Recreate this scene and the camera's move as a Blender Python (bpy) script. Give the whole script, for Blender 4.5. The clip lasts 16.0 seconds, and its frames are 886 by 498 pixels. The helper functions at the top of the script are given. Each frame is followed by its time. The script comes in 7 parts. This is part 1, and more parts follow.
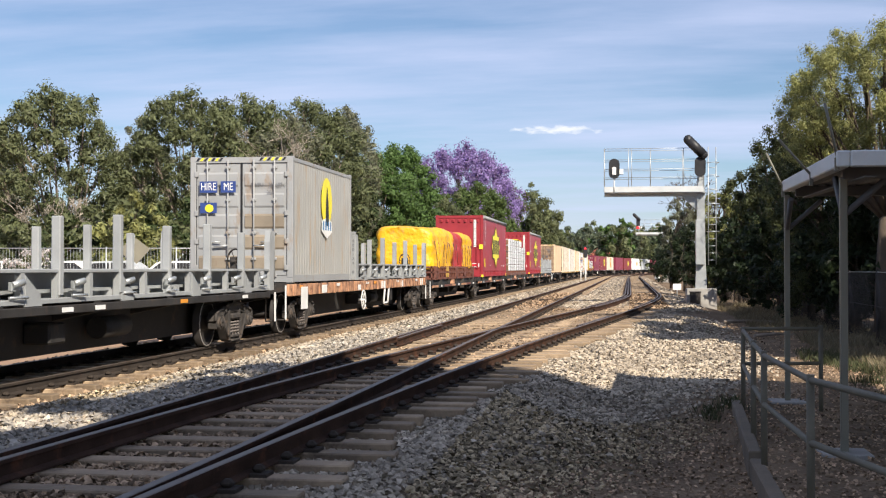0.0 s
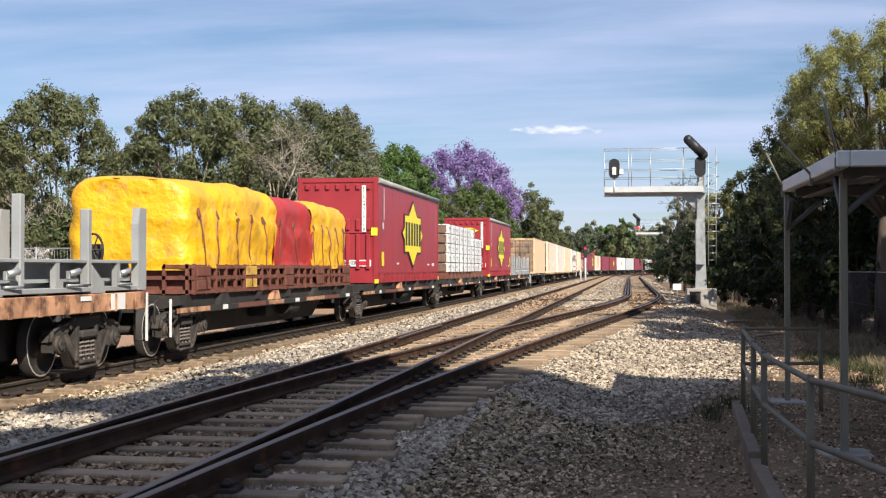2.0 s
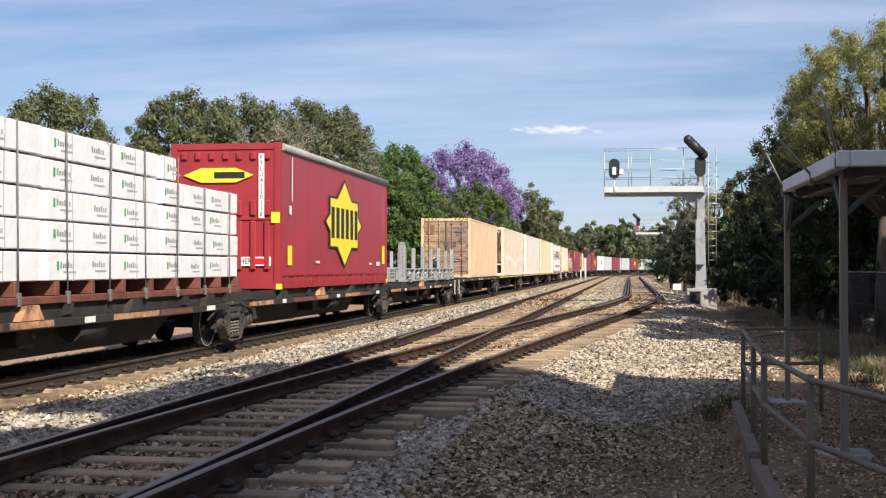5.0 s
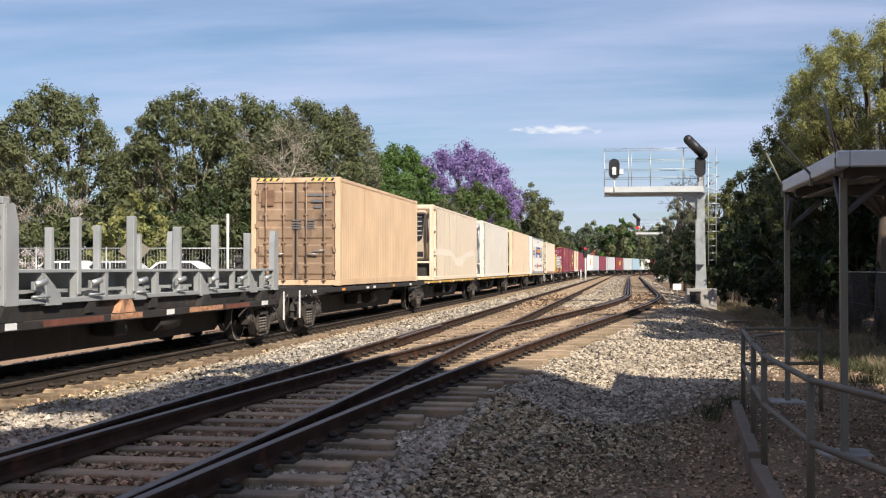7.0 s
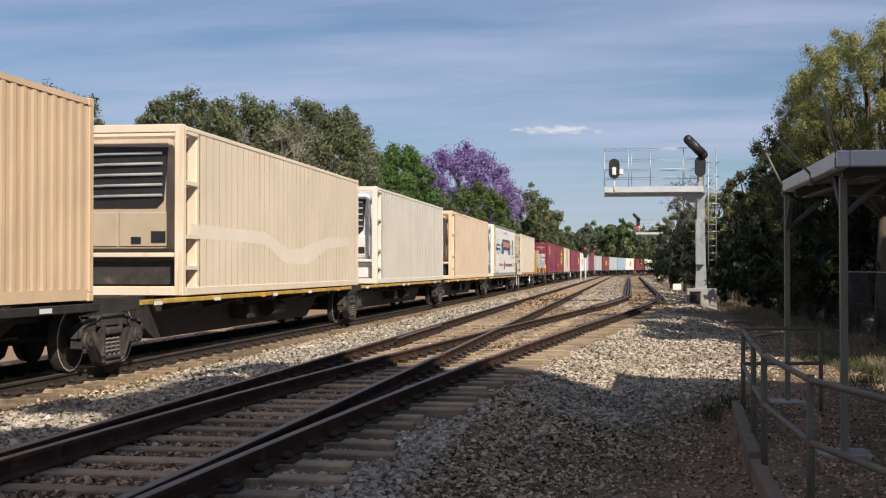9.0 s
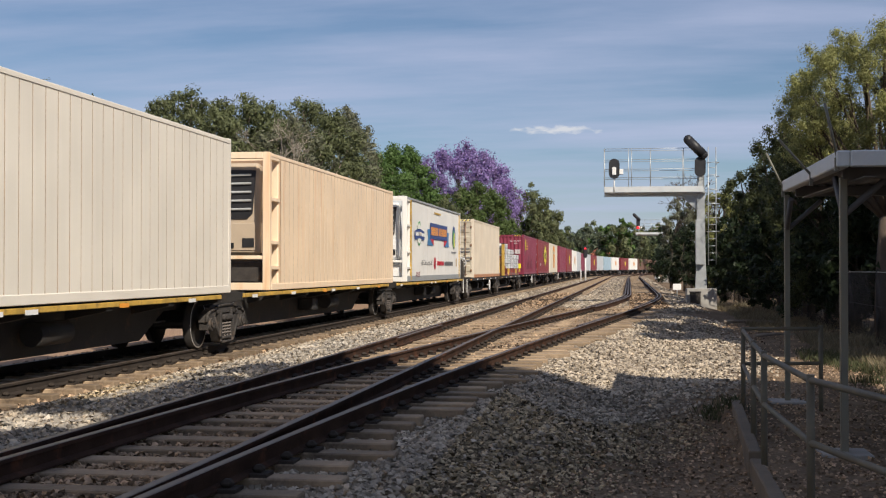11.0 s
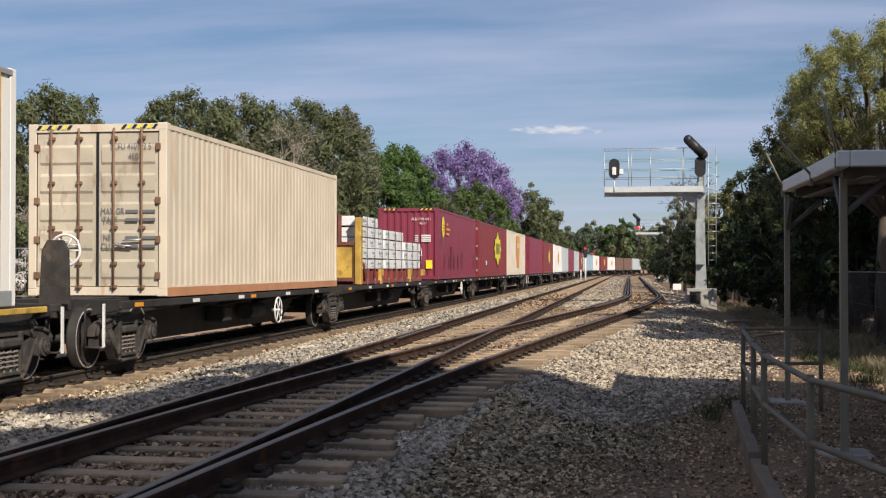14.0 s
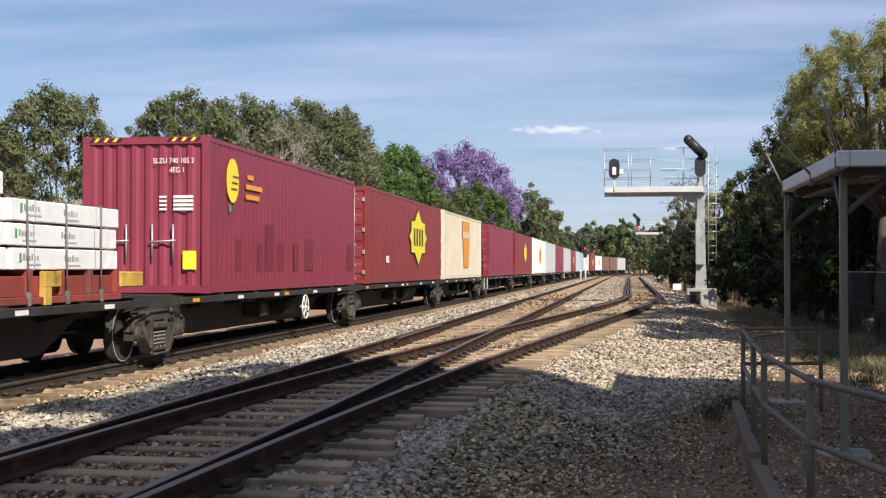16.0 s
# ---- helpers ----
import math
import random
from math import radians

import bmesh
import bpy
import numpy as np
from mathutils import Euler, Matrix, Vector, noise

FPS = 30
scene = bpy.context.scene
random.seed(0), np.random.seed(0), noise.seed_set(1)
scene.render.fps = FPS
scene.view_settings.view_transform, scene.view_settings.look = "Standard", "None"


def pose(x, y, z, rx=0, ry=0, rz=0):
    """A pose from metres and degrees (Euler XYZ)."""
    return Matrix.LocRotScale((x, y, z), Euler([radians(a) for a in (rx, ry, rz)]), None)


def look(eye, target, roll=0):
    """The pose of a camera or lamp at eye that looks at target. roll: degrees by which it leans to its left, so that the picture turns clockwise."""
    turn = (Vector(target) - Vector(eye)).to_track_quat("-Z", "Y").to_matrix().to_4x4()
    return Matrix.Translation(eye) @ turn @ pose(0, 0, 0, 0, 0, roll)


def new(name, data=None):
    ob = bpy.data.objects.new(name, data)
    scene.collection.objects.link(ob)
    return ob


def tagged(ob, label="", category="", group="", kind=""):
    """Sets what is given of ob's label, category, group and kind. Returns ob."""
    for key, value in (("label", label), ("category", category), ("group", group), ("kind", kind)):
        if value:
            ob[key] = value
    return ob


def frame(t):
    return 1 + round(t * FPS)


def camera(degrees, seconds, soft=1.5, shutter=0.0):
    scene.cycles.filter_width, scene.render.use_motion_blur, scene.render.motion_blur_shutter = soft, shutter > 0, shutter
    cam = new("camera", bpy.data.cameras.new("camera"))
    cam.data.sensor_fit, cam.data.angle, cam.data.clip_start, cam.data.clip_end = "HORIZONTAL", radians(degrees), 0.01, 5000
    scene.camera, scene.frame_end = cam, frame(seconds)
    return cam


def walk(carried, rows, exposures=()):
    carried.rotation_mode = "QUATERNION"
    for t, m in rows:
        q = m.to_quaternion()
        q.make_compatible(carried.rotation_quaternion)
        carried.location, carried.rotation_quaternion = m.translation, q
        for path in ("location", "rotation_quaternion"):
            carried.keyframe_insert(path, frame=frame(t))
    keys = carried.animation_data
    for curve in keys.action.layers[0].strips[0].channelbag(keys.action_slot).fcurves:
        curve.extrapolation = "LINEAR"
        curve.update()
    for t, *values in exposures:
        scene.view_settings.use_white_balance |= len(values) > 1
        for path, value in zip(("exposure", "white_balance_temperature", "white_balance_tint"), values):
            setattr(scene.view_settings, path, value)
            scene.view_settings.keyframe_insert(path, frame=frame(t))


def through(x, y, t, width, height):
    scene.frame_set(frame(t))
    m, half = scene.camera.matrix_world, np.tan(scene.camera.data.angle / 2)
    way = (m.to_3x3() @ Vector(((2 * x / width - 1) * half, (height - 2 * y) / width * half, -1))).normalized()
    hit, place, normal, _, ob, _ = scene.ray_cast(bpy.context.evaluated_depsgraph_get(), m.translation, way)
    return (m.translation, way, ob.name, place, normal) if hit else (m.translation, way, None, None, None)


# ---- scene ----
# The world's y runs along the railway, x to its right, z = 0 is the top of the goods line's rails.
CLIP = 16.0
YAW, TILT, EYE = radians(8.488), radians(0.868), Vector((0.0, 0.0, 1.511))
cam = camera(39.06, CLIP, soft=1.2)
view = look(EYE, EYE + Vector((-math.sin(YAW), math.cos(YAW), math.tan(TILT))))
walk(cam, [(0.0, view), (CLIP, view)],
     exposures=[(0.0, 0.57), (1.5, 0.56), (3.5, 0.52), (6.5, 0.48), (7.5, 0.37), (9.0, 0.11), (11.5, 0.03), (12.5, 0.0), (13.5, 0.08), (14.5, 0.16), (15.3, 0.37), (16.0, 0.43)])

# ---- world and sun ----
SUN_AZ, SUN_EL = 38.0, 38.0      # degrees from -y towards +x, and above the horizon
to_sun = Vector((math.sin(radians(SUN_AZ)) * math.cos(radians(SUN_EL)),
                 -math.cos(radians(SUN_AZ)) * math.cos(radians(SUN_EL)), math.sin(radians(SUN_EL))))
sun = new("sun", bpy.data.lights.new("sun", "SUN"))
sun.data.energy, sun.data.angle, sun.data.color = 5.0, radians(0.5), (1.0, 0.915, 0.79)
sun.matrix_world = look(to_sun * 50, (0, 0, 0))

world = bpy.data.worlds.new("sky")
scene.world = world
world.use_nodes = True
wn, wl = world.node_tree.nodes, world.node_tree.links
wn.clear()
w_out, w_bg = wn.new("ShaderNodeOutputWorld"), wn.new("ShaderNodeBackground")
sky = wn.new("ShaderNodeTexSky")
sky.sky_type, sky.sun_disc = "NISHITA", False
sky.sun_elevation, sky.sun_rotation = radians(SUN_EL), radians(180 - SUN_AZ)
sky.air_density, sky.dust_density, sky.ozone_density = 1.0, 0.3, 6.0
# thin streaked cloud: noise on the sky's plane, stretched sideways
w_co, w_sep = wn.new("ShaderNodeTexCoord"), wn.new("ShaderNodeSeparateXYZ")
wl.new(w_co.outputs["Generated"], w_sep.inputs[0])
w_add = wn.new("ShaderNodeMath"); w_add.operation = "ADD"; w_add.inputs[1].default_value = 0.09
wl.new(w_sep.outputs["Z"], w_add.inputs[0])
w_dx = wn.new("ShaderNodeMath"); w_dx.operation = "DIVIDE"
w_dy = wn.new("ShaderNodeMath"); w_dy.operation = "DIVIDE"
wl.new(w_sep.outputs["X"], w_dx.inputs[0]); wl.new(w_add.outputs[0], w_dx.inputs[1])
wl.new(w_sep.outputs["Y"], w_dy.inputs[0]); wl.new(w_add.outputs[0], w_dy.inputs[1])
w_com = wn.new("ShaderNodeCombineXYZ")
wl.new(w_dx.outputs[0], w_com.inputs[0]); wl.new(w_dy.outputs[0], w_com.inputs[1])
w_map = wn.new("ShaderNodeMapping")
w_map.inputs["Scale"].default_value, w_map.inputs["Rotation"].default_value = (0.55, 1.5, 1), (0, 0, radians(6))
wl.new(w_com.outputs[0], w_map.inputs[0])
w_noise = wn.new("ShaderNodeTexNoise")
w_noise.inputs["Scale"].default_value, w_noise.inputs["Detail"].default_value, w_noise.inputs["Roughness"].default_value = 0.9, 8, 0.56
wl.new(w_map.outputs[0], w_noise.inputs["Vector"])
w_ramp = wn.new("ShaderNodeValToRGB")
w_ramp.color_ramp.elements[0].position, w_ramp.color_ramp.elements[1].position = 0.36, 0.76
w_ramp.color_ramp.elements[0].color, w_ramp.color_ramp.elements[1].color = (0.12, 0.12, 0.12, 1), (0.95, 0.95, 0.95, 1)
wl.new(w_noise.outputs["Fac"], w_ramp.inputs[0])
w_mix = wn.new("ShaderNodeMix"); w_mix.data_type = "RGBA"
wl.new(w_ramp.outputs["Color"], w_mix.inputs["Factor"])
wl.new(sky.outputs["Color"], w_mix.inputs["A"])
w_mix.inputs["B"].default_value = (6.8, 7.5, 10.2, 1)
# one small bright wisp of cloud low over the bend
def w_math(op, a, b):
    q = wn.new("ShaderNodeMath"); q.operation = op
    for i, v in enumerate((a, b)):
        if isinstance(v, (int, float)):
            q.inputs[i].default_value = v
        else:
            wl.new(v, q.inputs[i])
    return q.outputs[0]
w_az = w_math("ARCTAN2", w_sep.outputs["X"], w_sep.outputs["Y"])
w_dx2 = w_math("MULTIPLY", w_math("SUBTRACT", w_az, -0.0597), 25.0)
w_dz2 = w_math("MULTIPLY", w_math("SUBTRACT", w_sep.outputs["Z"], 0.1125), 280.0)
w_bend = w_math("ADD", w_dz2, w_math("MULTIPLY", w_noise.outputs["Fac"], 1.5))
w_n2, w_m2 = wn.new("ShaderNodeTexNoise"), wn.new("ShaderNodeMapping")
w_n2.inputs["Scale"].default_value, w_n2.inputs["Detail"].default_value = 1.0, 6
w_m2.inputs["Scale"].default_value = (90, 90, 260)
wl.new(w_co.outputs["Generated"], w_m2.inputs[0]); wl.new(w_m2.outputs[0], w_n2.inputs["Vector"])
w_d = w_math("ADD", w_math("ADD", w_math("MULTIPLY", w_dx2, w_dx2), w_math("MULTIPLY", w_bend, w_bend)), w_math("MULTIPLY", w_math("SUBTRACT", w_n2.outputs["Fac"], 0.42), 3.2))
w_wisp = wn.new("ShaderNodeMapRange")
w_wisp.inputs["From Min"].default_value, w_wisp.inputs["From Max"].default_value = 1.15, 0.2
w_wisp.inputs["To Max"].default_value = 0.95
wl.new(w_d, w_wisp.inputs["Value"])
w_mix2 = wn.new("ShaderNodeMix"); w_mix2.data_type = "RGBA"
wl.new(w_wisp.outputs["Result"], w_mix2.inputs["Factor"]); wl.new(w_mix.outputs["Result"], w_mix2.inputs["A"])
w_mix2.inputs["B"].default_value = (9.6, 9.9, 10.6, 1)
wl.new(w_mix2.outputs["Result"], w_bg.inputs["Color"])
w_bg.inputs["Strength"].default_value = 0.069
wl.new(w_bg.outputs[0], w_out.inputs[0])


# ---- materials ----
def mat(name, col, rough=0.6, metal=0.0, var=0.2, scale=3.0, bump=0.15, grain=45.0, col2=None, amount=0.0, streak=0.0, random_hue=0.0, island=False, spec=0.5, coat=0.0, relief=0.01):
    """A procedural surface: base colour varied at two scales, a second colour (rust, dirt) in patches or streaks, fine relief."""
    m = bpy.data.materials.new(name)
    m.use_nodes = True
    n, l = m.node_tree.nodes, m.node_tree.links
    b = n["Principled BSDF"]
    b.inputs["Roughness"].default_value, b.inputs["Metallic"].default_value = rough, metal
    b.inputs["Specular IOR Level"].default_value = spec
    b.inputs["Coat Weight"].default_value = coat
    co = n.new("ShaderNodeTexCoord")
    big, fine = n.new("ShaderNodeTexNoise"), n.new("ShaderNodeTexNoise")
    big.inputs["Scale"].default_value, big.inputs["Detail"].default_value = scale, 5
    fine.inputs["Scale"].default_value, fine.inputs["Detail"].default_value = grain, 4
    l.new(co.outputs["Object"], big.inputs["Vector"]); l.new(co.outputs["Object"], fine.inputs["Vector"])
    def mixed(kind, fac, a, bb):
        x = n.new("ShaderNodeMix"); x.data_type = "RGBA"; x.blend_type = kind
        for key, val in (("Factor", fac), ("A", a), ("B", bb)):
            if isinstance(val, (int, float)):
                x.inputs[key].default_value = val
            elif isinstance(val, tuple):
                x.inputs[key].default_value = (*val, 1)
            else:
                l.new(val, x.inputs[key])
        return x.outputs["Result"]
    def ramp(src, lo, hi):
        r = n.new("ShaderNodeMapRange")
        r.inputs["From Min"].default_value, r.inputs["From Max"].default_value = lo, hi
        l.new(src, r.inputs["Value"])
        return r.outputs["Result"]
    dark, light = tuple(c * (1 - var) for c in col), tuple(min(1, c * (1 + var)) for c in col)
    c = mixed("MIX", ramp(big.outputs["Fac"], 0.3, 0.7), dark, light)
    c = mixed("MIX", ramp(fine.outputs["Fac"], 0.25, 0.75), c, mixed("MULTIPLY", 1.0, c, (1 - 0.6 * var,) * 3))
    if col2:
        sp, mp = n.new("ShaderNodeTexNoise"), n.new("ShaderNodeMapping")
        mp.inputs["Scale"].default_value = (4, 4, 4 * (1 - streak) + 0.25 * streak)
        sp.inputs["Scale"].default_value, sp.inputs["Detail"].default_value, sp.inputs["Roughness"].default_value = 0.8, 7, 0.65
        l.new(co.outputs["Object"], mp.inputs[0]); l.new(mp.outputs[0], sp.inputs["Vector"])
        c = mixed("MIX", ramp(sp.outputs["Fac"], 0.72 - 0.3 * amount, 0.9 - 0.3 * amount), c, col2)
    if island or random_hue:
        src = n.new("ShaderNodeNewGeometry").outputs["Random Per Island"] if island else n.new("ShaderNodeObjectInfo").outputs["Random"]
        h = n.new("ShaderNodeHueSaturation")
        l.new(ramp(src, 0.0, 1.0), h.inputs["Value"])
        rr = h.inputs["Value"].links[0].from_node
        rr.inputs["To Min"].default_value, rr.inputs["To Max"].default_value = 1 - random_hue, 1 + random_hue
        l.new(c, h.inputs["Color"])
        c = h.outputs["Color"]
    l.new(c, b.inputs["Base Color"])
    r2 = n.new("ShaderNodeMapRange")
    r2.inputs["To Min"].default_value, r2.inputs["To Max"].default_value = max(0.05, rough - 0.1), min(1, rough + 0.12)
    l.new(big.outputs["Fac"], r2.inputs["Value"]); l.new(r2.outputs["Result"], b.inputs["Roughness"])
    if bump:
        bp = n.new("ShaderNodeBump")
        bp.inputs["Strength"].default_value, bp.inputs["Distance"].default_value = bump, relief
        l.new(fine.outputs["Fac"], bp.inputs["Height"]); l.new(bp.outputs["Normal"], b.inputs["Normal"])
    return m


def leaf_mat(name, col, var=0.45, through=0.35):
    """Leaves: tint by leaf, some light let through."""
    m = mat(name, col, rough=0.55, var=0.25, scale=0.6, bump=0, random_hue=var, island=True, spec=0.3)
    n, l = m.node_tree.nodes, m.node_tree.links
    b, out = n["Principled BSDF"], n["Material Output"]
    t, mix = n.new("ShaderNodeBsdfTranslucent"), n.new("ShaderNodeMixShader")
    l.new(b.inputs["Base Color"].links[0].from_socket, t.inputs["Color"])
    mix.inputs[0].default_value = through
    l.new(b.outputs[0], mix.inputs[1]); l.new(t.outputs[0], mix.inputs[2]); l.new(mix.outputs[0], out.inputs["Surface"])
    return m


def glow_mat(name, col, power):
    m = bpy.data.materials.new(name)
    m.use_nodes = True
    b = m.node_tree.nodes["Principled BSDF"]
    b.inputs["Base Color"].default_value = b.inputs["Emission Color"].default_value = (*col, 1)
    b.inputs["Emission Strength"].default_value = power
    return m


RUST = (0.16, 0.065, 0.03)
M = dict(
    rail=mat("rail_steel", (0.06, 0.034, 0.024), 0.9, 0.0, 0.35, 2, 0.3, 60, (0.135, 0.058, 0.034), 0.55, spec=0.1),
    goods_rail=mat("goods_rail_steel", (0.055, 0.044, 0.036), 0.85, 0.0, 0.3, 2, 0.3, 60, (0.1, 0.06, 0.04), 0.3, spec=0.12),
    rail_top=mat("rail_head", (0.14, 0.11, 0.09), 0.5, 0.35, 0.25, 3, 0.05, 40, (0.12, 0.065, 0.04), 0.6),
    sleeper=mat("sleeper_timber", (0.32, 0.232, 0.148), 0.85, 0, 0.35, 2, 0.5, 30, (0.1, 0.07, 0.05), 0.6, random_hue=0.3),
    stone=mat("ballast_stone", (0.46, 0.385, 0.295), 0.9, 0, 0.25, 0.7, 0.4, 60, random_hue=0.45, island=True, spec=0.25),
    grey_stone=mat("grey_ballast_stone", (0.4, 0.355, 0.295), 0.9, 0, 0.25, 0.7, 0.4, 60, random_hue=0.45, island=True, spec=0.25),
    track_stone=mat("dark_track_stone", (0.36, 0.25, 0.16), 0.9, 0, 0.3, 0.7, 0.4, 60, random_hue=0.75, island=True, spec=0.2),
    # darker, browner stone: the foreground's tree shade is painted into it
    shade_stone=mat("shade_toned_ballast_stone", (0.38, 0.298, 0.19), 0.95, 0, 0.3, 0.7, 0.4, 60, random_hue=0.85, island=True, spec=0.15),
    underframe=mat("underframe_black", (0.03, 0.027, 0.025), 0.75, 0.1, 0.4, 3, 0.3, 40, (0.09, 0.055, 0.035), 0.5),
    bogie=mat("bogie_cast_iron", (0.05, 0.043, 0.038), 0.85, 0.05, 0.4, 5, 0.5, 30, (0.16, 0.11, 0.075), 0.5),
    spring=mat("spring_steel", (0.2, 0.17, 0.15), 0.7, 0.1, 0.25, 5, 0.2, 40, (0.3, 0.24, 0.19), 0.4),
    wheel=mat("wheel_steel", (0.035, 0.03, 0.027), 0.75, 0.2, 0.3, 6, 0.2),
    tread=mat("wheel_rim_bright", (0.5, 0.48, 0.45), 0.4, 0.35, 0.1, 6, 0.05),
    sill_orange=mat("rusted_orange_sill", (0.55, 0.29, 0.16), 0.75, 0, 0.3, 2.5, 0.3, 40, (0.09, 0.04, 0.028), 0.85),
    sill_yellow=mat("yellow_sill", (0.58, 0.36, 0.07), 0.6, 0, 0.3, 2.5, 0.1, 40, (0.1, 0.05, 0.03), 0.6),
    white=mat("white_paint", (0.78, 0.77, 0.74), 0.5, 0, 0.08, 3, 0.05, 40, (0.5, 0.42, 0.32), 0.2),
    stake_grey=mat("stake_frame_grey", (0.32, 0.33, 0.33), 0.55, 0, 0.15, 1.5, 0.1, 40, (0.3, 0.26, 0.22), 0.25),
    hire_grey=mat("container_grey", (0.32, 0.325, 0.325), 0.5, 0, 0.1, 1.2, 0.1, 40, (0.26, 0.18, 0.11), 0.5, 0.6),
    hire_brown=mat("container_stained_brown", (0.26, 0.215, 0.16), 0.6, 0, 0.2, 1.2, 0.1, 40, (0.2, 0.135, 0.08), 0.45, 0.5),
    hire_side=mat("container_beige_grey", (0.36, 0.355, 0.335), 0.5, 0, 0.08, 1.2, 0.1, 40, (0.36, 0.26, 0.16), 0.6, 0.9),
    red=mat("curtain_red", (0.36, 0.034, 0.05), 0.42, 0, 0.1, 0.8, 0.06, 30, (0.3, 0.03, 0.035), 0.2, 1.0),
    red_frame=mat("frame_red", (0.32, 0.026, 0.036), 0.5, 0, 0.12, 1.5, 0.08, 30),
    maroon=mat("container_maroon", (0.24, 0.036, 0.064), 0.42, 0, 0.1, 1.0, 0.06, 30, (0.14, 0.02, 0.035), 0.25, 1.0),
    maroon_dark=mat("overpaint_maroon", (0.175, 0.022, 0.04), 0.55, 0, 0.1, 1.0, 0.06, 30),
    box_red=mat("container_red", (0.23, 0.036, 0.04), 0.45, 0, 0.12, 1.0, 0.06, 30, (0.22, 0.03, 0.03), 0.25, 1.0),
    cream=mat("container_cream", (0.69, 0.61, 0.48), 0.55, 0, 0.08, 0.9, 0.08, 35, (0.42, 0.25, 0.12), 0.16, 1.0),
    cream_pink=mat("container_dusty_cream", (0.7, 0.6, 0.465), 0.55, 0, 0.08, 0.9, 0.08, 35, (0.46, 0.27, 0.14), 0.45, 1.0),
    litter=mat("leaf_litter", (0.4, 0.28, 0.185), 0.9, 0, 0.3, 2, 0.3, 40, random_hue=0.6, island=True, spec=0.15),
    # grime of the beige doors; also the painted shade inside a reefer's bay
    beige_grime_shade=mat("container_grimy_shaded_beige", (0.33, 0.22, 0.14), 0.6, 0, 0.2, 1.4, 0.1, 35, (0.13, 0.09, 0.065), 0.6, 0.6),
    cream_grime=mat("container_grimy_cream", (0.56, 0.49, 0.375), 0.6, 0, 0.15, 1.4, 0.1, 35, (0.24, 0.17, 0.11), 0.45, 0.7),
    beige=mat("container_beige", (0.7, 0.5, 0.32), 0.55, 0, 0.1, 0.9, 0.08, 35, (0.5, 0.26, 0.12), 0.5, 1.0),
    reefer=mat("reefer_ivory", (0.82, 0.69, 0.525), 0.5, 0, 0.06, 0.8, 0.05, 30, (0.66, 0.46, 0.28), 0.42, 1.0),
    unit_tan=mat("tan_unit_panel", (0.5, 0.4, 0.29), 0.6, 0, 0.12, 1.2, 0.1, 35, (0.3, 0.21, 0.14), 0.4, 0.6),
    reefer_white=mat("reefer_white", (0.84, 0.81, 0.75), 0.48, 0, 0.05, 0.8, 0.05, 30, (0.55, 0.45, 0.33), 0.12, 1.0),
    reefer_peach=mat("reefer_stained_cream", (0.9, 0.7, 0.49), 0.5, 0, 0.07, 0.8, 0.05, 30, (0.8, 0.52, 0.3), 0.6, 1.0),
    seam=mat("dark_brown_seam", (0.33, 0.23, 0.15), 0.8, 0, 0.3, 2, 0.1, 30),
    reefer_grey=mat("reefer_grey_white", (0.8, 0.735, 0.63), 0.5, 0, 0.06, 0.8, 0.05, 30, (0.45, 0.36, 0.26), 0.16, 1.0),
    reefer_patch=mat("mended_ivory", (0.87, 0.76, 0.62), 0.5, 0, 0.05, 0.8, 0.05, 30),
    rail_orange=mat("bottom_rail_orange", (0.5, 0.24, 0.12), 0.6, 0, 0.15, 1.5, 0.1, 30, (0.12, 0.06, 0.04), 0.3),
    box_grey=mat("container_pale_grey", (0.5, 0.52, 0.53), 0.5, 0, 0.08, 1, 0.06, 30, (0.36, 0.26, 0.18), 0.15, 1.0),
    box_blue=mat("container_blue", (0.36, 0.48, 0.56), 0.5, 0, 0.12, 1, 0.06, 30),
    box_brown=mat("container_brown", (0.2, 0.11, 0.08), 0.55, 0, 0.15, 1, 0.06, 30),
    yellow=mat("sign_yellow", (0.85, 0.72, 0.04), 0.45, 0, 0.05, 2, 0.02),
    black=mat("sign_black", (0.02, 0.02, 0.022), 0.5, 0, 0.2, 4, 0.03),
    blue=mat("sign_blue", (0.03, 0.06, 0.22), 0.45, 0, 0.1, 3, 0.02),
    sky_blue=mat("sign_sky_blue", (0.05, 0.2, 0.42), 0.45, 0, 0.1, 3, 0.02),
    green=mat("sign_green", (0.08, 0.35, 0.12), 0.45, 0, 0.1, 3, 0.02),
    orange=mat("sign_orange", (0.8, 0.32, 0.04), 0.45, 0, 0.1, 3, 0.02),
    red_mark=mat("sign_red", (0.6, 0.02, 0.04), 0.45, 0, 0.1, 3, 0.02),
    grey_mark=mat("sign_grey", (0.16, 0.16, 0.17), 0.5, 0, 0.1, 3, 0.02),
    tarp_yellow=mat("tarpaulin_yellow", (0.82, 0.445, 0.012), 0.42, 0, 0.14, 1.2, 0.9, 3.6, (0.62, 0.33, 0.07), 0.65, relief=0.09),
    tarp_red=mat("tarpaulin_red", (0.45, 0.035, 0.03), 0.5, 0, 0.15, 1.2, 0.8, 2.4, relief=0.06),
    rack=mat("rack_brown_steel", (0.17, 0.06, 0.04), 0.7, 0, 0.3, 4, 0.2, 40, RUST, 0.5),
    wrap=mat("white_wrap", (0.84, 0.84, 0.85), 0.38, 0, 0.05, 3, 0.6, 5, relief=0.03),
    timber_end=mat("timber_end", (0.22, 0.125, 0.075), 0.8, 0, 0.3, 4, 0.3, 30),
    wrap_mark=mat("wrap_print", (0.42, 0.43, 0.44), 0.5, 0, 0.1, 3, 0.02),
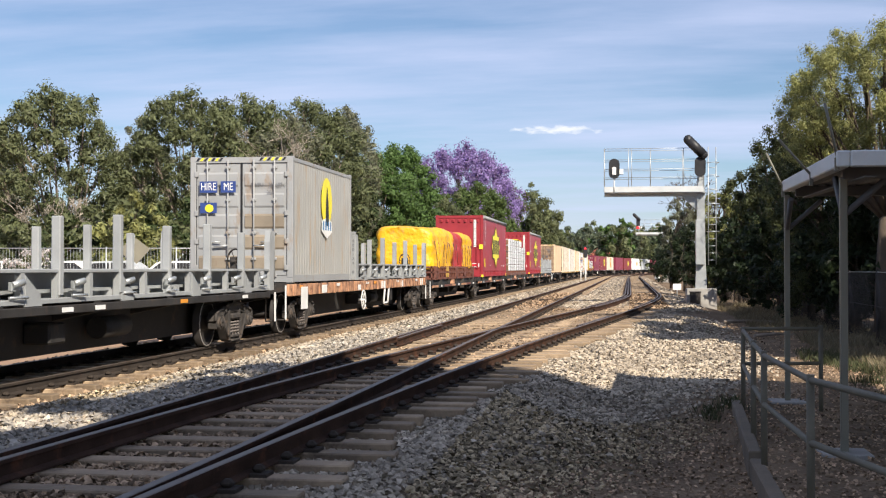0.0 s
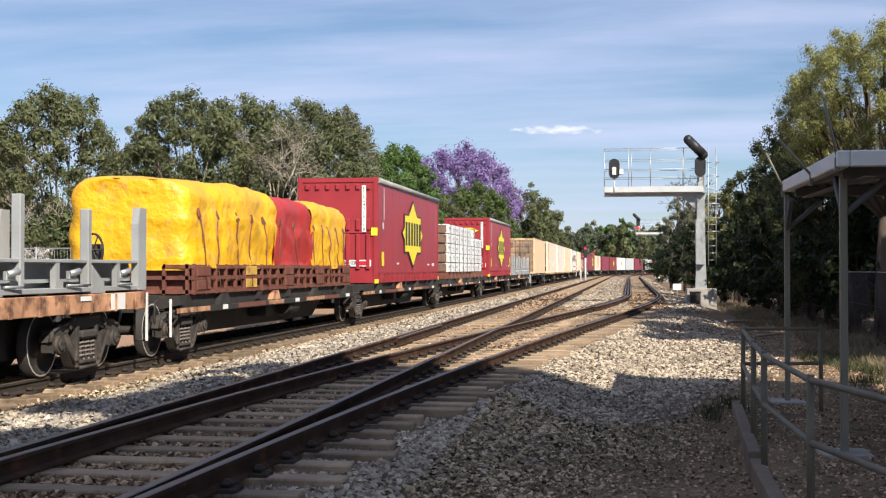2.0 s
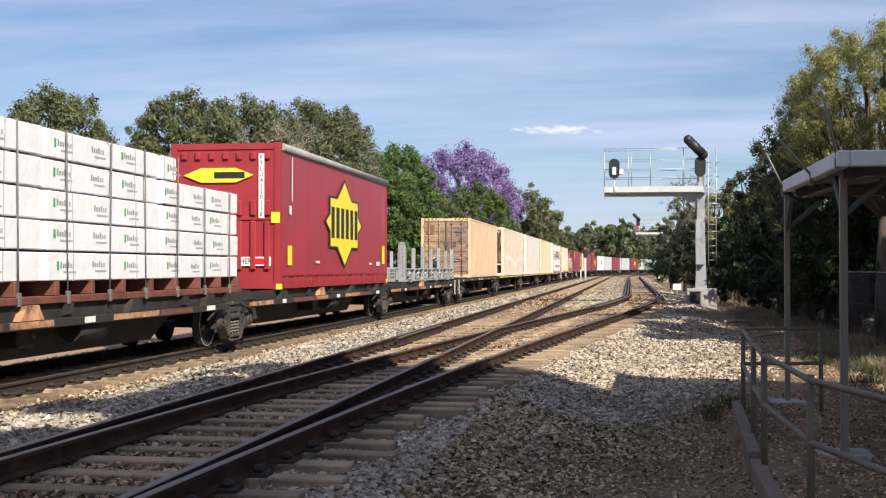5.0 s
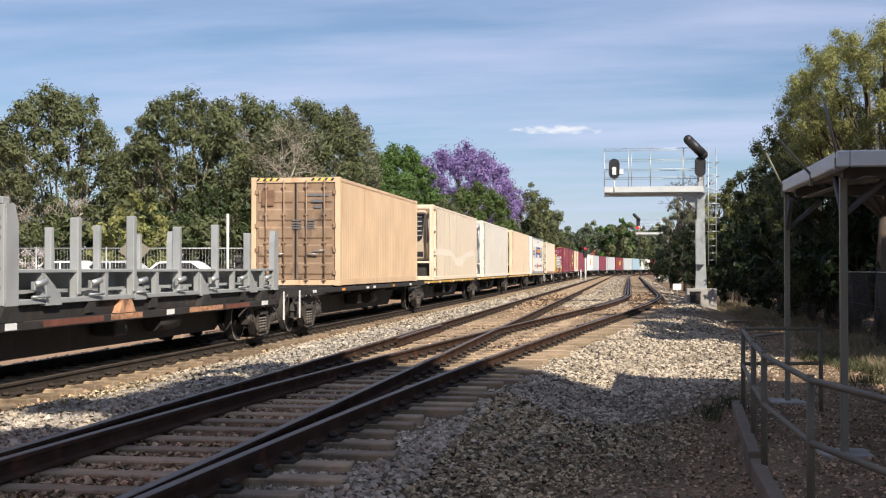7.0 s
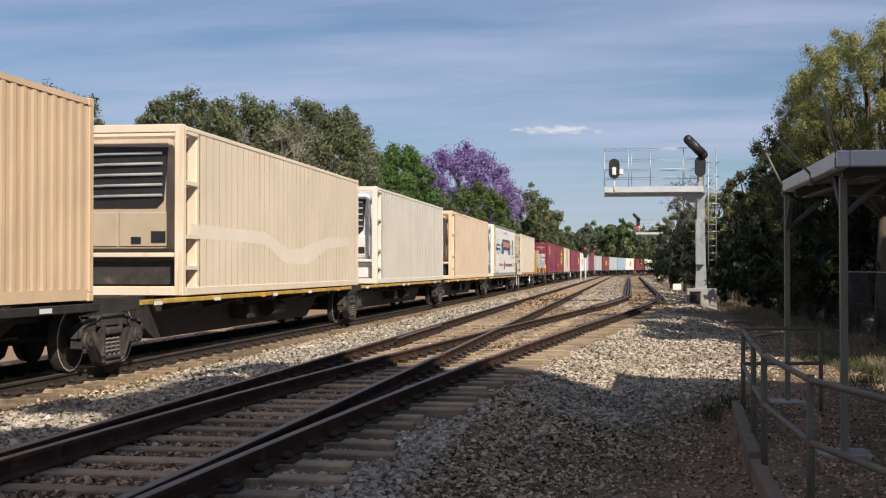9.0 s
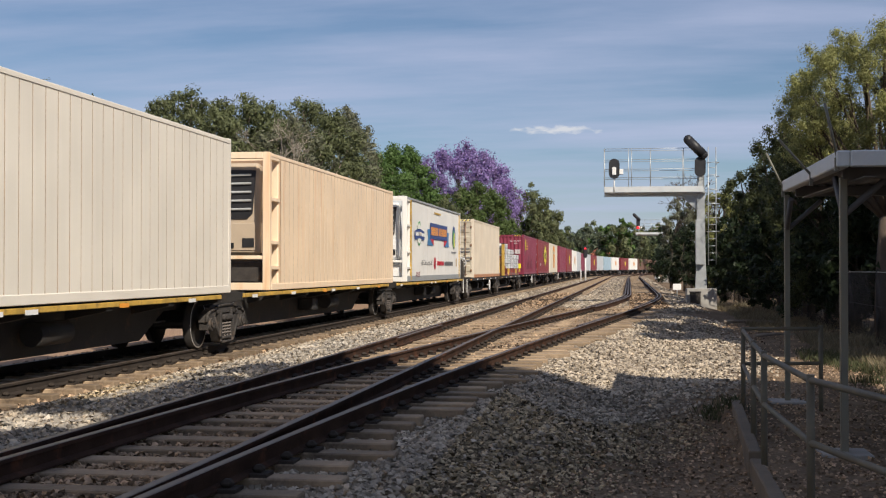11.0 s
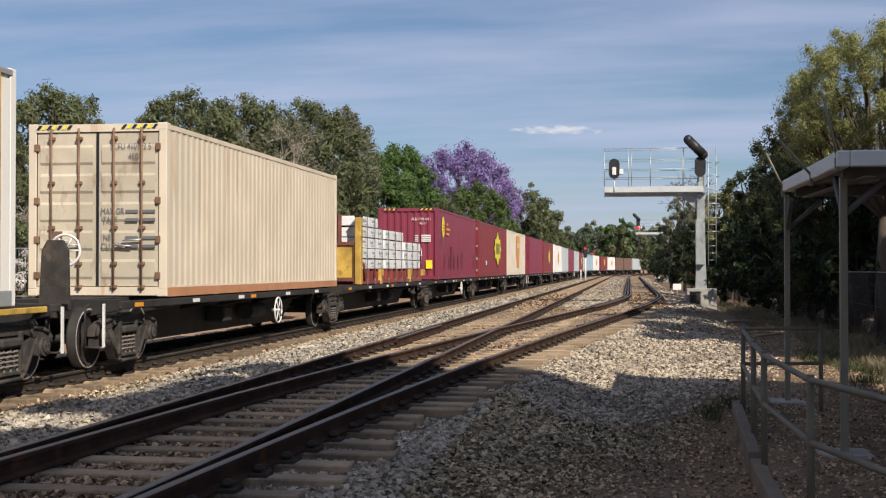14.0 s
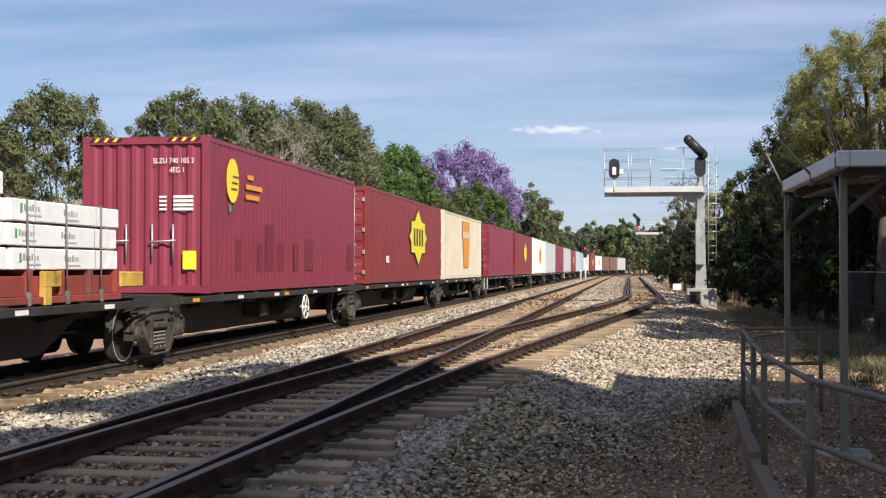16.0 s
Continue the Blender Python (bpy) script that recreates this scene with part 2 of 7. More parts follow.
    lash=mat("lashing_webbing", (0.16, 0.15, 0.14), 0.8, 0, 0.3, 5, 0.05),
    deck_red=mat("rusted_red_rack", (0.28, 0.05, 0.04), 0.65, 0, 0.25, 2.0, 0.2, 40, (0.12, 0.07, 0.05), 0.75),
    strap=mat("strap_black", (0.03, 0.03, 0.03), 0.7, 0, 0.2, 5, 0.05),
    galv=mat("galvanised_steel", (0.5, 0.52, 0.52), 0.45, 0.6, 0.15, 3, 0.08, 50),
    pipe=mat("handrail_grey_pipe", (0.14, 0.122, 0.085), 0.65, 0.0, 0.2, 5, 0.1, 50),
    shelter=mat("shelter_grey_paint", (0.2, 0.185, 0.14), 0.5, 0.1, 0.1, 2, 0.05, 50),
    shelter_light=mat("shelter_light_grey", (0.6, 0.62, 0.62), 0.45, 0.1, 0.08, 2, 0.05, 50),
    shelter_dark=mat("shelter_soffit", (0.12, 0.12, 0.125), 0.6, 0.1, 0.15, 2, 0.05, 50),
    concrete=mat("concrete", (0.36, 0.34, 0.31), 0.85, 0, 0.25, 2, 0.3, 40, (0.2, 0.18, 0.15), 0.3),
    sleeper_edge=mat("edging_timber", (0.17, 0.13, 0.09), 0.85, 0, 0.3, 2, 0.4, 30),
    bark=mat("gum_bark", (0.26, 0.21, 0.165), 0.85, 0, 0.35, 1.2, 0.4, 20, (0.12, 0.09, 0.07), 0.5, 0.8),
    bark_pale=mat("pale_gum_bark", (0.42, 0.365, 0.29), 0.85, 0, 0.3, 1.2, 0.3, 20, (0.2, 0.16, 0.12), 0.4, 0.8),
    bark_dark=mat("dark_bark", (0.1, 0.075, 0.055), 0.9, 0, 0.3, 2, 0.5, 20),
    lamp_red=glow_mat("signal_lamp_red", (1.0, 0.02, 0.03), 1.6),
    grass=leaf_mat("dry_grass", (0.22, 0.18, 0.11), 0.35, 0.2),
    grass_green=leaf_mat("green_grass", (0.085, 0.092, 0.042), 0.4, 0.25),
    gum=leaf_mat("gum_leaves", (0.15, 0.168, 0.078), 0.28),
    # darker copy of the gum leaves, for crowns that stand in shade
    gum_shade=leaf_mat("shaded_gum_leaves", (0.065, 0.076, 0.03), 0.4),
    gum_grey=leaf_mat("grey_gum_leaves", (0.19, 0.195, 0.125), 0.28),
    # pale gold copy of the gum leaves: sunlight is put into the colour
    gum_sunlit=leaf_mat("sunlit_gold_gum_leaves", (0.29, 0.295, 0.11), 0.3),
    green_tree=leaf_mat("bright_green_leaves", (0.105, 0.175, 0.048), 0.3),
    mid_tree=leaf_mat("mid_green_leaves", (0.105, 0.15, 0.045), 0.3),
    dark_tree=leaf_mat("dark_green_leaves", (0.06, 0.085, 0.03), 0.3),
    jacaranda=leaf_mat("jacaranda_flowers", (0.31, 0.225, 0.46), 0.45),
    # nearly black leaf colour holds the shade that lies on the boundary shrubs
    hedge=leaf_mat("shaded_hedge_leaves", (0.022, 0.035, 0.013), 0.3),
    # greyer, paler green: haze of the distance is mixed into the leaf colour
    far_tree=leaf_mat("hazed_far_leaves", (0.13, 0.16, 0.1), 0.3),
    roof_red=mat("roof_tile_red", (0.34, 0.1, 0.06), 0.8, 0, 0.25, 2, 0.3, 30),
    white_flower=leaf_mat("white_flowers", (0.8, 0.72, 0.7), 0.2),
)


# ---- building blocks ----
def part(name, bm, material, parent=None, label=""):
    """Links a bmesh as one mesh object, under a thing or a part."""
    me = bpy.data.meshes.new(name)
    bm.to_mesh(me); bm.free()
    for mm in (material if isinstance(material, (list, tuple)) else [material]):
        me.materials.append(mm)
    ob = new(name, me)
    if parent:
        ob.parent = parent
    if label:
        tagged(ob, label)
    return ob


def box(bm, x0, x1, y0, y1, z0, z1, bevel=0.0, mi=0):
    vs = [bm.verts.new(p) for p in ((x0, y0, z0), (x1, y0, z0), (x1, y1, z0), (x0, y1, z0), (x0, y0, z1), (x1, y0, z1), (x1, y1, z1), (x0, y1, z1))]
    fs = [bm.faces.new([vs[i] for i in f]) for f in ((3, 2, 1, 0), (4, 5, 6, 7), (0, 1, 5, 4), (1, 2, 6, 5), (2, 3, 7, 6), (3, 0, 4, 7))]
    for f in fs:
        f.material_index = mi
    if bevel:
        bmesh.ops.bevel(bm, geom=list({e for f in fs for e in f.edges}), offset=bevel, segments=1, affect="EDGES")
    return bm


def tube(bm, points, r, seg=8, mi=0, r2=None):
    """A round bar through points; r2: the radius at its end."""
    pts = [Vector(p) for p in points]
    rings = []
    for i, p in enumerate(pts):
        d = (pts[min(i + 1, len(pts) - 1)] - pts[max(i - 1, 0)]).normalized()
        a = d.orthogonal().normalized()
        if abs(d.z) < 0.9:
            a = Vector((0, 0, 1)).cross(d).normalized()
        b = d.cross(a)
        rad = r if r2 is None else r + (r2 - r) * i / max(1, len(pts) - 1)
        rings.append([bm.verts.new(p + (a * math.cos(k * math.tau / seg) + b * math.sin(k * math.tau / seg)) * rad) for k in range(seg)])
    for p, q in zip(rings, rings[1:]):
        for k in range(seg):
            f = bm.faces.new((p[k], p[(k + 1) % seg], q[(k + 1) % seg], q[k]))
            f.smooth, f.material_index = True, mi
    for ring in (rings[0][::-1], rings[-1]):
        bm.faces.new(ring).material_index = mi
    return bm


def prism(bm, outline, axis, lo, hi, mi=0):
    """A flat outline (two coordinates) drawn out along axis 'x', 'y' or 'z' from lo to hi."""
    def at(p, w):
        return {"x": (w, p[0], p[1]), "y": (p[0], w, p[1]), "z": (p[0], p[1], w)}[axis]
    a, b = [bm.verts.new(at(p, lo)) for p in outline], [bm.verts.new(at(p, hi)) for p in outline]
    n = len(outline)
    fs = [bm.faces.new(a[::-1]), bm.faces.new(b)] + [bm.faces.new((a[i], a[(i + 1) % n], b[(i + 1) % n], b[i])) for i in range(n)]
    for f in fs:
        f.material_index = mi
    bmesh.ops.recalc_face_normals(bm, faces=fs)
    return bm


def piece(name, parent, material, dims, bevel=0.0, label=""):
    """One box as a part: dims are x0, x1, y0, y1, z0, z1."""
    bm = bmesh.new()
    box(bm, *dims, bevel)
    return part(name, bm, material, parent, label)


def sheet(name, V, F, material, parent=None):
    """A mesh from arrays of points and of faces with equally many corners."""
    me = bpy.data.meshes.new(name)
    k = F.shape[1]
    me.vertices.add(len(V)); me.vertices.foreach_set("co", np.ascontiguousarray(V, dtype=np.float32).ravel())
    me.loops.add(F.size); me.loops.foreach_set("vertex_index", F.astype(np.int32).ravel())
    me.polygons.add(len(F))
    me.polygons.foreach_set("loop_start", np.arange(len(F), dtype=np.int32) * k)
    me.update(calc_edges=True); me.validate()
    me.materials.append(material)
    ob = new(name, me)
    if parent:
        ob.parent = parent
    return ob


def BM():
    return bmesh.new()


# ---- the way of the railway ----
BEND, RADIUS, BEND_END = 204.0, 820.0, 480.0
GOODS, MAIN, LOOP = -8.81, -3.79, 0.75       # centres of the three tracks


def along(s, v):
    """The world's x, y and the heading (radians, to the right) at s metres along the line and v to its right."""
    if s <= BEND:
        return v, s, 0.0
    a = (min(s, BEND_END) - BEND) / RADIUS
    over = max(0.0, s - BEND_END)
    cx = RADIUS
    x, y = cx + (v - RADIUS) * math.cos(a), BEND + (RADIUS - v) * math.sin(a)
    return x + over * math.sin(a), y + over * math.cos(a), a


def loop_v(s):
    """The loop's centre: it leaves the main line at its switch and runs beside it."""
    t = min(1.0, max(0.0, (s - 5.0) / 62.0))
    return MAIN + (LOOP - MAIN) * (t * t * (3 - 2 * t) * 0.62 + 0.38 * (t + t * t - t ** 3))


def soil_edge(s):
    """How far right the ballast reaches."""
    return min(2.35, -0.5 + 0.27 * (s - 12.5)) if s < 40 else 2.35


def ground_z(s, v):
    """Height of the ground beside and between the tracks."""
    def smooth(a, b, x):
        t = min(1.0, max(0.0, (x - a) / (b - a)))
        return t * t * (3 - 2 * t)
    z = -0.205 + 0.15 * smooth(-7.0, -5.6, v)                    # the near tracks' bed lies higher
    edge = LOOP + 1.7 if s > 45 else loop_v(s) + 1.75
    z -= 0.24 * smooth(edge - 0.5, edge + 1.8, v)
    z -= 0.35 * smooth(-10.6, -12.4, v)
    z -= 0.05 * smooth(-10.5, -10.2, v) * (1 - smooth(-7.45, -7.2, v))
    if s < 60:
        right = loop_v(s) + 1.5
        z -= 0.05 * smooth(MAIN - 1.6, MAIN - 1.35, v) * (1 - smooth(right - 0.1, right + 0.2, v)) * (1 - smooth(40, 55, s))
        # heaps of spilt ballast along the shoulder
        for hs, hv, hh, rs, rv in ((28.5, 1.7, 0.17, 2.6, 1.0), (38.5, 1.9, 0.2, 3.2, 1.1), (50.0, 2.3, 0.16, 3.5, 1.0)):
            q = ((s - hs) / rs) ** 2 + ((v - hv) / rv) ** 2
            if q < 6:
                z += hh * math.exp(-q)
        # a hollow beside the path's edging
        if 3 < s < 20:
            z -= 0.17 * smooth(-0.8, 0.5, v) * (1 - smooth(1.14, 1.2, v)) * smooth(4, 7, s) * (1 - smooth(16.2, 18.5, s))
    z += 0.9 * smooth(14, 40, v) + 0.8 * smooth(-22, -40, v)
    if abs(v) < 30 and -16 < s < 90:
        rough = v > 1.5 or -7 < v < -6.2 or (s < 20 and v > soil_edge(s) - 0.5)
        z += 0.03 * noise.noise((v * 0.6, s * 0.6, 3.0)) + (0.045 * noise.noise((v * 2.1, s * 2.1, 7.0)) if rough else 0.0)
    return z


# ---- ground ----
def ground_mat():
    m = mat("ground_soil", (0.22, 0.155, 0.1), 0.95, 0, 0.4, 0.9, 0.8, 25, (0.15, 0.1, 0.062), 0.6, spec=0.12, relief=0.03)
    n, l = m.node_tree.nodes, m.node_tree.links
    b = n["Principled BSDF"]
    soil = b.inputs["Base Color"].links[0].from_socket
    uv, sep = n.new("ShaderNodeUVMap"), n.new("ShaderNodeSeparateXYZ")
    uv.uv_map = "line"
    l.new(uv.outputs[0], sep.inputs[0])
    co = n.new("ShaderNodeTexCoord")
    vor = n.new("ShaderNodeTexVoronoi"); vor.inputs["Scale"].default_value = 17
    l.new(co.outputs["Object"], vor.inputs["Vector"])
    nz = n.new("ShaderNodeTexNoise"); nz.inputs["Scale"].default_value, nz.inputs["Detail"].default_value = 0.9, 6
    l.new(co.outputs["Object"], nz.inputs["Vector"])
    # ballast ground kept dark, standing in for shade in the gaps between stones
    hue = n.new("ShaderNodeMix"); hue.data_type = "RGBA"
    hue.inputs["A"].default_value, hue.inputs["B"].default_value = (0.08, 0.06, 0.042, 1), (0.29, 0.235, 0.175, 1)
    l.new(vor.outputs["Color"], hue.inputs["Factor"])
    tone = n.new("ShaderNodeMapRange"); tone.inputs["To Min"].default_value, tone.inputs["To Max"].default_value = 0.62, 1.25
    l.new(nz.outputs["Fac"], tone.inputs["Value"])
    shade = n.new("ShaderNodeMix"); shade.data_type, shade.blend_type = "RGBA", "MULTIPLY"
    shade.inputs["Factor"].default_value = 1.0
    l.new(hue.outputs["Result"], shade.inputs["A"]); l.new(tone.outputs["Result"], shade.inputs["B"])
    # how far right of the ballast's edge, ruffled
    off = n.new("ShaderNodeMath"); off.operation = "MULTIPLY_ADD"; off.inputs[1].default_value, off.inputs[2].default_value = 1.6, -0.8
    l.new(nz.outputs["Fac"], off.inputs[0])
    s = n.new("ShaderNodeMath"); s.operation = "ADD"
    l.new(sep.outputs["X"], s.inputs[0]); l.new(off.outputs[0], s.inputs[1])
    def edge(lo, hi):
        r = n.new("ShaderNodeMapRange"); r.inputs["From Min"].default_value, r.inputs["From Max"].default_value = lo, hi
        l.new(s.outputs[0], r.inputs["Value"])
        return r.outputs["Result"]
    mx = n.new("ShaderNodeMix"); mx.data_type = "RGBA"
    l.new(edge(1.7, 2.6), mx.inputs["Factor"]); l.new(shade.outputs["Result"], mx.inputs["A"]); l.new(soil, mx.inputs["B"])
    mx2 = n.new("ShaderNodeMix"); mx2.data_type = "RGBA"
    l.new(edge(-13.4, -12.6), mx2.inputs["Factor"]); mx2.inputs["A"].default_value = (0.36, 0.235, 0.155, 1); l.new(mx.outputs["Result"], mx2.inputs["B"])
    l.new(mx2.outputs["Result"], b.inputs["Base Color"])
    bp = n.new("ShaderNodeBump"); bp.inputs["Strength"].default_value, bp.inputs["Distance"].default_value = 0.8, 0.04
    l.new(vor.outputs["Distance"], bp.inputs["Height"]); l.new(bp.outputs["Normal"], b.inputs["Normal"])
    return m


M["ground"] = ground_mat()


def build_ground():
    ss = [-900, -300, -120, -60, -30, -15] + [i * 0.5 - 5 for i in range(91)] + [41 + i * 1.5 for i in range(40)] + [104 + i * 8 for i in range(42)] + [460, 520, 600, 750, 1000, 1500, 2200]
    vv = [-1500, -700, -300, -150, -80, -50, -36, -28, -22, -18, -15] + sorted([i * 0.35 - 13.4 for i in range(56)] + [0.9, 1.06, 1.13, 1.17, 1.21, 1.3]) + [7, 8, 10, 12, 15, 20, 27, 36, 50, 80, 140, 260, 420, 560]
    pts, uvs = [], []
    for s in ss:
        for v in vv:
            x, y, _ = along(s, v)
            z = ground_z(s, v) - 0.006
            pts.append((x, y, z)); uvs.append((v + (2.15 - soil_edge(s)) * (1 if v > -6 else 0), s))
    w = len(vv)
    faces = [(i * w + j, i * w + j + 1, (i + 1) * w + j + 1, (i + 1) * w + j) for i in range(len(ss) - 1) for j in range(w - 1)]
    me = bpy.data.meshes.new("ground")
    me.from_pydata(pts, [], faces)
    lay = me.uv_layers.new(name="line")
    for lp in me.loops:
        lay.data[lp.index].uv = uvs[lp.vertex_index]
    me.materials.append(M["ground"])
    for p in me.polygons:
        p.use_smooth = True
    return tagged(new("ground", me), "stony earth and gravel ground beside the railway", "ground", kind="structure")


build_ground()


# ---- tracks ----
RAIL = [(-0.07, 0), (0.07, 0), (0.07, 0.015), (0.012, 0.035), (0.012, 0.115), (0.036, 0.125), (0.036, 0.155), (0.028, 0.16), (-0.028, 0.16), (-0.036, 0.155), (-0.036, 0.125), (-0.012, 0.115), (-0.012, 0.035), (-0.07, 0.015)]


def rail(name, parent, way, s0, s1, top, step=None, steel="rail"):
    """A rail along way(s) = offset v; its head at height top. The head's running surface is bright."""
    bm = BM()
    ss, s = [], s0
    while s < s1:
        ss.append(s)
        s += step or (1.0 if s < 100 else 4.0)
    ss.append(s1)
    rings = []
    for s in ss:
        v = way(s)
        x, y, a = along(s, v)
        dv = (way(s + 0.5) - way(s - 0.5))
        a += math.atan(dv)
        rings.append([bm.verts.new((x + px * math.cos(a), y - px * math.sin(a), top - 0.16 + pz)) for px, pz in RAIL])
    k = len(RAIL)
    for p, q in zip(rings, rings[1:]):
        for i in range(k):
            f = bm.faces.new((p[i], p[(i + 1) % k], q[(i + 1) % k], q[i]))
            f.material_index = 1 if i in (6, 7, 8) else 0
    bm.faces.new(rings[0][::-1]); bm.faces.new(rings[-1])
    bmesh.ops.recalc_face_normals(bm, faces=bm.faces[:])
    return part(name, bm, (M[steel], M["rail_top"]), parent)


MAIN_TOP = 0.149
goods_track = tagged(new("goods_track"), "standard-gauge railway track on timber sleepers and ballast", "railway track", kind="structure")
main_track = tagged(new("main_track"), "rusty broad-gauge railway track with a turnout", "railway track", kind="structure")
loop_track = tagged(new("loop_track"), "rusty curved loop track leaving the turnout", "railway track", kind="structure")
for side in (-0.753, 0.753):
    rail("rail", goods_track, lambda s, k=side: GOODS + k, -60, 520, 0.0, steel="goods_rail")
G = 0.835
FROG = 27.4
rail("rail", main_track, lambda s: MAIN - G, -60, 480, MAIN_TOP)
rail("rail", loop_track, lambda s: loop_v(s) + G, 5.0, 480, MAIN_TOP, 1.0)
rail("rail", main_track, lambda s: MAIN + G, -60, 5.2, MAIN_TOP)
rail("switch_rail", main_track, lambda s: MAIN + G - 0.075 * max(0, (12.0 - s) / 7.0) ** 2, 5.3, 480, MAIN_TOP)
rail("switch_rail", loop_track, lambda s: loop_v(s) - G + 0.09 * max(0, (13.0 - s) / 7.5), 5.3, 480, MAIN_TOP, 1.0)
rail("check_rail", main_track, lambda s: MAIN - G + 0.12 + 0.012 * max(0, abs(s - FROG) - 1.2), FROG - 3.4, FROG + 2.4, MAIN_TOP - 0.005)
rail("check_rail", loop_track, lambda s: loop_v(s) + G - 0.12 - 0.012 * max(0, abs(s - 33) - 1.8), 30.0, 36.0, MAIN_TOP - 0.005)
for off in (-G - 0.15, -G + 0.15, G - 0.15):
    rail("check_rail", loop_track, lambda s, k=off: loop_v(s) + k, 44.0, 190.0, MAIN_TOP + 0.004)


def sleeper_mesh(length):
    bm = BM()
    box(bm, -length / 2, length / 2, -0.115, 0.115, -0.13, 0.0, 0.012)
    me = bpy.data.meshes.new("sleeper")
    bm.to_mesh(me); bm.free()
    me.materials.append(M["sleeper"])
    return me


def plate_mesh():
    bm = BM()
    box(bm, -0.19, 0.19, -0.1, 0.1, -0.002, 0.024)
    for sx in (-1, 1):
        box(bm, sx * 0.105 - 0.045, sx * 0.105 + 0.045, -0.05, 0.05, 0.02, 0.082, 0.026)
    me = bpy.data.meshes.new("rail_fastening")
    bm.to_mesh(me); bm.free()
    me.materials.append(M["goods_rail"])
    return me


PLATE = plate_mesh()
SLEEPERS = {}


def sleeper(parent, s, v0, v1, z, rails):
    key = round(v1 - v0, 1)
    if key not in SLEEPERS:
        SLEEPERS[key] = sleeper_mesh(key)
    x, y, a = along(s, (v0 + v1) / 2 + random.uniform(-0.05, 0.05))
    ob = new("sleeper", SLEEPERS[key])
    ob.parent = parent
    ob.matrix_basis = pose(x, y, z + random.uniform(-0.008, 0.012), random.uniform(-0.6, 0.6), 0, math.degrees(-a) + random.uniform(-0.8, 0.8))
    for v in rails:
        x, y, a = along(s, v)
        pl = new("rail_fastening", PLATE)
        pl.parent = ob
        pl.matrix_basis = ob.matrix_basis.inverted() @ pose(x, y, z + 0.004, 0, 0, math.degrees(-a))


def far_sleepers(parent, way, s0, s1, z, half):
    bm = BM()
    s = s0
    while s < s1:
        x, y, a = along(s, way(s))
        ca, sa = math.cos(a), math.sin(a)
        c = [(-half, -0.12), (half, -0.12), (half, 0.12), (-half, 0.12)]
        vs = [[bm.verts.new((x + px * ca + py * sa, y - px * sa + py * ca, zz)) for px, py in c] for zz in (z - 0.12, z)]
        bm.faces.new(vs[1])
        for i in range(4):
            bm.faces.new((vs[0][i], vs[0][(i + 1) % 4], vs[1][(i + 1) % 4], vs[1][i]))
        s += 0.66
    tagged(part("sleepers", bm, M["sleeper"], parent), "row of distant timber sleepers", kind="stuff")


s = 7.0
while s < 75:
    g = [MAIN - G, MAIN + G, loop_v(s) - G, loop_v(s) + G]
    if s < 47:
        sleeper(main_track, s, MAIN - 1.32, max(MAIN + 1.32, loop_v(s) + 1.36 + random.choice((0, 0.1, 0.2, 0.3))), MAIN_TOP - 0.17, g if s > 16 else (g[0], g[3]))
    else:
        sleeper(main_track, s, MAIN - 1.32, MAIN + 1.32, MAIN_TOP - 0.17, g[:2])
        sleeper(loop_track, s, loop_v(s) - 1.3, loop_v(s) + 1.3, MAIN_TOP - 0.17, g[2:])
    s += 0.64
s = 10.0
while s < 75:
    sleeper(goods_track, s, GOODS - 1.27, GOODS + 1.27, -0.17, (GOODS - 0.753, GOODS + 0.753))
    s += 0.64
far_sleepers(main_track, lambda s: MAIN, 75, 330, MAIN_TOP - 0.17, 1.3)
far_sleepers(loop_track, lambda s: LOOP, 75, 330, MAIN_TOP - 0.17, 1.3)
far_sleepers(goods_track, lambda s: GOODS, 75, 330, -0.17, 1.27)


# ---- ballast stones ----
def stones(name, count, area, size, material, lift=0.0, keep=None, seed=1):
    """Loose angular stones strewn over the plan's area (s0, s1, v0, v1), dense near, thin far; one mesh."""
    rng = np.random.default_rng(seed)
    s0, s1, v0, v1 = area
    base = np.array([(1, 0.75, -0.5), (-0.9, 0.8, -0.5), (-1, -0.75, -0.5), (0.9, -0.85, -0.5), (0.42, 0.1, 0.62), (-0.45, -0.08, 0.6)])
    tri = np.array([(0, 1, 5), (0, 5, 4), (1, 2, 5), (2, 3, 4), (2, 4, 5), (3, 0, 4)])
    V, k = [], 0
    t = rng.random(count)
    s_all = s0 * (s1 / s0) ** t
    v_all = rng.uniform(v0, v1, count)
    for s, v in zip(s_all, v_all):
        if keep and not keep(s, v, rng):
            continue
        x, y, a = along(s, v)
        sc = size * rng.uniform(0.6, 1.45) * (1 + min(0.6, max(0, s - 20) / 60))
        q = rng.normal(size=4) * np.array([1, 0.4, 0.4, 1]); q /= np.linalg.norm(q)
        w, i, j, m = q
        R = np.array([[1 - 2 * (j * j + m * m), 2 * (i * j - m * w), 2 * (i * m + j * w)], [2 * (i * j + m * w), 1 - 2 * (i * i + m * m), 2 * (j * m - i * w)], [2 * (i * m - j * w), 2 * (j * m + i * w), 1 - 2 * (i * i + j * j)]])
        p = base * rng.uniform(0.7, 1.3, base.shape)
        p = (p @ R.T) * sc * np.array([1, 1, 0.8])
        V.append(p + np.array([x, y, ground_z(s, v) + lift + sc * rng.uniform(0.0, 0.75)]))
        k += 1
    V = np.concatenate(V)
    F = (np.arange(k)[:, None, None] * 6 + tri[None]).reshape(-1, 3)
    return tagged(sheet(name, V, F, material), "crushed stone railway ballast, loose and angular", "ballast", kind="stuff")


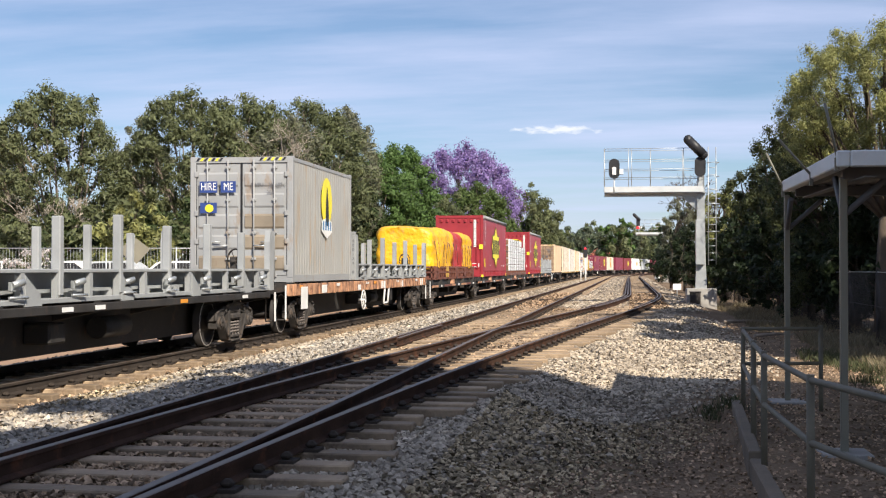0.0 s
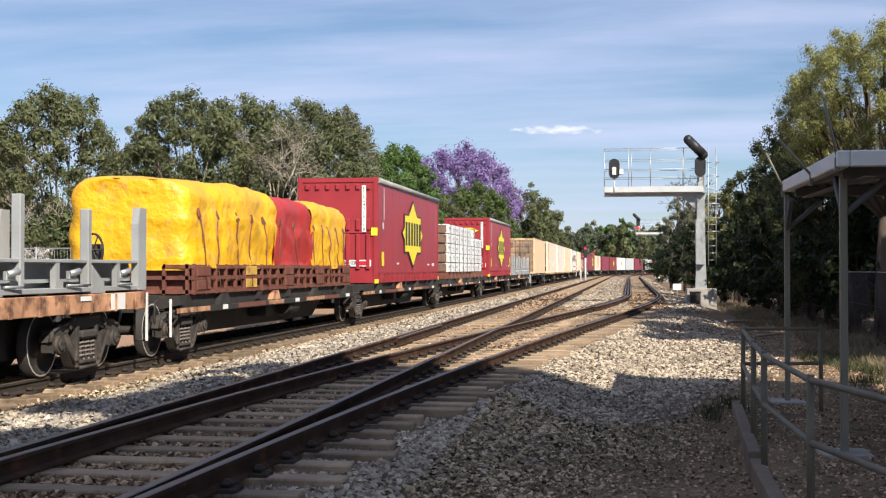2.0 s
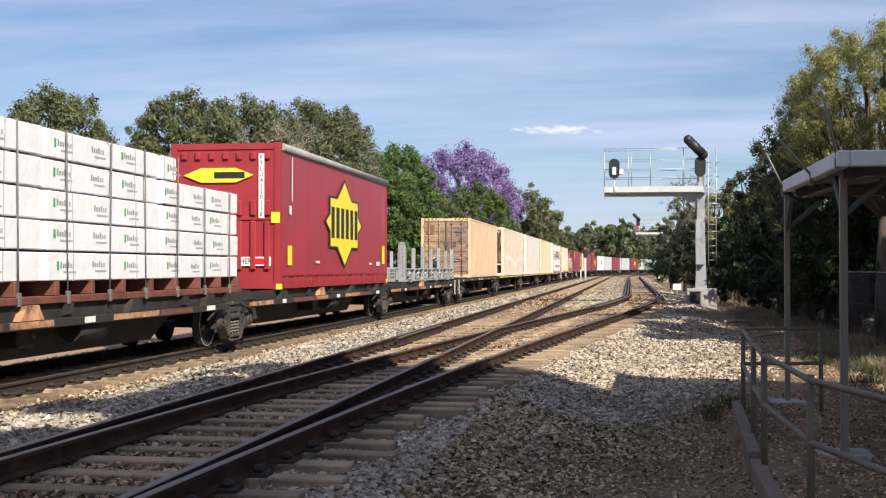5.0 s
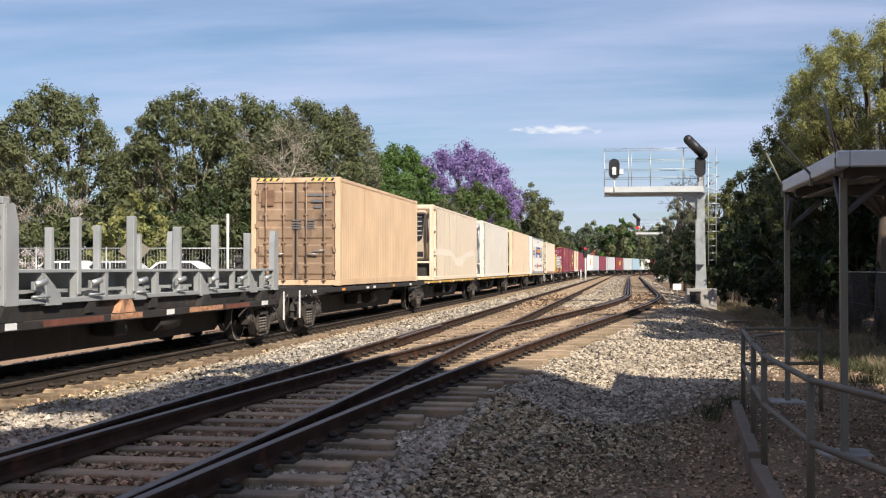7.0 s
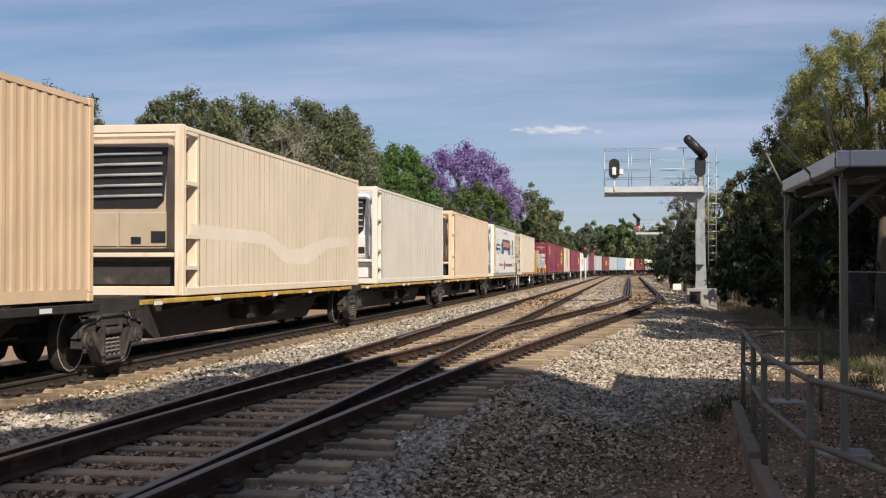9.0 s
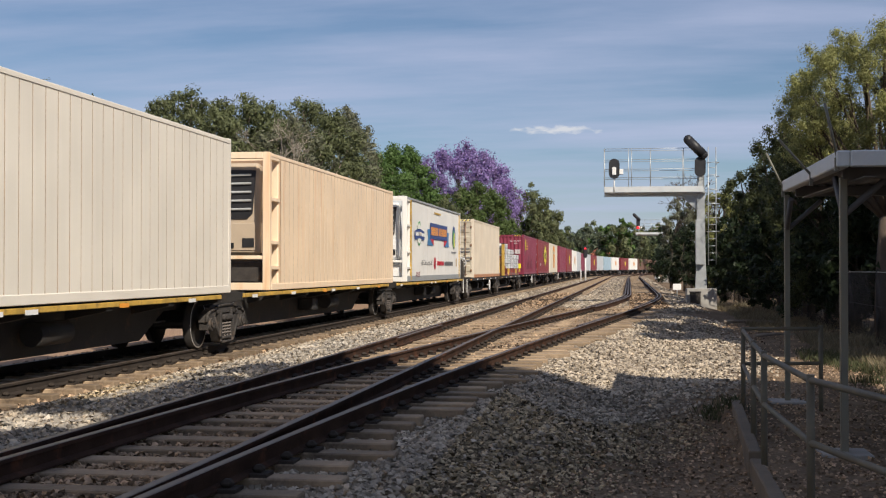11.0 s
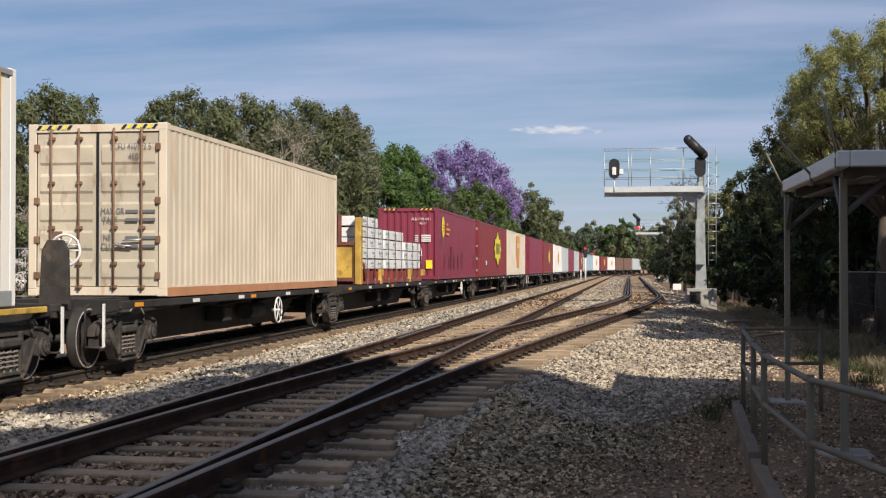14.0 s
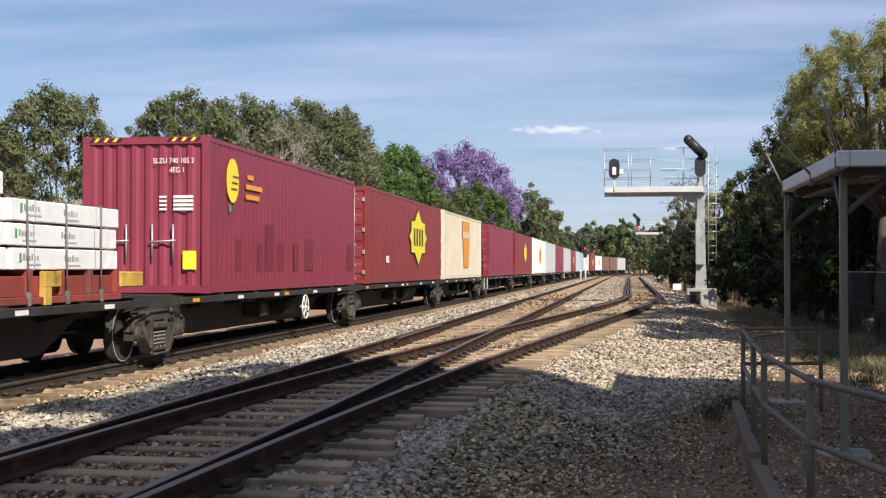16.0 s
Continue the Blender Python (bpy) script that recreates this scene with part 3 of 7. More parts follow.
def beside(s, v, rng):
    """Thin over the sleepers, thick in the shoulders."""
    if s < 47 and MAIN - 1.25 < v < loop_v(s) + (1.28 + 0.1 * math.sin(s * 2.3) if s > 15.5 else 1.0 + 0.15 * math.sin(s * 3.1)):
        return abs((s - 7.0) / 0.64 - round((s - 7.0) / 0.64)) > 0.175 - 0.09 * rng.random() or rng.random() < (0.1 if s < 16 else 0.06)
    if s < 75 and (abs(v - MAIN) < 1.2 or (s >= 47 and abs(v - LOOP) < 1.2)):
        return abs((s - 7.0) / 0.64 - round((s - 7.0) / 0.64)) > 0.2 or rng.random() < 0.05
    if abs(v - GOODS) < 1.32:
        return abs((s - 10.0) / 0.64 - round((s - 10.0) / 0.64)) > 0.2
    return True


def in_track(s, v):
    return (s < 47 and MAIN - 0.75 < v < loop_v(s) + 0.75) or abs(v - MAIN) < 0.75 or abs(v - LOOP) < 0.75 and s >= 47


def shade_toned(s, v):
    """Where tree shade is put into the stone's colour: the path's side, and a patch between the lines."""
    return (v > -1.6 and s < 15.5 + 1.2 * math.sin(v * 2.3)) or ((s - 16.8) / 3.0) ** 2 + ((v + 6.55) / 0.75) ** 2 < 1


def shoulder(s, v, rng):
    return not in_track(s, v) and beside(s, v, rng) and v < soil_edge(s) + rng.normal() * 0.35


stones("ballast", 150000, (8.4, 70.0, -7.4, 2.9), 0.0235, M["stone"], 0.0, lambda s, v, rng: shoulder(s, v, rng) and (not shade_toned(s, v) or rng.random() < 0.12), 2)
stones("ballast", 110000, (7.8, 21.0, -7.4, 2.0), 0.0205, M["shade_stone"], 0.0, lambda s, v, rng: shoulder(s, v, rng) and shade_toned(s, v) and rng.random() < 0.72, 12)
stones("ballast", 56000, (7.8, 75.0, -5.0, 1.6), 0.0235, M["track_stone"], 0.046, lambda s, v, rng: in_track(s, v) and beside(s, v, rng), 6)
stones("ballast", 30000, (11.0, 70.0, -12.5, -7.4), 0.026, M["track_stone"], 0.0, beside, 3)
stones("ballast", 12000, (10.0, 60.0, -6.9, -5.0), 0.028, M["grey_stone"], 0.01, beside, 4)
stones("ballast", 22000, (70.0, 210.0, -8.0, 3.0), 0.034, M["stone"], -0.05, lambda s, v, rng: abs(v - MAIN) > 1.2 and abs(v - LOOP) > 1.2 or rng.random() < 0.4, 9)
stones("gravel", 9000, (6.5, 40.0, -1.5, 6.5), 0.017, M["track_stone"], 0.0, lambda s, v, rng: v > soil_edge(s) - 0.2, 5)
stones("gravel", 16000, (6.5, 16.0, -1.5, 3.0), 0.015, M["shade_stone"], 0.0, lambda s, v, rng: soil_edge(s) - 0.2 < v < soil_edge(s) + 0.75 + rng.normal() * 0.15, 15)


# ---- trees ----
def leaf_cloud(rng, clumps, per, size, droop=0.3, long=2.0):
    """Pointed leaf blades gathered in clumps (x, y, z, r): points and faces."""
    cl = np.array(clumps)
    idx = np.repeat(np.arange(len(cl)), per)
    n = len(idx)
    d = rng.normal(size=(n, 3)); d /= np.linalg.norm(d, axis=1)[:, None]
    r = cl[idx, 3][:, None] * np.minimum(np.abs(rng.normal(size=(n, 1))), 1.5) * 0.68
    c = cl[idx, :3] + d * r * np.array([1, 1, 1.0])
    c[:, 2] -= droop * 0.3 * r[:, 0]
    out = d * 1.4 + rng.normal(size=(n, 3)) * 0.48 + np.array([0, 0, 0.25]); out /= np.linalg.norm(out, axis=1)[:, None]
    a = np.cross(out, rng.normal(size=(n, 3)) + np.array([droop, droop * 0.5, 0])); a /= np.linalg.norm(a, axis=1)[:, None]
    b = np.cross(out, a)
    sz = size * rng.uniform(0.6, 1.4, (n, 1))
    a *= sz * long * 0.5; b *= sz * 0.5
    V = np.stack([c - a, c + b * 1.3, c + a - b * 0.5], 1).reshape(-1, 3)
    F = np.arange(n * 3).reshape(-1, 3)
    return V, F


def tree(name, label, x, y, height, width, leaf, bark, seed, trunk=0.25, bare=0.3, clumps=70, per=110, size=0.16, droop=0.4, flat=1.0, z0=None, long=2.0, depth=None, category="tree", full=False):
    """A tapered trunk, limbs that fork towards leaf clumps in an uneven crown. flat: crown's height against its width."""
    rng = np.random.default_rng(seed)
    z0 = z0 if z0 is not None else -0.3
    top = tagged(new(name), label, category)
    top.matrix_basis = pose(x, y, z0)
    cz0, cz1 = height * bare, height * 1.02
    mid, hz = (cz0 + cz1) / 2, (cz1 - cz0) / 2
    wx, wy = width * 0.6, (depth or width) * 0.6
    lobes = []
    for i in range(24):
        a = i * 2.4 + rng.uniform(-0.5, 0.5); e = -0.88 + 1.8 * (i + rng.uniform(0.2, 0.8)) / 24
        k = math.sqrt(max(0.05, 1 - e * e * 0.85)) * rng.uniform(0.6, 0.88)
        lobes.append((math.cos(a) * wx * k, math.sin(a) * wy * k, mid + e * hz * 0.8, rng.uniform(0.24, 0.38)))
    if full:
        lobes = []
        for i in range(46):
            a, e = i * 2.4, -0.6 + 1.6 * (i + 0.5) / 46
            k = math.sqrt(max(0.0, 1 - e * e)) * 0.86
            lobes.append((math.cos(a) * wx * k, math.sin(a) * wy * k, mid + e * hz * 0.86, rng.uniform(0.14, 0.2)))
    lobes.append((rng.uniform(-0.15, 0.15) * wx, 0, mid + hz * 0.72, 0.34))
    lobes.append((0, 0, mid, 0.5))
    cl = []
    for i in range(clumps):
        lx, ly, lz, lr = lobes[i % len(lobes)]
        d = rng.normal(size=3); d /= np.linalg.norm(d)
        rr = rng.random() ** 0.3
        px, py, pz = lx + d[0] * wx * lr * rr, ly + d[1] * wy * lr * rr, lz + d[2] * hz * lr * rr * 1.0
        cl.append((px, py, max(cz0 * 0.8, min(cz1 - 0.1, pz)), rng.uniform(0.45, 1.0) * (wx * hz * wy) ** (1 / 3) * 0.18))
    bm = BM()
    fork = Vector((rng.uniform(-0.3, 0.3), rng.uniform(-0.3, 0.3), max(height * 0.22, cz0 * 0.9)))
    tube(bm, [(0, 0, -0.2), (fork.x * 0.3, fork.y * 0.3, fork.z * 0.5), fork], trunk, 8, r2=trunk * 0.75)
    limbs = []
    for lx, ly, lz, lr in lobes[::2]:
        end = Vector((lx, ly, lz))
        bend = fork.lerp(end, 0.5) + Vector((rng.uniform(-0.1, 0.1) * wx, rng.uniform(-0.1, 0.1) * wy, rng.uniform(0.0, 0.12) * hz))
        tube(bm, [fork - Vector((0, 0, 0.1)), fork.lerp(bend, 0.5) + Vector((0, 0, -0.05 * hz)), bend, end], trunk * 0.36, 6, r2=trunk * 0.08)
        limbs.append((bend, end))
    for i, c in enumerate(cl):
        if i % 4 == 0:
            bend, end = limbs[(i % len(lobes)) // 2]
            st = bend.lerp(end, rng.uniform(0.1, 0.9))
            tube(bm, [st, st.lerp(Vector(c[:3]), 0.5) + Vector((0, 0, 0.05 * hz)), Vector(c[:3])], trunk * 0.14, 5, r2=trunk * 0.04)
    part("trunk", bm, bark, top)
    V, F = leaf_cloud(rng, cl, int(per * 1.5), size * 1.02, droop, long)
    sheet("crown", V, F, leaf, top)
    return top


def at(px_x, dist):
    """World x, y at a depth along the view, by the tangent of the angle right of the view's axis."""
    X = px_x * dist
    return X * math.cos(YAW) - dist * math.sin(YAW), X * math.sin(YAW) + dist * math.cos(YAW)


def T(px):
    return (px - 784) / 2210


# name, label, tangent, depth, top, width, leaf, bark, options
def plant(name, label, px, depth, top_px, width, leaf, bark, seed, z0=-0.2, **kw):
    if px < 990 and "far" not in name:
        clear = max(depth, 17.0 / (0.1476 - 0.989 * T(px)))
        kw["size"] = kw.get("size", 0.16) * clear / depth
        width, depth = width * clear / depth, clear
    x, y = at(T(px), depth)
    height = EYE.z + (474.5 - top_px) / 2210 * depth - z0
    return tree(name, label, x, y, height, width, M[leaf], M[bark], seed, z0=z0, **kw)


GUM = "tall eucalyptus with grey-green leaves and pale limbs"
BIG = dict(clumps=300, per=100, size=0.1, long=2.3, droop=0.7)
FULL = dict(BIG, full=True)
plant("gum_tree", GUM, 95, 62, 160, 6.0, "gum", "bark", 11, bare=0.06, **FULL)
plant("gum_tree", GUM, -25, 70, 215, 5.0, "gum_grey", "bark", 12, bare=0.06, **BIG)
plant("gum_tree", GUM, 335, 66, 168, 6.4, "gum", "bark", 13, bare=0.06, **FULL)
plant("gum_tree", GUM, 440, 70, 176, 6.4, "gum", "bark", 14, bare=0.06, **FULL)
plant("gum_tree", GUM, 500, 67, 215, 4.6, "gum_grey", "bark", 24, bare=0.2, clumps=90, per=130, size=0.085, long=2.3, trunk=0.3)
plant("gum_tree", GUM, 535, 72, 184, 7.0, "gum", "bark", 15, bare=0.06, **FULL)
plant("gum_tree", GUM, 598, 80, 190, 4.8, "gum_grey", "bark", 16, bare=0.06, **FULL)
plant("gum_tree", GUM, 255, 74, 208, 3.4, "gum_grey", "bark", 17, bare=0.15, clumps=140, per=170, size=0.09, long=2.4, droop=1.0)
plant("leafy_tree", "bushy tree with fresh bright green leaves", 692, 74, 262, 4.9, "green_tree", "bark_dark", 18, bare=0.05, full=True, clumps=240, per=170, size=0.1)
plant("leafy_tree", "bushy tree with fresh bright green leaves", 658, 68, 280, 4.6, "green_tree", "bark_dark", 19, bare=0.05, full=True, clumps=180, per=150, size=0.1)
plant("jacaranda_tree", "jacaranda tree in full purple bloom", 814, 165, 262, 13.4, "jacaranda", "bark_dark", 20, bare=0.1, full=True, clumps=480, per=84, size=0.21, long=1.4, droop=0.3)
plant("leafy_tree", "rounded dark green tree", 838, 80, 330, 4.6, "mid_tree", "bark_dark", 21, bare=0.02, full=True, clumps=300, per=110, size=0.085)
plant("leafy_tree", "rounded dark green tree", 790, 82, 345, 3.2, "gum", "bark_dark", 25, bare=0.05, clumps=130, per=130, size=0.085)
plant("gum_tree", GUM, 925, 112, 325, 4.6, "gum", "bark", 22, bare=0.05, clumps=170, per=130, size=0.13)
plant("gum_tree", GUM, 955, 122, 355, 4.6, "gum", "bark", 23, bare=0.05, clumps=150, per=120, size=0.14)
# low growth between the large trees
for i, (px, d, top, w, leaf) in enumerate([(-20, 58, 370, 4, "gum"), (40, 55, 385, 4, "gum"), (110, 57, 385, 4, "dark_tree"), (170, 58, 350, 4.5, "gum"), (235, 54, 348, 3.4, "gum_sunlit"), (275, 56, 370, 4, "dark_tree"), (330, 57, 380, 4, "gum"), (390, 60, 330, 5, "dark_tree"), (470, 62, 340, 5, "gum"), (560, 64, 310, 5, "gum"), (610, 66, 330, 4, "dark_tree"), (660, 66, 370, 4, "dark_tree"), (735, 84, 350, 5, "green_tree"), (780, 86, 390, 4, "dark_tree"), (890, 95, 380, 3.5, "green_tree"), (925, 100, 385, 4.0, "dark_tree"), (975, 125, 400, 4, "gum"), (955, 110, 420, 4, "dark_tree")] ):
    plant("shrub", "leafy shrub under the taller trees", px, d, top, w, leaf, "bark_dark", 40 + i, bare=0.0, clumps=75, per=66, size=0.145, trunk=0.12, category="shrub")
# the far wood round the bend
rng_w = np.random.default_rng(9)
for i in range(30):
    px = 978 + i * 8 + rng_w.uniform(-4, 4)
    d = rng_w.uniform(330, 420)
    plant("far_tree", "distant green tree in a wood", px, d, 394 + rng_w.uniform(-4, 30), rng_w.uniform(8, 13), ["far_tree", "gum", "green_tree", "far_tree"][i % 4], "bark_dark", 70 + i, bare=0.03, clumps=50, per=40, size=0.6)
# right of the line
RG = "eucalyptus with drooping leaves, sun and shade painted into their colour"
RB = dict(clumps=240, per=180, size=0.046, long=2.6, droop=1.1)
plant("gum_tree", RG, 1562, 33, 44, 4.5, "gum_sunlit", "bark_dark", 101, bare=0.42, full=True, **dict(RB, clumps=330, per=250, size=0.03))
plant("gum_tree", RG, 1500, 38, 180, 3.8, "gum_shade", "bark_dark", 102, bare=0.05, **RB)
plant("gum_tree", RG, 1430, 45, 192, 3.2, "gum_shade", "bark_dark", 107, bare=0.05, **RB)
plant("gum_tree", RG, 1388, 52, 238, 3.2, "gum_shade", "bark_dark", 103, bare=0.03, clumps=200, per=150, size=0.07, long=2.2, droop=0.8)
plant("gum_tree", RG, 1345, 62, 285, 3.0, "gum_shade", "bark_dark", 104, bare=0.02, clumps=180, per=140, size=0.08)
plant("leafy_tree", "bushy tree with fresh bright green leaves", 1285, 72, 330, 2.6, "gum_sunlit", "bark_dark", 105, bare=0.02, clumps=160, per=130, size=0.08)
plant("leafy_tree", "small tree with feathery grey-green leaves", 1215, 96, 350, 3.0, "gum_grey", "bark_dark", 106, bare=0.02, clumps=170, per=150, size=0.075)
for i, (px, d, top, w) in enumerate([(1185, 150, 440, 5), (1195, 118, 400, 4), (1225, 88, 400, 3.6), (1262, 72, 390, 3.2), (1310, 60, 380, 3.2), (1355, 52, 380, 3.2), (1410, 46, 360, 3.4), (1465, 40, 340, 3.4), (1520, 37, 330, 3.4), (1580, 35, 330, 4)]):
    plant("shrub", "dense shrub along the boundary fence, shade painted into its leaves", px, d, top, w, "hedge", "bark_dark", 120 + i, bare=0.0, clumps=115, per=62, size=0.105, trunk=0.1, category="shrub")


def bare_tree(name, label, px, depth, top_px, spread, seed, bark="bark_dark"):
    """A leafless tree: forking limbs down to fine twigs."""
    rng = random.Random(seed)
    x, y = at(T(px), depth)
    z0 = -0.2
    top = tagged(new(name), label, "tree")
    top.matrix_basis = pose(x, y, z0)
    bm = BM()
    def grow(p, d, ln, r, k):
        q = p + d * ln
        tube(bm, [p, p.lerp(q, 0.5) + Vector((rng.uniform(-1, 1), rng.uniform(-1, 1), rng.uniform(-1, 1))) * ln * 0.08, q], r, 3, r2=r * 0.65)
        if k:
            for _ in range(3 if k > 1 else 4):
                e = (d + Vector((rng.uniform(-1, 1) * spread, rng.uniform(-1, 1) * spread, rng.uniform(-0.5, 0.8)))).normalized()
                grow(q if rng.random() < 0.6 else p.lerp(q, 0.7), e, ln * rng.uniform(0.5, 0.75), r * 0.62, k - 1)
    h = EYE.z + (474.5 - top_px) / 2210 * depth - z0
    grow(Vector((0, 0, 0)), Vector((0, 0, 1)), h * 0.42, 0.15, 6)
    part("trunk", bm, M[bark], top)
    return top


bare_tree("bare_tree", "leafless tree with fine grey twigs", 1188, 104, 296, 1.15, 5)
bare_tree("bare_tree", "leafless tree with fine grey twigs", 1275, 90, 305, 0.8, 8)
bare_tree("gum_tree", "eucalyptus with bare pale twisting limbs", 480, 66.5, 216, 0.95, 11, "bark_pale")
bare_tree("gum_tree", "eucalyptus with bare pale twisting limbs", 108, 58, 345, 0.9, 12, "bark_pale")
# tall trees outside the view, whose shade lies over the foreground and the boundary
for x, y, h, w, bare, seed in ((9.0, 0.6, 17.6, 7.2, 0.3, 140), (5.5, -3.0, 13.5, 5.6, 0.45, 147), (10.2, 2.4, 11.8, 4.4, 0.4, 143), (14.5, -3.0, 15.0, 7.0, 0.4, 141), (14.0, 3.0, 12.3, 6.0, 0.4, 142), (11.8, 21.5, 13.4, 6.0, 0.25, 144), (12.8, 33.0, 13.2, 5.6, 0.2, 145), (17.5, 26.5, 17.0, 7.5, 0.2, 148), (18.5, 41.0, 16.0, 8.0, 0.2, 146)):
    tree("gum_tree", "tall eucalyptus shading the path", x, y, h, w, M["gum"], M["bark_dark"], seed, bare=bare, clumps=220, per=40, size=0.52, z0=-0.4)


# ---- rolling stock ----
SPEED = 13.8
moving = []                       # [thing, place on the train in metres, height of its base]


def ride(ob, c):
    moving.append([ob, c, 0.0])
    return ob


WR = 0.46
wheelsets = []


def wheelset_mesh():
    bm = BM()
    tube(bm, [(-0.95, 0, 0), (0.95, 0, 0)], 0.07, 10)
    for sx in (-1, 1):
        prof = [(0.60, WR + 0.03), (0.685, WR + 0.03), (0.705, WR), (0.82, WR - 0.01), (0.82, WR - 0.035), (0.82, WR - 0.08), (0.775, WR - 0.09), (0.75, 0.16), (0.82, 0.13), (0.82, 0.0)]
        rings = []
        for px, r in [(0.665, 0.0), (0.665, WR - 0.08), (0.685, WR - 0.07), (0.685, WR + 0.03)] + prof[2:]:
            rings.append([bm.verts.new((sx * px, r * math.cos(k * math.tau / 22), r * math.sin(k * math.tau / 22))) for k in range(22)] if r else [bm.verts.new((sx * px, 0, 0))])
        for j, (p, q) in enumerate(zip(rings, rings[1:])):
            for k in range(22):
                a, b = p[k % len(p)], p[(k + 1) % len(p)]
                c, d = q[(k + 1) % len(q)], q[k % len(q)]
                f = bm.faces.new([v for i, v in enumerate((a, b, c, d)) if v not in (a, b, c, d)[:i]])
                f.material_index = 1 if j == 5 else 0
                f.smooth = True
        tube(bm, [(sx * 0.82, 0, 0), (sx * 1.04, 0, 0)], 0.12, 10)
        for k in range(3):
            a = k * math.tau / 3
            tube(bm, [(sx * 1.04, 0.06 * math.cos(a), 0.06 * math.sin(a)), (sx * 1.065, 0.06 * math.cos(a), 0.06 * math.sin(a))], 0.022, 6)
    bmesh.ops.recalc_face_normals(bm, faces=bm.faces[:])
    me = bpy.data.meshes.new("wheelset")
    bm.to_mesh(me); bm.free()
    me.materials.append(M["wheel"]); me.materials.append(M["tread"])
    return me


def sideframe_mesh():
    """A cast side frame: arched top member, dished lower member, window posts, pedestals with their bearing caps and cast rims."""
    bm = BM()
    upper = [(-1.16, 0.5), (-1.1, 0.64), (-0.9, 0.71), (-0.62, 0.74), (-0.42, 0.8), (0.42, 0.8), (0.62, 0.74), (0.9, 0.71), (1.1, 0.64), (1.16, 0.5)]
    prism(bm, upper + [(1.06, 0.47), (0.74, 0.57), (0.46, 0.65), (-0.46, 0.65), (-0.74, 0.57), (-1.06, 0.47)], "x", -0.09, 0.06)
    prism(bm, [(-0.8, 0.6), (-0.6, 0.6), (-0.3, 0.23), (0.3, 0.23), (0.6, 0.6), (0.8, 0.6), (0.44, 0.12), (0.3, 0.07), (-0.3, 0.07), (-0.44, 0.12)], "x", -0.08, 0.06)
    # raised rims along the casting's edges
    for u, w in zip(upper, upper[1:]):
        tube(bm, [(0.07, *u), (0.07, *w)], 0.03, 6)
    low = [(-0.74, 0.58), (-0.42, 0.14), (-0.3, 0.09), (0.3, 0.09), (0.42, 0.14), (0.74, 0.58)]
    for u, w in zip(low, low[1:]):
        tube(bm, [(0.07, *u), (0.07, *w)], 0.028, 6)
    for sy in (-1, 1):
        box(bm, -0.075, 0.085, sy * 0.32 - 0.05, sy * 0.32 + 0.05, 0.18, 0.7, 0.015)
        prism(bm, [(sy * 0.78, 0.62), (sy * 0.72, 0.36), (sy * 0.8, 0.33), (sy * 0.87, 0.6)], "x", -0.08, 0.075)
        prism(bm, [(sy * 1.02, 0.6), (sy * 1.06, 0.34), (sy * 1.13, 0.36), (sy * 1.12, 0.6)], "x", -0.08, 0.075)
        tube(bm, [(-0.02, sy * 0.92, 0.46), (0.11, sy * 0.92, 0.46)], 0.125, 14)
        tube(bm, [(0.11, sy * 0.92, 0.46), (0.14, sy * 0.92, 0.46)], 0.085, 12)
        for k in range(3):
            q = k * math.tau / 3 + 0.5
            tube(bm, [(0.14, sy * 0.92 + 0.05 * math.cos(q), 0.46 + 0.05 * math.sin(q)), (0.155, sy * 0.92 + 0.05 * math.cos(q), 0.46 + 0.05 * math.sin(q))], 0.017, 6)
        tube(bm, [(0.08, sy * 0.58, 0.68), (0.1, sy * 0.58, 0.68)], 0.035, 8)
    box(bm, -0.16, 0.13, -0.27, 0.27, 0.5, 0.62, 0.03)
    box(bm, -0.1, 0.11, -0.27, 0.27, 0.15, 0.2, 0.01)
    me = bpy.data.meshes.new("sideframe")
    bm.to_mesh(me); bm.free()
    me.materials.append(M["bogie"])
    return me


def spring_mesh():
    """The nest of coil springs in a side frame's window."""
    bm = BM()
    for k in (-0.17, 0.0, 0.17):
        pts = [(0.03 + 0.068 * math.cos(q * math.tau / 6), k + 0.068 * math.sin(q * math.tau / 6), 0.21 + 0.28 * q / 28) for q in range(29)]
        tube(bm, pts, 0.018, 4)
    me = bpy.data.meshes.new("spring_nest")
    bm.to_mesh(me); bm.free()
    me.materials.append(M["spring"])
    return me


WHEELSET, SIDEFRAME, SPRINGS = wheelset_mesh(), sideframe_mesh(), spring_mesh()


def bogie(parent, y, deck):
    bm = BM()
    box(bm, -1.0, 1.0, -0.22, 0.22, 0.48, 0.72, 0.03)
    box(bm, -0.35, 0.35, -0.35, 0.35, 0.7, deck - 0.18, 0.02)
    for sy in (-0.5, 0.5):
        box(bm, -0.9, 0.9, sy - 0.05, sy + 0.05, 0.35, 0.48, 0.01)
        for sx in (-0.76, 0.76):
            box(bm, sx - 0.05, sx + 0.05, sy - 0.04, sy + 0.04, 0.3, 0.62, 0.02)
    b = part("bogie", bm, M["bogie"], parent)
    b.location = (0, y, 0)
    for sx in (-1, 1):
        sf = new("sideframe", SIDEFRAME)
        sf.parent, sf.matrix_basis = b, pose(sx * 0.99, 0, 0, 0, 0, 0 if sx > 0 else 180)
        sn = new("spring_nest", SPRINGS)
        sn.parent, sn.matrix_basis = b, pose(sx * 0.99, 0, 0, 0, 0, 0 if sx > 0 else 180)
    for sy in (-0.91, 0.91):
        ws = new("wheelset", WHEELSET)
        ws.parent, ws.matrix_basis = b, pose(0, sy, WR)
        wheelsets.append((ws, sy))
    return b


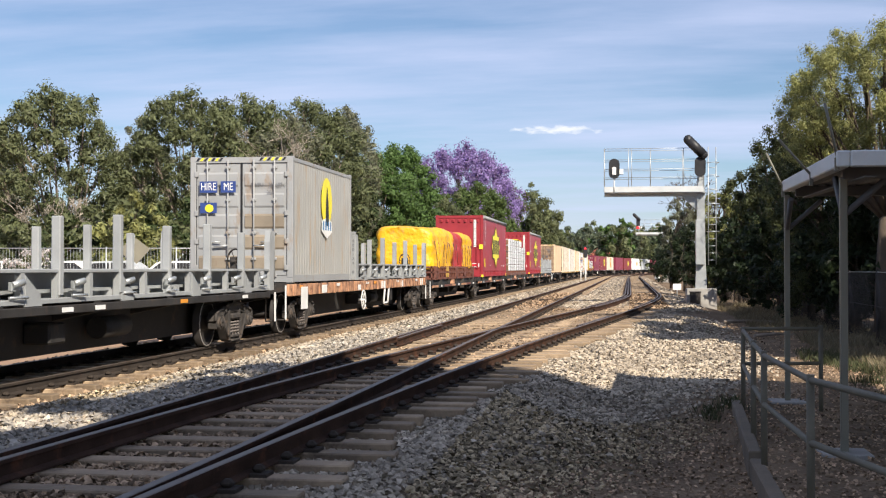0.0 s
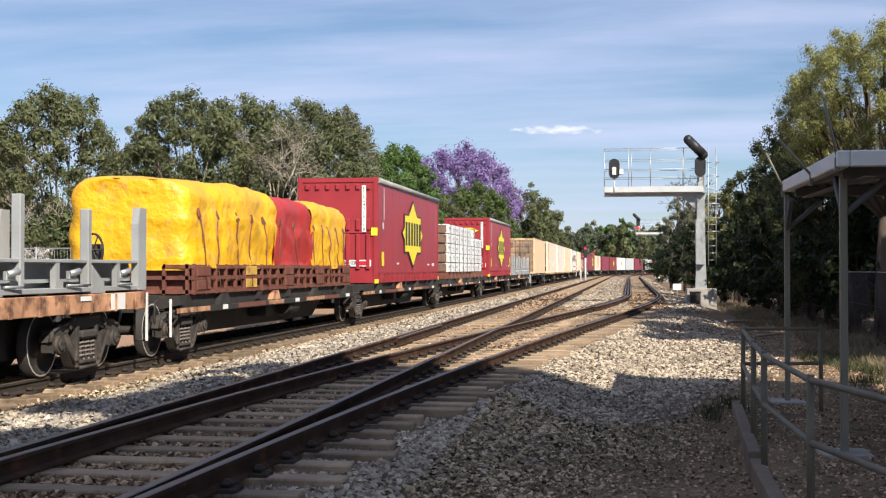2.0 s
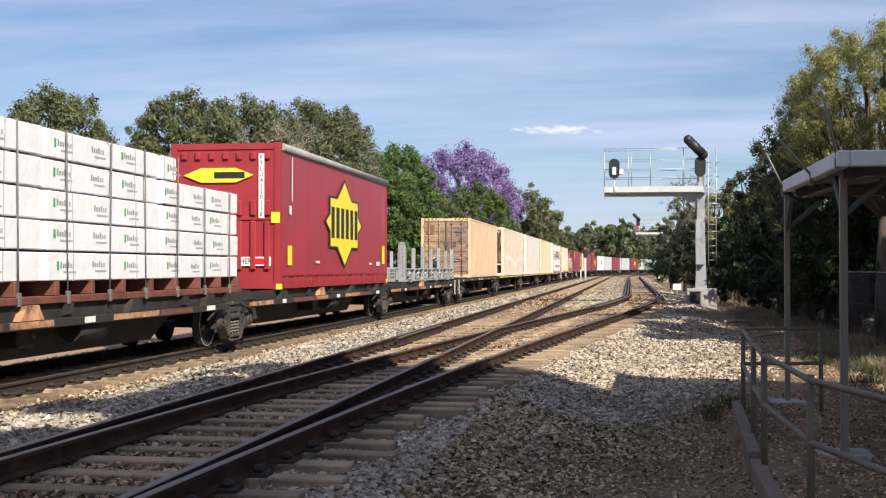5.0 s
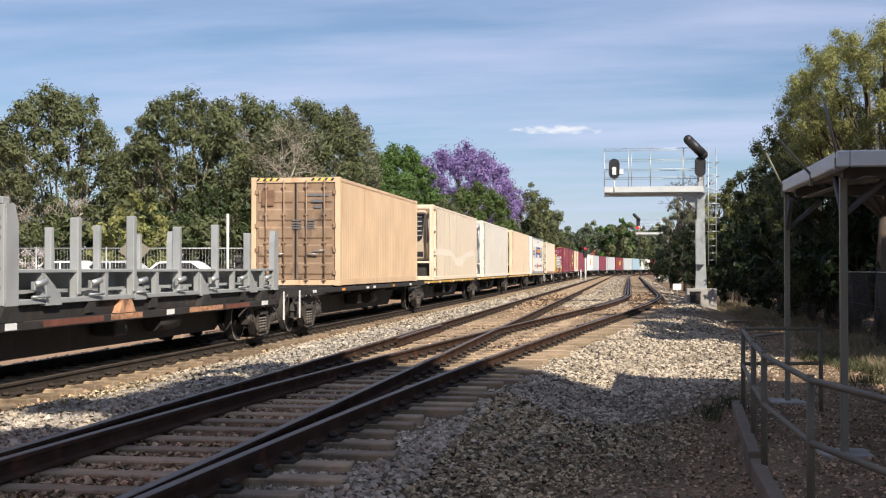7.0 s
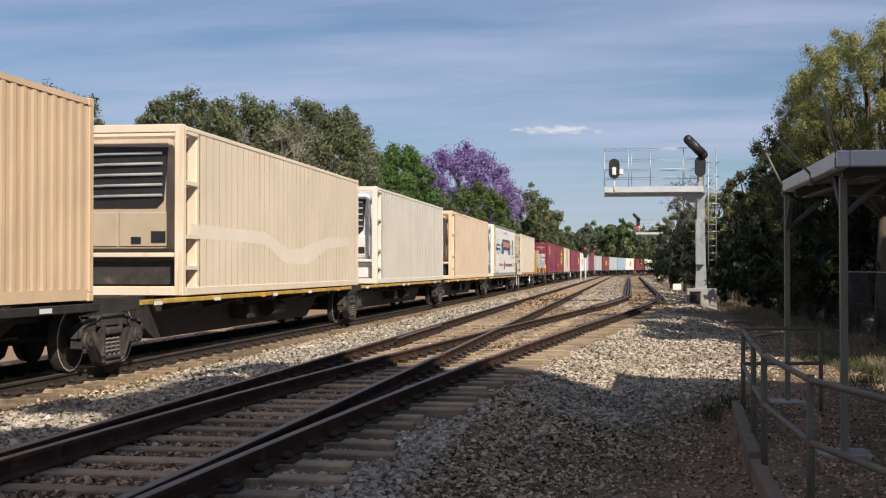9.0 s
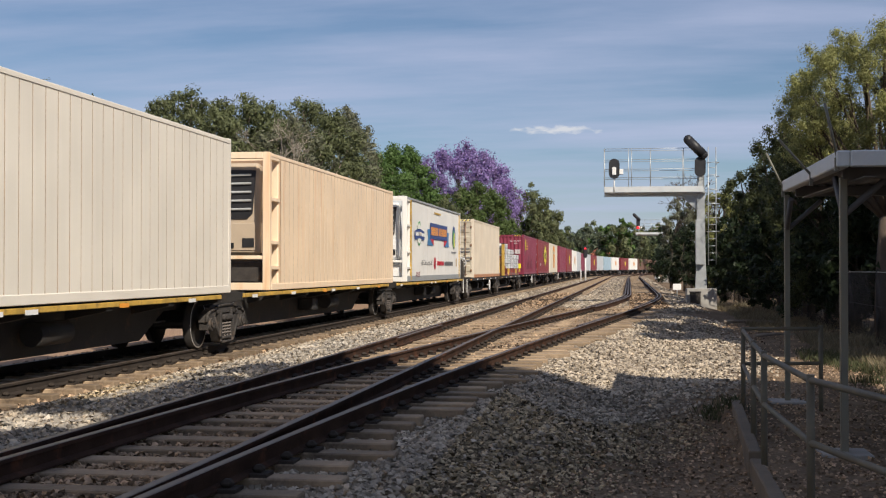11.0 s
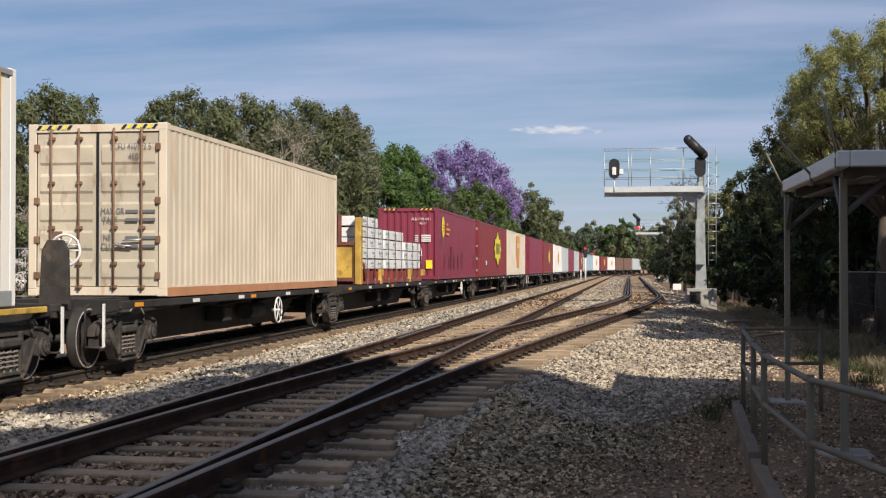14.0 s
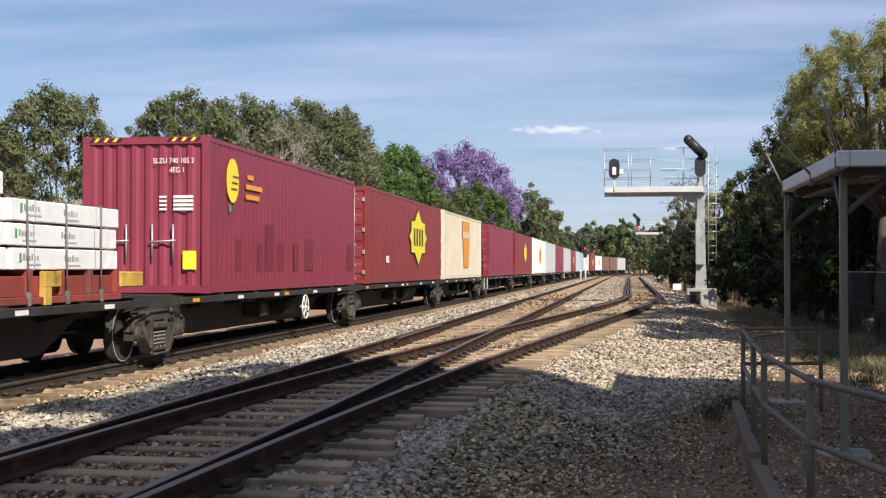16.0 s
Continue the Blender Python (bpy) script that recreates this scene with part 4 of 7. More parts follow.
def hand_wheel(parent, x, y, z, r=0.27, material=None, label="white spoked handbrake wheel"):
    bm = BM()
    pts = [(x, y + r * math.cos(k * math.tau / 20), z + r * math.sin(k * math.tau / 20)) for k in range(21)]
    tube(bm, pts, 0.02, 6)
    for k in range(6):
        a = k * math.tau / 6
        tube(bm, [(x, y, z), (x, y + r * math.cos(a), z + r * math.sin(a))], 0.012, 5)
    tube(bm, [(x - 0.15, y, z), (x + 0.03, y, z)], 0.035, 8)
    return part("handbrake_wheel", bm, material or M["white"], parent, label)


def wagon(c0, c1, bogies, deck=1.0, sill="dark", brake=None, label="black skeletal container wagon on cast bogies", coupler=(False, False), end_plate=False):
    """One platform of a container wagon: spine, side sills, cross-beams, bolsters, bogies at the given places on the train."""
    mid = (c0 + c1) / 2
    top = tagged(new("container_wagon"), label, "railway wagon", group="wagons of the goods train")
    ride(top, mid)
    y0, y1 = c0 - mid, c1 - mid
    bl = sorted(b - mid for b in bogies) or [y0, y1]
    bm = BM()
    # fish-bellied spine
    prism(bm, [(y0, deck - 0.002), (y0, deck - 0.28), (y0 + 1.7, deck - 0.3), (y0 + 2.8, 0.27), (y1 - 2.8, 0.27), (y1 - 1.7, deck - 0.3), (y1, deck - 0.28), (y1, deck - 0.002)], "x", -0.55, 0.55)
    part("spine", bm, M["underframe"], top)
    for k in range(7):
        y = y0 + 0.5 + (y1 - y0 - 1.0) * k / 6
        bm = BM()
        prism(bm, [(-1.2, deck - 0.002), (-1.2, deck - 0.16), (-0.32, deck - 0.34), (0.32, deck - 0.34), (1.2, deck - 0.16), (1.2, deck - 0.002)], "y", y - 0.12, y + 0.12)
        part("cross_beam", bm, M["underframe"], top)
    for p, q, r in (((-0.75, -1.2, 0.62), (-0.75, 0.3, 0.62), 0.2), ((0.78, 0.9, 0.6), (0.78, 1.9, 0.6), 0.17)):
        bm = BM()
        tube(bm, [p, q], r, 12)
        part("air_tank", bm, M["underframe"], top)
    bm = BM()
    tube(bm, [(0.5, y0 + 1.5, 0.55), (0.5, y1 - 1.5, 0.55)], 0.02, 6)
    part("brake_rod", bm, M["underframe"], top)
    piece("brake_valve", top, M["underframe"], (0.55, 0.95, -1.0, -0.5, 0.45, 0.75), 0.03)
    for sx in (-1, 1):
        bm = BM()
        low = 0.17 if sill == "worn" else 0.0
        if sill == "orange":
            box(bm, sx * 1.2 - 0.03, sx * 1.2 + 0.03, y0 + 0.1, y1 - 0.1, deck - 0.3, deck - 0.03, 0.01)
            for k in range(24):
                y = y0 + 0.5 + (y1 - y0 - 1) * k / 23
                box(bm, sx * 1.235 - 0.012, sx * 1.235 + 0.012, y - 0.04, y + 0.04, deck - 0.3, deck - 0.05)
            part("side_sill", bm, M["sill_orange"], top, "orange side sill flaking to rust")
        else:
            box(bm, sx * 1.2 - 0.035, sx * 1.2 + 0.035, y0 + 0.5, y1 - 0.5, deck - (0.11 if sill == "yellow" else 0.15) - low, deck - 0.03 - low, 0.01)
            if low:
                box(bm, sx * 1.1 - 0.03, sx * 1.1 + 0.03, y0 + 0.5, y1 - 0.5, deck - 0.2, deck - 0.004)
            part("side_sill", bm, M["sill_yellow"] if sill == "yellow" else M["underframe"], top)
        if sill == "worn":
            for k, (w, mm) in enumerate(((1.7, "sill_orange"), (0.3, "white"), (1.9, "rack"), (1.2, "sill_orange"), (0.35, "white"), (1.8, "sill_orange"), (1.5, "rack"), (0.45, "white"))):
                y = y0 + 1.0 + (y1 - y0 - 2.6) * k / 7
                piece("sill_patch", top, M[mm], (sx * 1.2365 - 0.002, sx * 1.2365 + 0.002, y - w / 2, y + w / 2, deck - 0.128 - low, deck - 0.042 - low), 0.0, "worn painted stretch of the sill")
                if k % 2:
                    bm = BM()
                    prism(bm, [(y - 0.32, deck - 0.03 - low), (y + 0.32, deck - 0.03 - low), (y + 0.16, deck - 0.004), (y - 0.16, deck - 0.004)], "x", sx * 1.18 - 0.06, sx * 1.18 + 0.06)
                    part("container_spigot", bm, M["sill_orange"] if k == 3 else M["underframe"], top)
        for k in range(6 if sill != "worn" else 0):
            y = y0 + 1.2 + (y1 - y0 - 2.4) * (k + 0.3 * ((k * 7) % 3)) / 6
            piece("reflector", top, M["orange" if (k + int(c0)) % 3 == 0 else "white"], (sx * 1.24 - 0.004, sx * 1.24 + 0.004, y - 0.17, y + 0.17, deck - 0.125, deck - 0.06))
    for b in bl if bogies else []:
        bogie(top, b, deck)
    for end, y, has in ((-1, y0, coupler[0]), (1, y1, coupler[1])):
        if has:
            bm = BM()
            box(bm, -0.13, 0.13, min(y, y + end * 0.5), max(y, y + end * 0.5), 0.72, 0.96, 0.03)
            part("coupler", bm, M["bogie"], top)
            bm = BM()
            tube(bm, [(0.3, y, 0.75), (0.32, y + end * 0.2, 0.42), (0.2, y + end * 0.5, 0.4)], 0.025, 6)
            part("air_hose", bm, M["strap"], top)
            bm = BM()
            tube(bm, [(0.95, y, deck - 0.05), (0.95, y + end * 0.12, deck - 0.1), (0.95, y + end * 0.12, 0.35)], 0.018, 6)
            tube(bm, [(0.95, y + end * 0.12, 0.35), (1.18, y + end * 0.12, 0.35)], 0.018, 6)
            part("step", bm, M["bogie"], top)
            bm = BM()
            box(bm, 1.18, 1.205, min(y, y + end * 0.05), max(y, y + end * 0.05), 0.35, deck - 0.05)
            part("shunter_rail", bm, M["white"], top, "white painted grab rail")
    if sill == "orange":
        for y, w, h in ((y0 + 3.4, 0.5, 0.2), (y0 + 7.5, 0.35, 0.15), (y0 + 11.0, 0.6, 0.22), (y0 + 14.2, 0.4, 0.2), (y1 - 1.2, 0.5, 0.24)):
            piece("patch", top, M["white"], (1.232, 1.242, y - w / 2, y + w / 2, deck - 0.28, deck - 0.28 + h), 0.0, "pale painted-out patch")
        ys = 38.9 - mid
        for a, b in (((ys - 0.3, deck - 0.3), (ys - 0.5, 0.42)), ((ys + 0.35, deck - 0.3), (ys + 0.15, 0.42)), ((ys - 0.5, 0.42), (ys + 0.15, 0.42))):
            bm = BM()
            tube(bm, [(1.2, *a), (1.2, *b)], 0.03, 6)
            part("stirrup_bar", bm, M["white"], top, "white stirrup step bar")
        piece("brake_box", top, M["underframe"], (0.8, 1.15, ys + 0.4, ys + 1.2, 0.45, deck - 0.3), 0.02)
        piece("number_plate", top, M["white"], (1.243, 1.25, 28.3 - mid, 28.9 - mid, deck - 0.62, deck - 0.1), 0.0, "white plate")
    if end_plate:
        piece("end_platform", top, M["bogie"], (-1.1, 1.1, y1 - 0.2, y1 + 0.5, deck - 0.12, deck - 0.02), 0.01)
        bm = BM()
        prism(bm, [(0.76, deck - 0.02), (1.2, deck - 0.02), (1.18, deck + 0.72), (1.1, deck + 0.86), (0.88, deck + 0.86), (0.8, deck + 0.72)], "y", y1 + 0.2, y1 + 0.26)
        part("handbrake_stand", bm, M["bogie"], top, "dark upright handbrake stand")
        wheel = hand_wheel(top, 0.0, 0.0, 0.0, 0.22)
        wheel.matrix_basis = pose(1.05, y1 + 0.4, deck + 0.72, 0, 0, 90)
    if brake is not None:
        hand_wheel(top, 1.27, brake - mid, 0.6)
    return top


def lettering(body, size, material, parent, m, name="lettering", stretch=1.0, align="CENTER", depth=0.001):
    cu = bpy.data.curves.new("lettering", "FONT")
    cu.body, cu.size, cu.align_x, cu.align_y, cu.extrude = body, size, align, "CENTER", depth
    tmp = bpy.data.objects.new("tmp", cu)
    scene.collection.objects.link(tmp)
    me = bpy.data.meshes.new_from_object(tmp)
    bpy.data.objects.remove(tmp)
    me.materials.clear(); me.materials.append(material)
    ob = new(name, me)
    ob.parent, ob.matrix_basis = parent, m @ Matrix.Diagonal((stretch, 1, 1, 1))
    return ob


SIDE = lambda w, y, z, out=0.012: pose(w / 2 + out, y, z, 90, 0, 90)       # text plane on the right-hand side
END = lambda y, x, z, out=0.012: pose(x, y - out, z, 90, 0, 0)             # text plane on the near end


def plate(name, parent, m, outline, material, label="", thick=0.004):
    bm = BM()
    prism(bm, outline, "z", 0, thick)
    ob = part(name, bm, material, parent, label)
    ob.matrix_basis = m
    return ob


def rect(w, h):
    return [(-w / 2, -h / 2), (w / 2, -h / 2), (w / 2, h / 2), (-w / 2, h / 2)]


def corrugated(length, height, pitch, depth, flat=0.3):
    """A trapezoid-corrugated sheet standing in x = 0 outwards, along y."""
    n = max(1, round(length / pitch))
    p = length / n
    prof = []
    for i in range(n):
        y = i * p
        prof += [(0, y), (0, y + p * flat), (-depth, y + p * 0.5), (-depth, y + p * (0.5 + flat))]
    prof.append((0, length))
    bm = BM()
    a = [bm.verts.new((x, y, 0)) for x, y in prof]
    b = [bm.verts.new((x, y, height)) for x, y in prof]
    for i in range(len(prof) - 1):
        bm.faces.new((a[i], a[i + 1], b[i + 1], b[i]))
    return bm


def grooved(length, height, pitch, width, depth):
    """A flat sheet standing in x = 0 outwards, along y, with narrow upright grooves."""
    n = max(1, round(length / pitch))
    p = length / n
    prof = []
    for i in range(n):
        prof += [(0, i * p), (0, (i + 1) * p - width), (-depth, (i + 1) * p - width * 0.6), (-depth, (i + 1) * p - width * 0.4)]
    prof.append((0, length))
    bm = BM()
    a, b = [[bm.verts.new((x, y, z)) for x, y in prof] for z in (0, height)]
    for i in range(len(prof) - 1):
        bm.faces.new((a[i], a[i + 1], b[i + 1], b[i])).material_index = 1 if i % 4 else 0
    return bm


def shell(top, L, H, W, side, frame_m, ridged=True, pitch=0.28, depth=0.014, roof=None):
    """Posts, rails, castings, roof and sides common to all boxes; y from -L/2 to L/2, z from 0 to H."""
    y0, y1, w = -L / 2, L / 2, W / 2
    bm = BM()
    for sx in (-1, 1):
        for y in (y0, y1 - 0.14):
            box(bm, sx * w - (0.14 if sx > 0 else 0), sx * w + (0 if sx > 0 else 0.14), y, y + 0.14, 0.12, H - 0.1, 0.01)
        box(bm, sx * w - (0.07 if sx > 0 else -0.01), sx * w - (0.01 if sx > 0 else -0.07), y0 + 0.14, y1 - 0.14, 0.02, 0.18)
        box(bm, sx * w - (0.07 if sx > 0 else -0.005), sx * w - (0.005 if sx > 0 else -0.07), y0 + 0.14, y1 - 0.14, H - 0.1, H - 0.02)
    for y in (y0, y1 - 0.1):
        box(bm, -w + 0.14, w - 0.14, y, y + 0.1, 0.02, 0.16)
        box(bm, -w + 0.14, w - 0.14, y, y + 0.1, H - 0.14, H - 0.01)
    part("frame", bm, frame_m, top)
    for sx in (-1, 1):
        for y in (y0 - 0.003, y1 - 0.175):
            for z in (0, H - 0.118):
                piece("corner_casting", top, frame_m, (min(sx * (w + 0.004), sx * (w - 0.165)), max(sx * (w + 0.004), sx * (w - 0.165)), y, y + 0.178, z, z + 0.12), 0.012)
    for sx in (-1, 1):
        if ridged:
            bm = corrugated(L - 0.28, H - 0.28, pitch, depth)
        else:
            bm = corrugated(L - 0.28, H - 0.28, pitch, 0.003, 0.46)
        ob = part("side_panel", bm, side, top)
        ob.matrix_basis = pose(w - 0.012, y0 + 0.14, 0.18) if sx > 0 else pose(-w + 0.012, y1 - 0.14, 0.18, 0, 0, 180)
    bm = BM()
    box(bm, -w + 0.06, w - 0.06, y0 + 0.1, y1 - 0.1, H - 0.07, H - 0.03)
    part("roof", bm, roof or frame_m, top)
    bm = BM()
    box(bm, -w + 0.07, w - 0.07, y0 + 0.1, y1 - 0.1, 0.06, 0.12)
    part("floor_pan", bm, M["underframe"], top)


def door_end(top, L, H, W, material, rod=None, ribs=5):
    """Two leaves with pressed ribs, lock rods, cams and handles, in the near end."""
    y, w = -L / 2, W / 2
    rod = rod or material
    for sx in (-1, 1):
        bm = BM()
        x0, x1 = (0.012, w - 0.14) if sx > 0 else (-w + 0.14, -0.012)
        box(bm, x0, x1, y + 0.03, y + 0.07, 0.17, H - 0.15, 0.004)
        step = (H - 0.5) / ribs
        leaf = part("door", bm, material, top)
        for k in range(ribs):
            z = 0.28 + k * step
            bm = BM()
            prism(bm, [(y + 0.032, z), (y + 0.006, z + 0.05), (y + 0.006, z + step * 0.62), (y + 0.032, z + step * 0.62 + 0.05)], "x", x0 + 0.07, x1 - 0.07)
            part("door_rib", bm, material, leaf)
        for gx in (x0, x1):
            piece("gasket", leaf, M["black"], (gx - 0.014, gx + 0.014, y + 0.024, y + 0.05, 0.17, H - 0.15))
        for rx in (0.2, 0.72):
            bm = BM()
            x = sx * (0.12 + rx * (w - 0.28))
            tube(bm, [(x, y - 0.035, 0.1), (x, y - 0.035, H - 0.08)], 0.019, 7)
            for z in (0.16, 0.55, 1.15, 1.9, H - 0.25):
                box(bm, x - 0.05, x + 0.05, y - 0.05, y + 0.03, z - 0.03, z + 0.03, 0.008)
            part("lock_rod", bm, rod, leaf)
            bm = BM()
            hx = x + sx * 0.0
            tube(bm, [(hx, y - 0.05, 0.86 + 0.09 * (rx > 0.5)), (hx + 0.32 * (1 if rx < 0.5 else -1) * sx, y - 0.05, 0.84 + 0.09 * (rx > 0.5))], 0.016, 6)
            part("door_handle", bm, M["galv"], leaf)
        bm = BM()
        for z in (0.35, 0.95, 1.6, H - 0.4):
            box(bm, sx * (w - 0.15) - 0.045, sx * (w - 0.15) + 0.045, y - 0.02, y + 0.03, z - 0.06, z + 0.06, 0.008)
        part("hinge", bm, rod, leaf)


def plain_end(top, L, H, W, material, near=True, pitch=0.28):
    bm = corrugated(W - 0.28, H - 0.3, pitch, 0.04)
    ob = part("end_panel", bm, material, top)
    ob.matrix_basis = pose(W / 2 - 0.14, L / 2 - 0.03, 0.16, 0, 0, 90) if not near else pose(-W / 2 + 0.14, -L / 2 + 0.03, 0.16, 0, 0, -90)


def container(c0, c1, deck, H, side, frame_m, label, end=None, doors=True, W=2.44, ridged=True, pitch=0.28, rod=None, name="shipping_container", roof=None):
    L = c1 - c0
    top = tagged(new(name), label, "shipping container", group="containers on the goods train")
    ride(top, (c0 + c1) / 2)
    moving[-1][2] = deck
    shell(top, L, H, W, M[side], M[frame_m], ridged, pitch, roof=M[roof] if roof else None)
    if doors:
        door_end(top, L, H, W, M[end or frame_m], M[rod] if rod else None)
    else:
        plain_end(top, L, H, W, M[end or frame_m])
    plain_end(top, L, H, W, M[end or frame_m], near=False)
    return top


DECK = 1.035


# ---- loads ----
def stake_rack(c0, c1, deck, label="grey steel stake rack standing empty on its wagon"):
    """A long flat rack: trussed side beams, tall stakes on both sides, end boards."""
    L = c1 - c0
    top = tagged(new("stake_rack"), label, "flat rack", group="stake racks on the goods train")
    ride(top, (c0 + c1) / 2)
    moving[-1][2] = deck
    y0, y1 = -L / 2, L / 2
    for sx in (-1, 1):
        bm = BM()
        x = sx * 1.16
        xa, xb = sorted((x + sx * 0.05, x - sx * 0.27))
        box(bm, xa, xb, y0, y1, 0.0, 0.07, 0.008)
        box(bm, xa, xb, y0, y1, 0.41, 0.46, 0.008)
        n = 12
        for k in range(n + 1):
            y = y0 + 0.06 + (L - 0.12) * k / n
            box(bm, x - 0.045, x + 0.045, y - 0.05, y + 0.05, 0.07, 0.41)
            if k < n and k % 3 == 1:
                prism(bm, [(y + 0.05, -0.02), (y + 0.5, -0.02), (y + 0.45, 0.13), (y + 0.05, 0.38)], "x", x - 0.05, x + 0.06)
        part("side_beam", bm, M["stake_grey"], top)
        bm = BM()
        box(bm, x - sx * 0.26 - 0.01, x - sx * 0.26 + 0.01, y0, y1, 0.07, 0.41)
        part("side_web", bm, M["stake_grey"], top)
        n = 6
        for k in range(n + 1):
            y = y0 + 0.12 + (L - 0.24) * k / n
            bm = BM()
            tall = 1.28 if k % 2 == 0 else 1.18
            if k in (0, n):
                yy = (y - 0.1, y + 0.22) if k == 0 else (y - 0.22, y + 0.1)
                prism(bm, [(yy[0], 0.0), (yy[1], 0.0), (yy[1], tall - (0.25 if k == 0 else 0)), (yy[1] - 0.1, tall), (yy[0] + 0.06, tall), (yy[0], tall - (0 if k == 0 else 0.25))], "x", x - 0.06, x + 0.06)
            else:
                box(bm, x - 0.065, x + 0.065, y - 0.06, y + 0.06, 0.1, tall, 0.012)
            part("stake", bm, M["stake_grey"], top)
        for k in range(7):
            y = y0 + 0.9 + (L - 1.8) * k / 6
            bm = BM()
            tube(bm, [(x + sx * 0.06, y - 0.2, 0.1), (x + sx * 0.1, y + 0.2, 0.1)], 0.02, 6)
            tube(bm, [(x + sx * 0.05, y - 0.12, 0.26), (x + sx * 0.12, y + 0.06, 0.3)], 0.045, 7)
            box(bm, x + sx * 0.03 - 0.03, x + sx * 0.03 + 0.03, y - 0.13, y + 0.1, 0.18, 0.3, 0.01)
            part("winch", bm, M["galv"], top)
    piece("end_wall", top, M["stake_grey"], (-1.0, 1.0, y0 + 0.0, y0 + 0.06, 0.0, 0.5), 0.01)
    lettering("REAR", 0.17, M["grey_mark"], top, END(y0, 0.02, 0.26), stretch=1.1)
    for k in range(3):
        plate("weight_bar", top, END(y0, 0.46, 0.38 - 0.13 * k), rect(0.26, 0.045), M["grey_mark"])
        plate("weight_bar", top, END(y0, 0.79, 0.4 - 0.12 * k), rect(0.16, 0.07), M["grey_mark"])
    for sx in (-1, 1):
        piece("corner_post", top, M["stake_grey"], (sx * 1.1 - 0.11, sx * 1.1 + 0.11, y0 - 0.02, y0 + 0.22, 0.0, 1.26), 0.012)
        piece("post_casting", top, M["stake_grey"], (sx * 1.1 - 0.09, sx * 1.1 + 0.09, y0 - 0.02, y0 + 0.16, 1.26, 1.36), 0.012)
    for k, ch in enumerate("IFRU"):
        lettering(ch, 0.11, M["grey_mark"], top, END(y0 - 0.02, 1.05, 1.08 - k * 0.14))
    for k, ch in enumerate("400134 0"):
        if ch != " ":
            lettering(ch, 0.11, M["grey_mark"], top, END(y0 - 0.02, 1.15, 1.1 - k * 0.125))
    wheel = hand_wheel(top, 0.0, 0.0, 0.0, 0.26, M["bogie"], "dark spoked wheel")
    wheel.matrix_basis = pose(0.45, y1 - 0.3, 0.62, 0, 0, 60)
    piece("wheel_bracket", top, M["bogie"], (0.32, 0.58, y1 - 0.3, y1 - 0.2, 0.18, 0.72), 0.02)
    bm = BM()
    for k in range(10):
        y = y0 + 0.1 + (L - 0.2) * k / 9
        box(bm, -1.1, 1.1, y - 0.07, y + 0.07, 0.0, 0.16)
    box(bm, -1.05, 1.05, y0 + 0.02, y1 - 0.02, 0.14, 0.19)
    part("floor_grid", bm, M["stake_grey"], top)
    return top


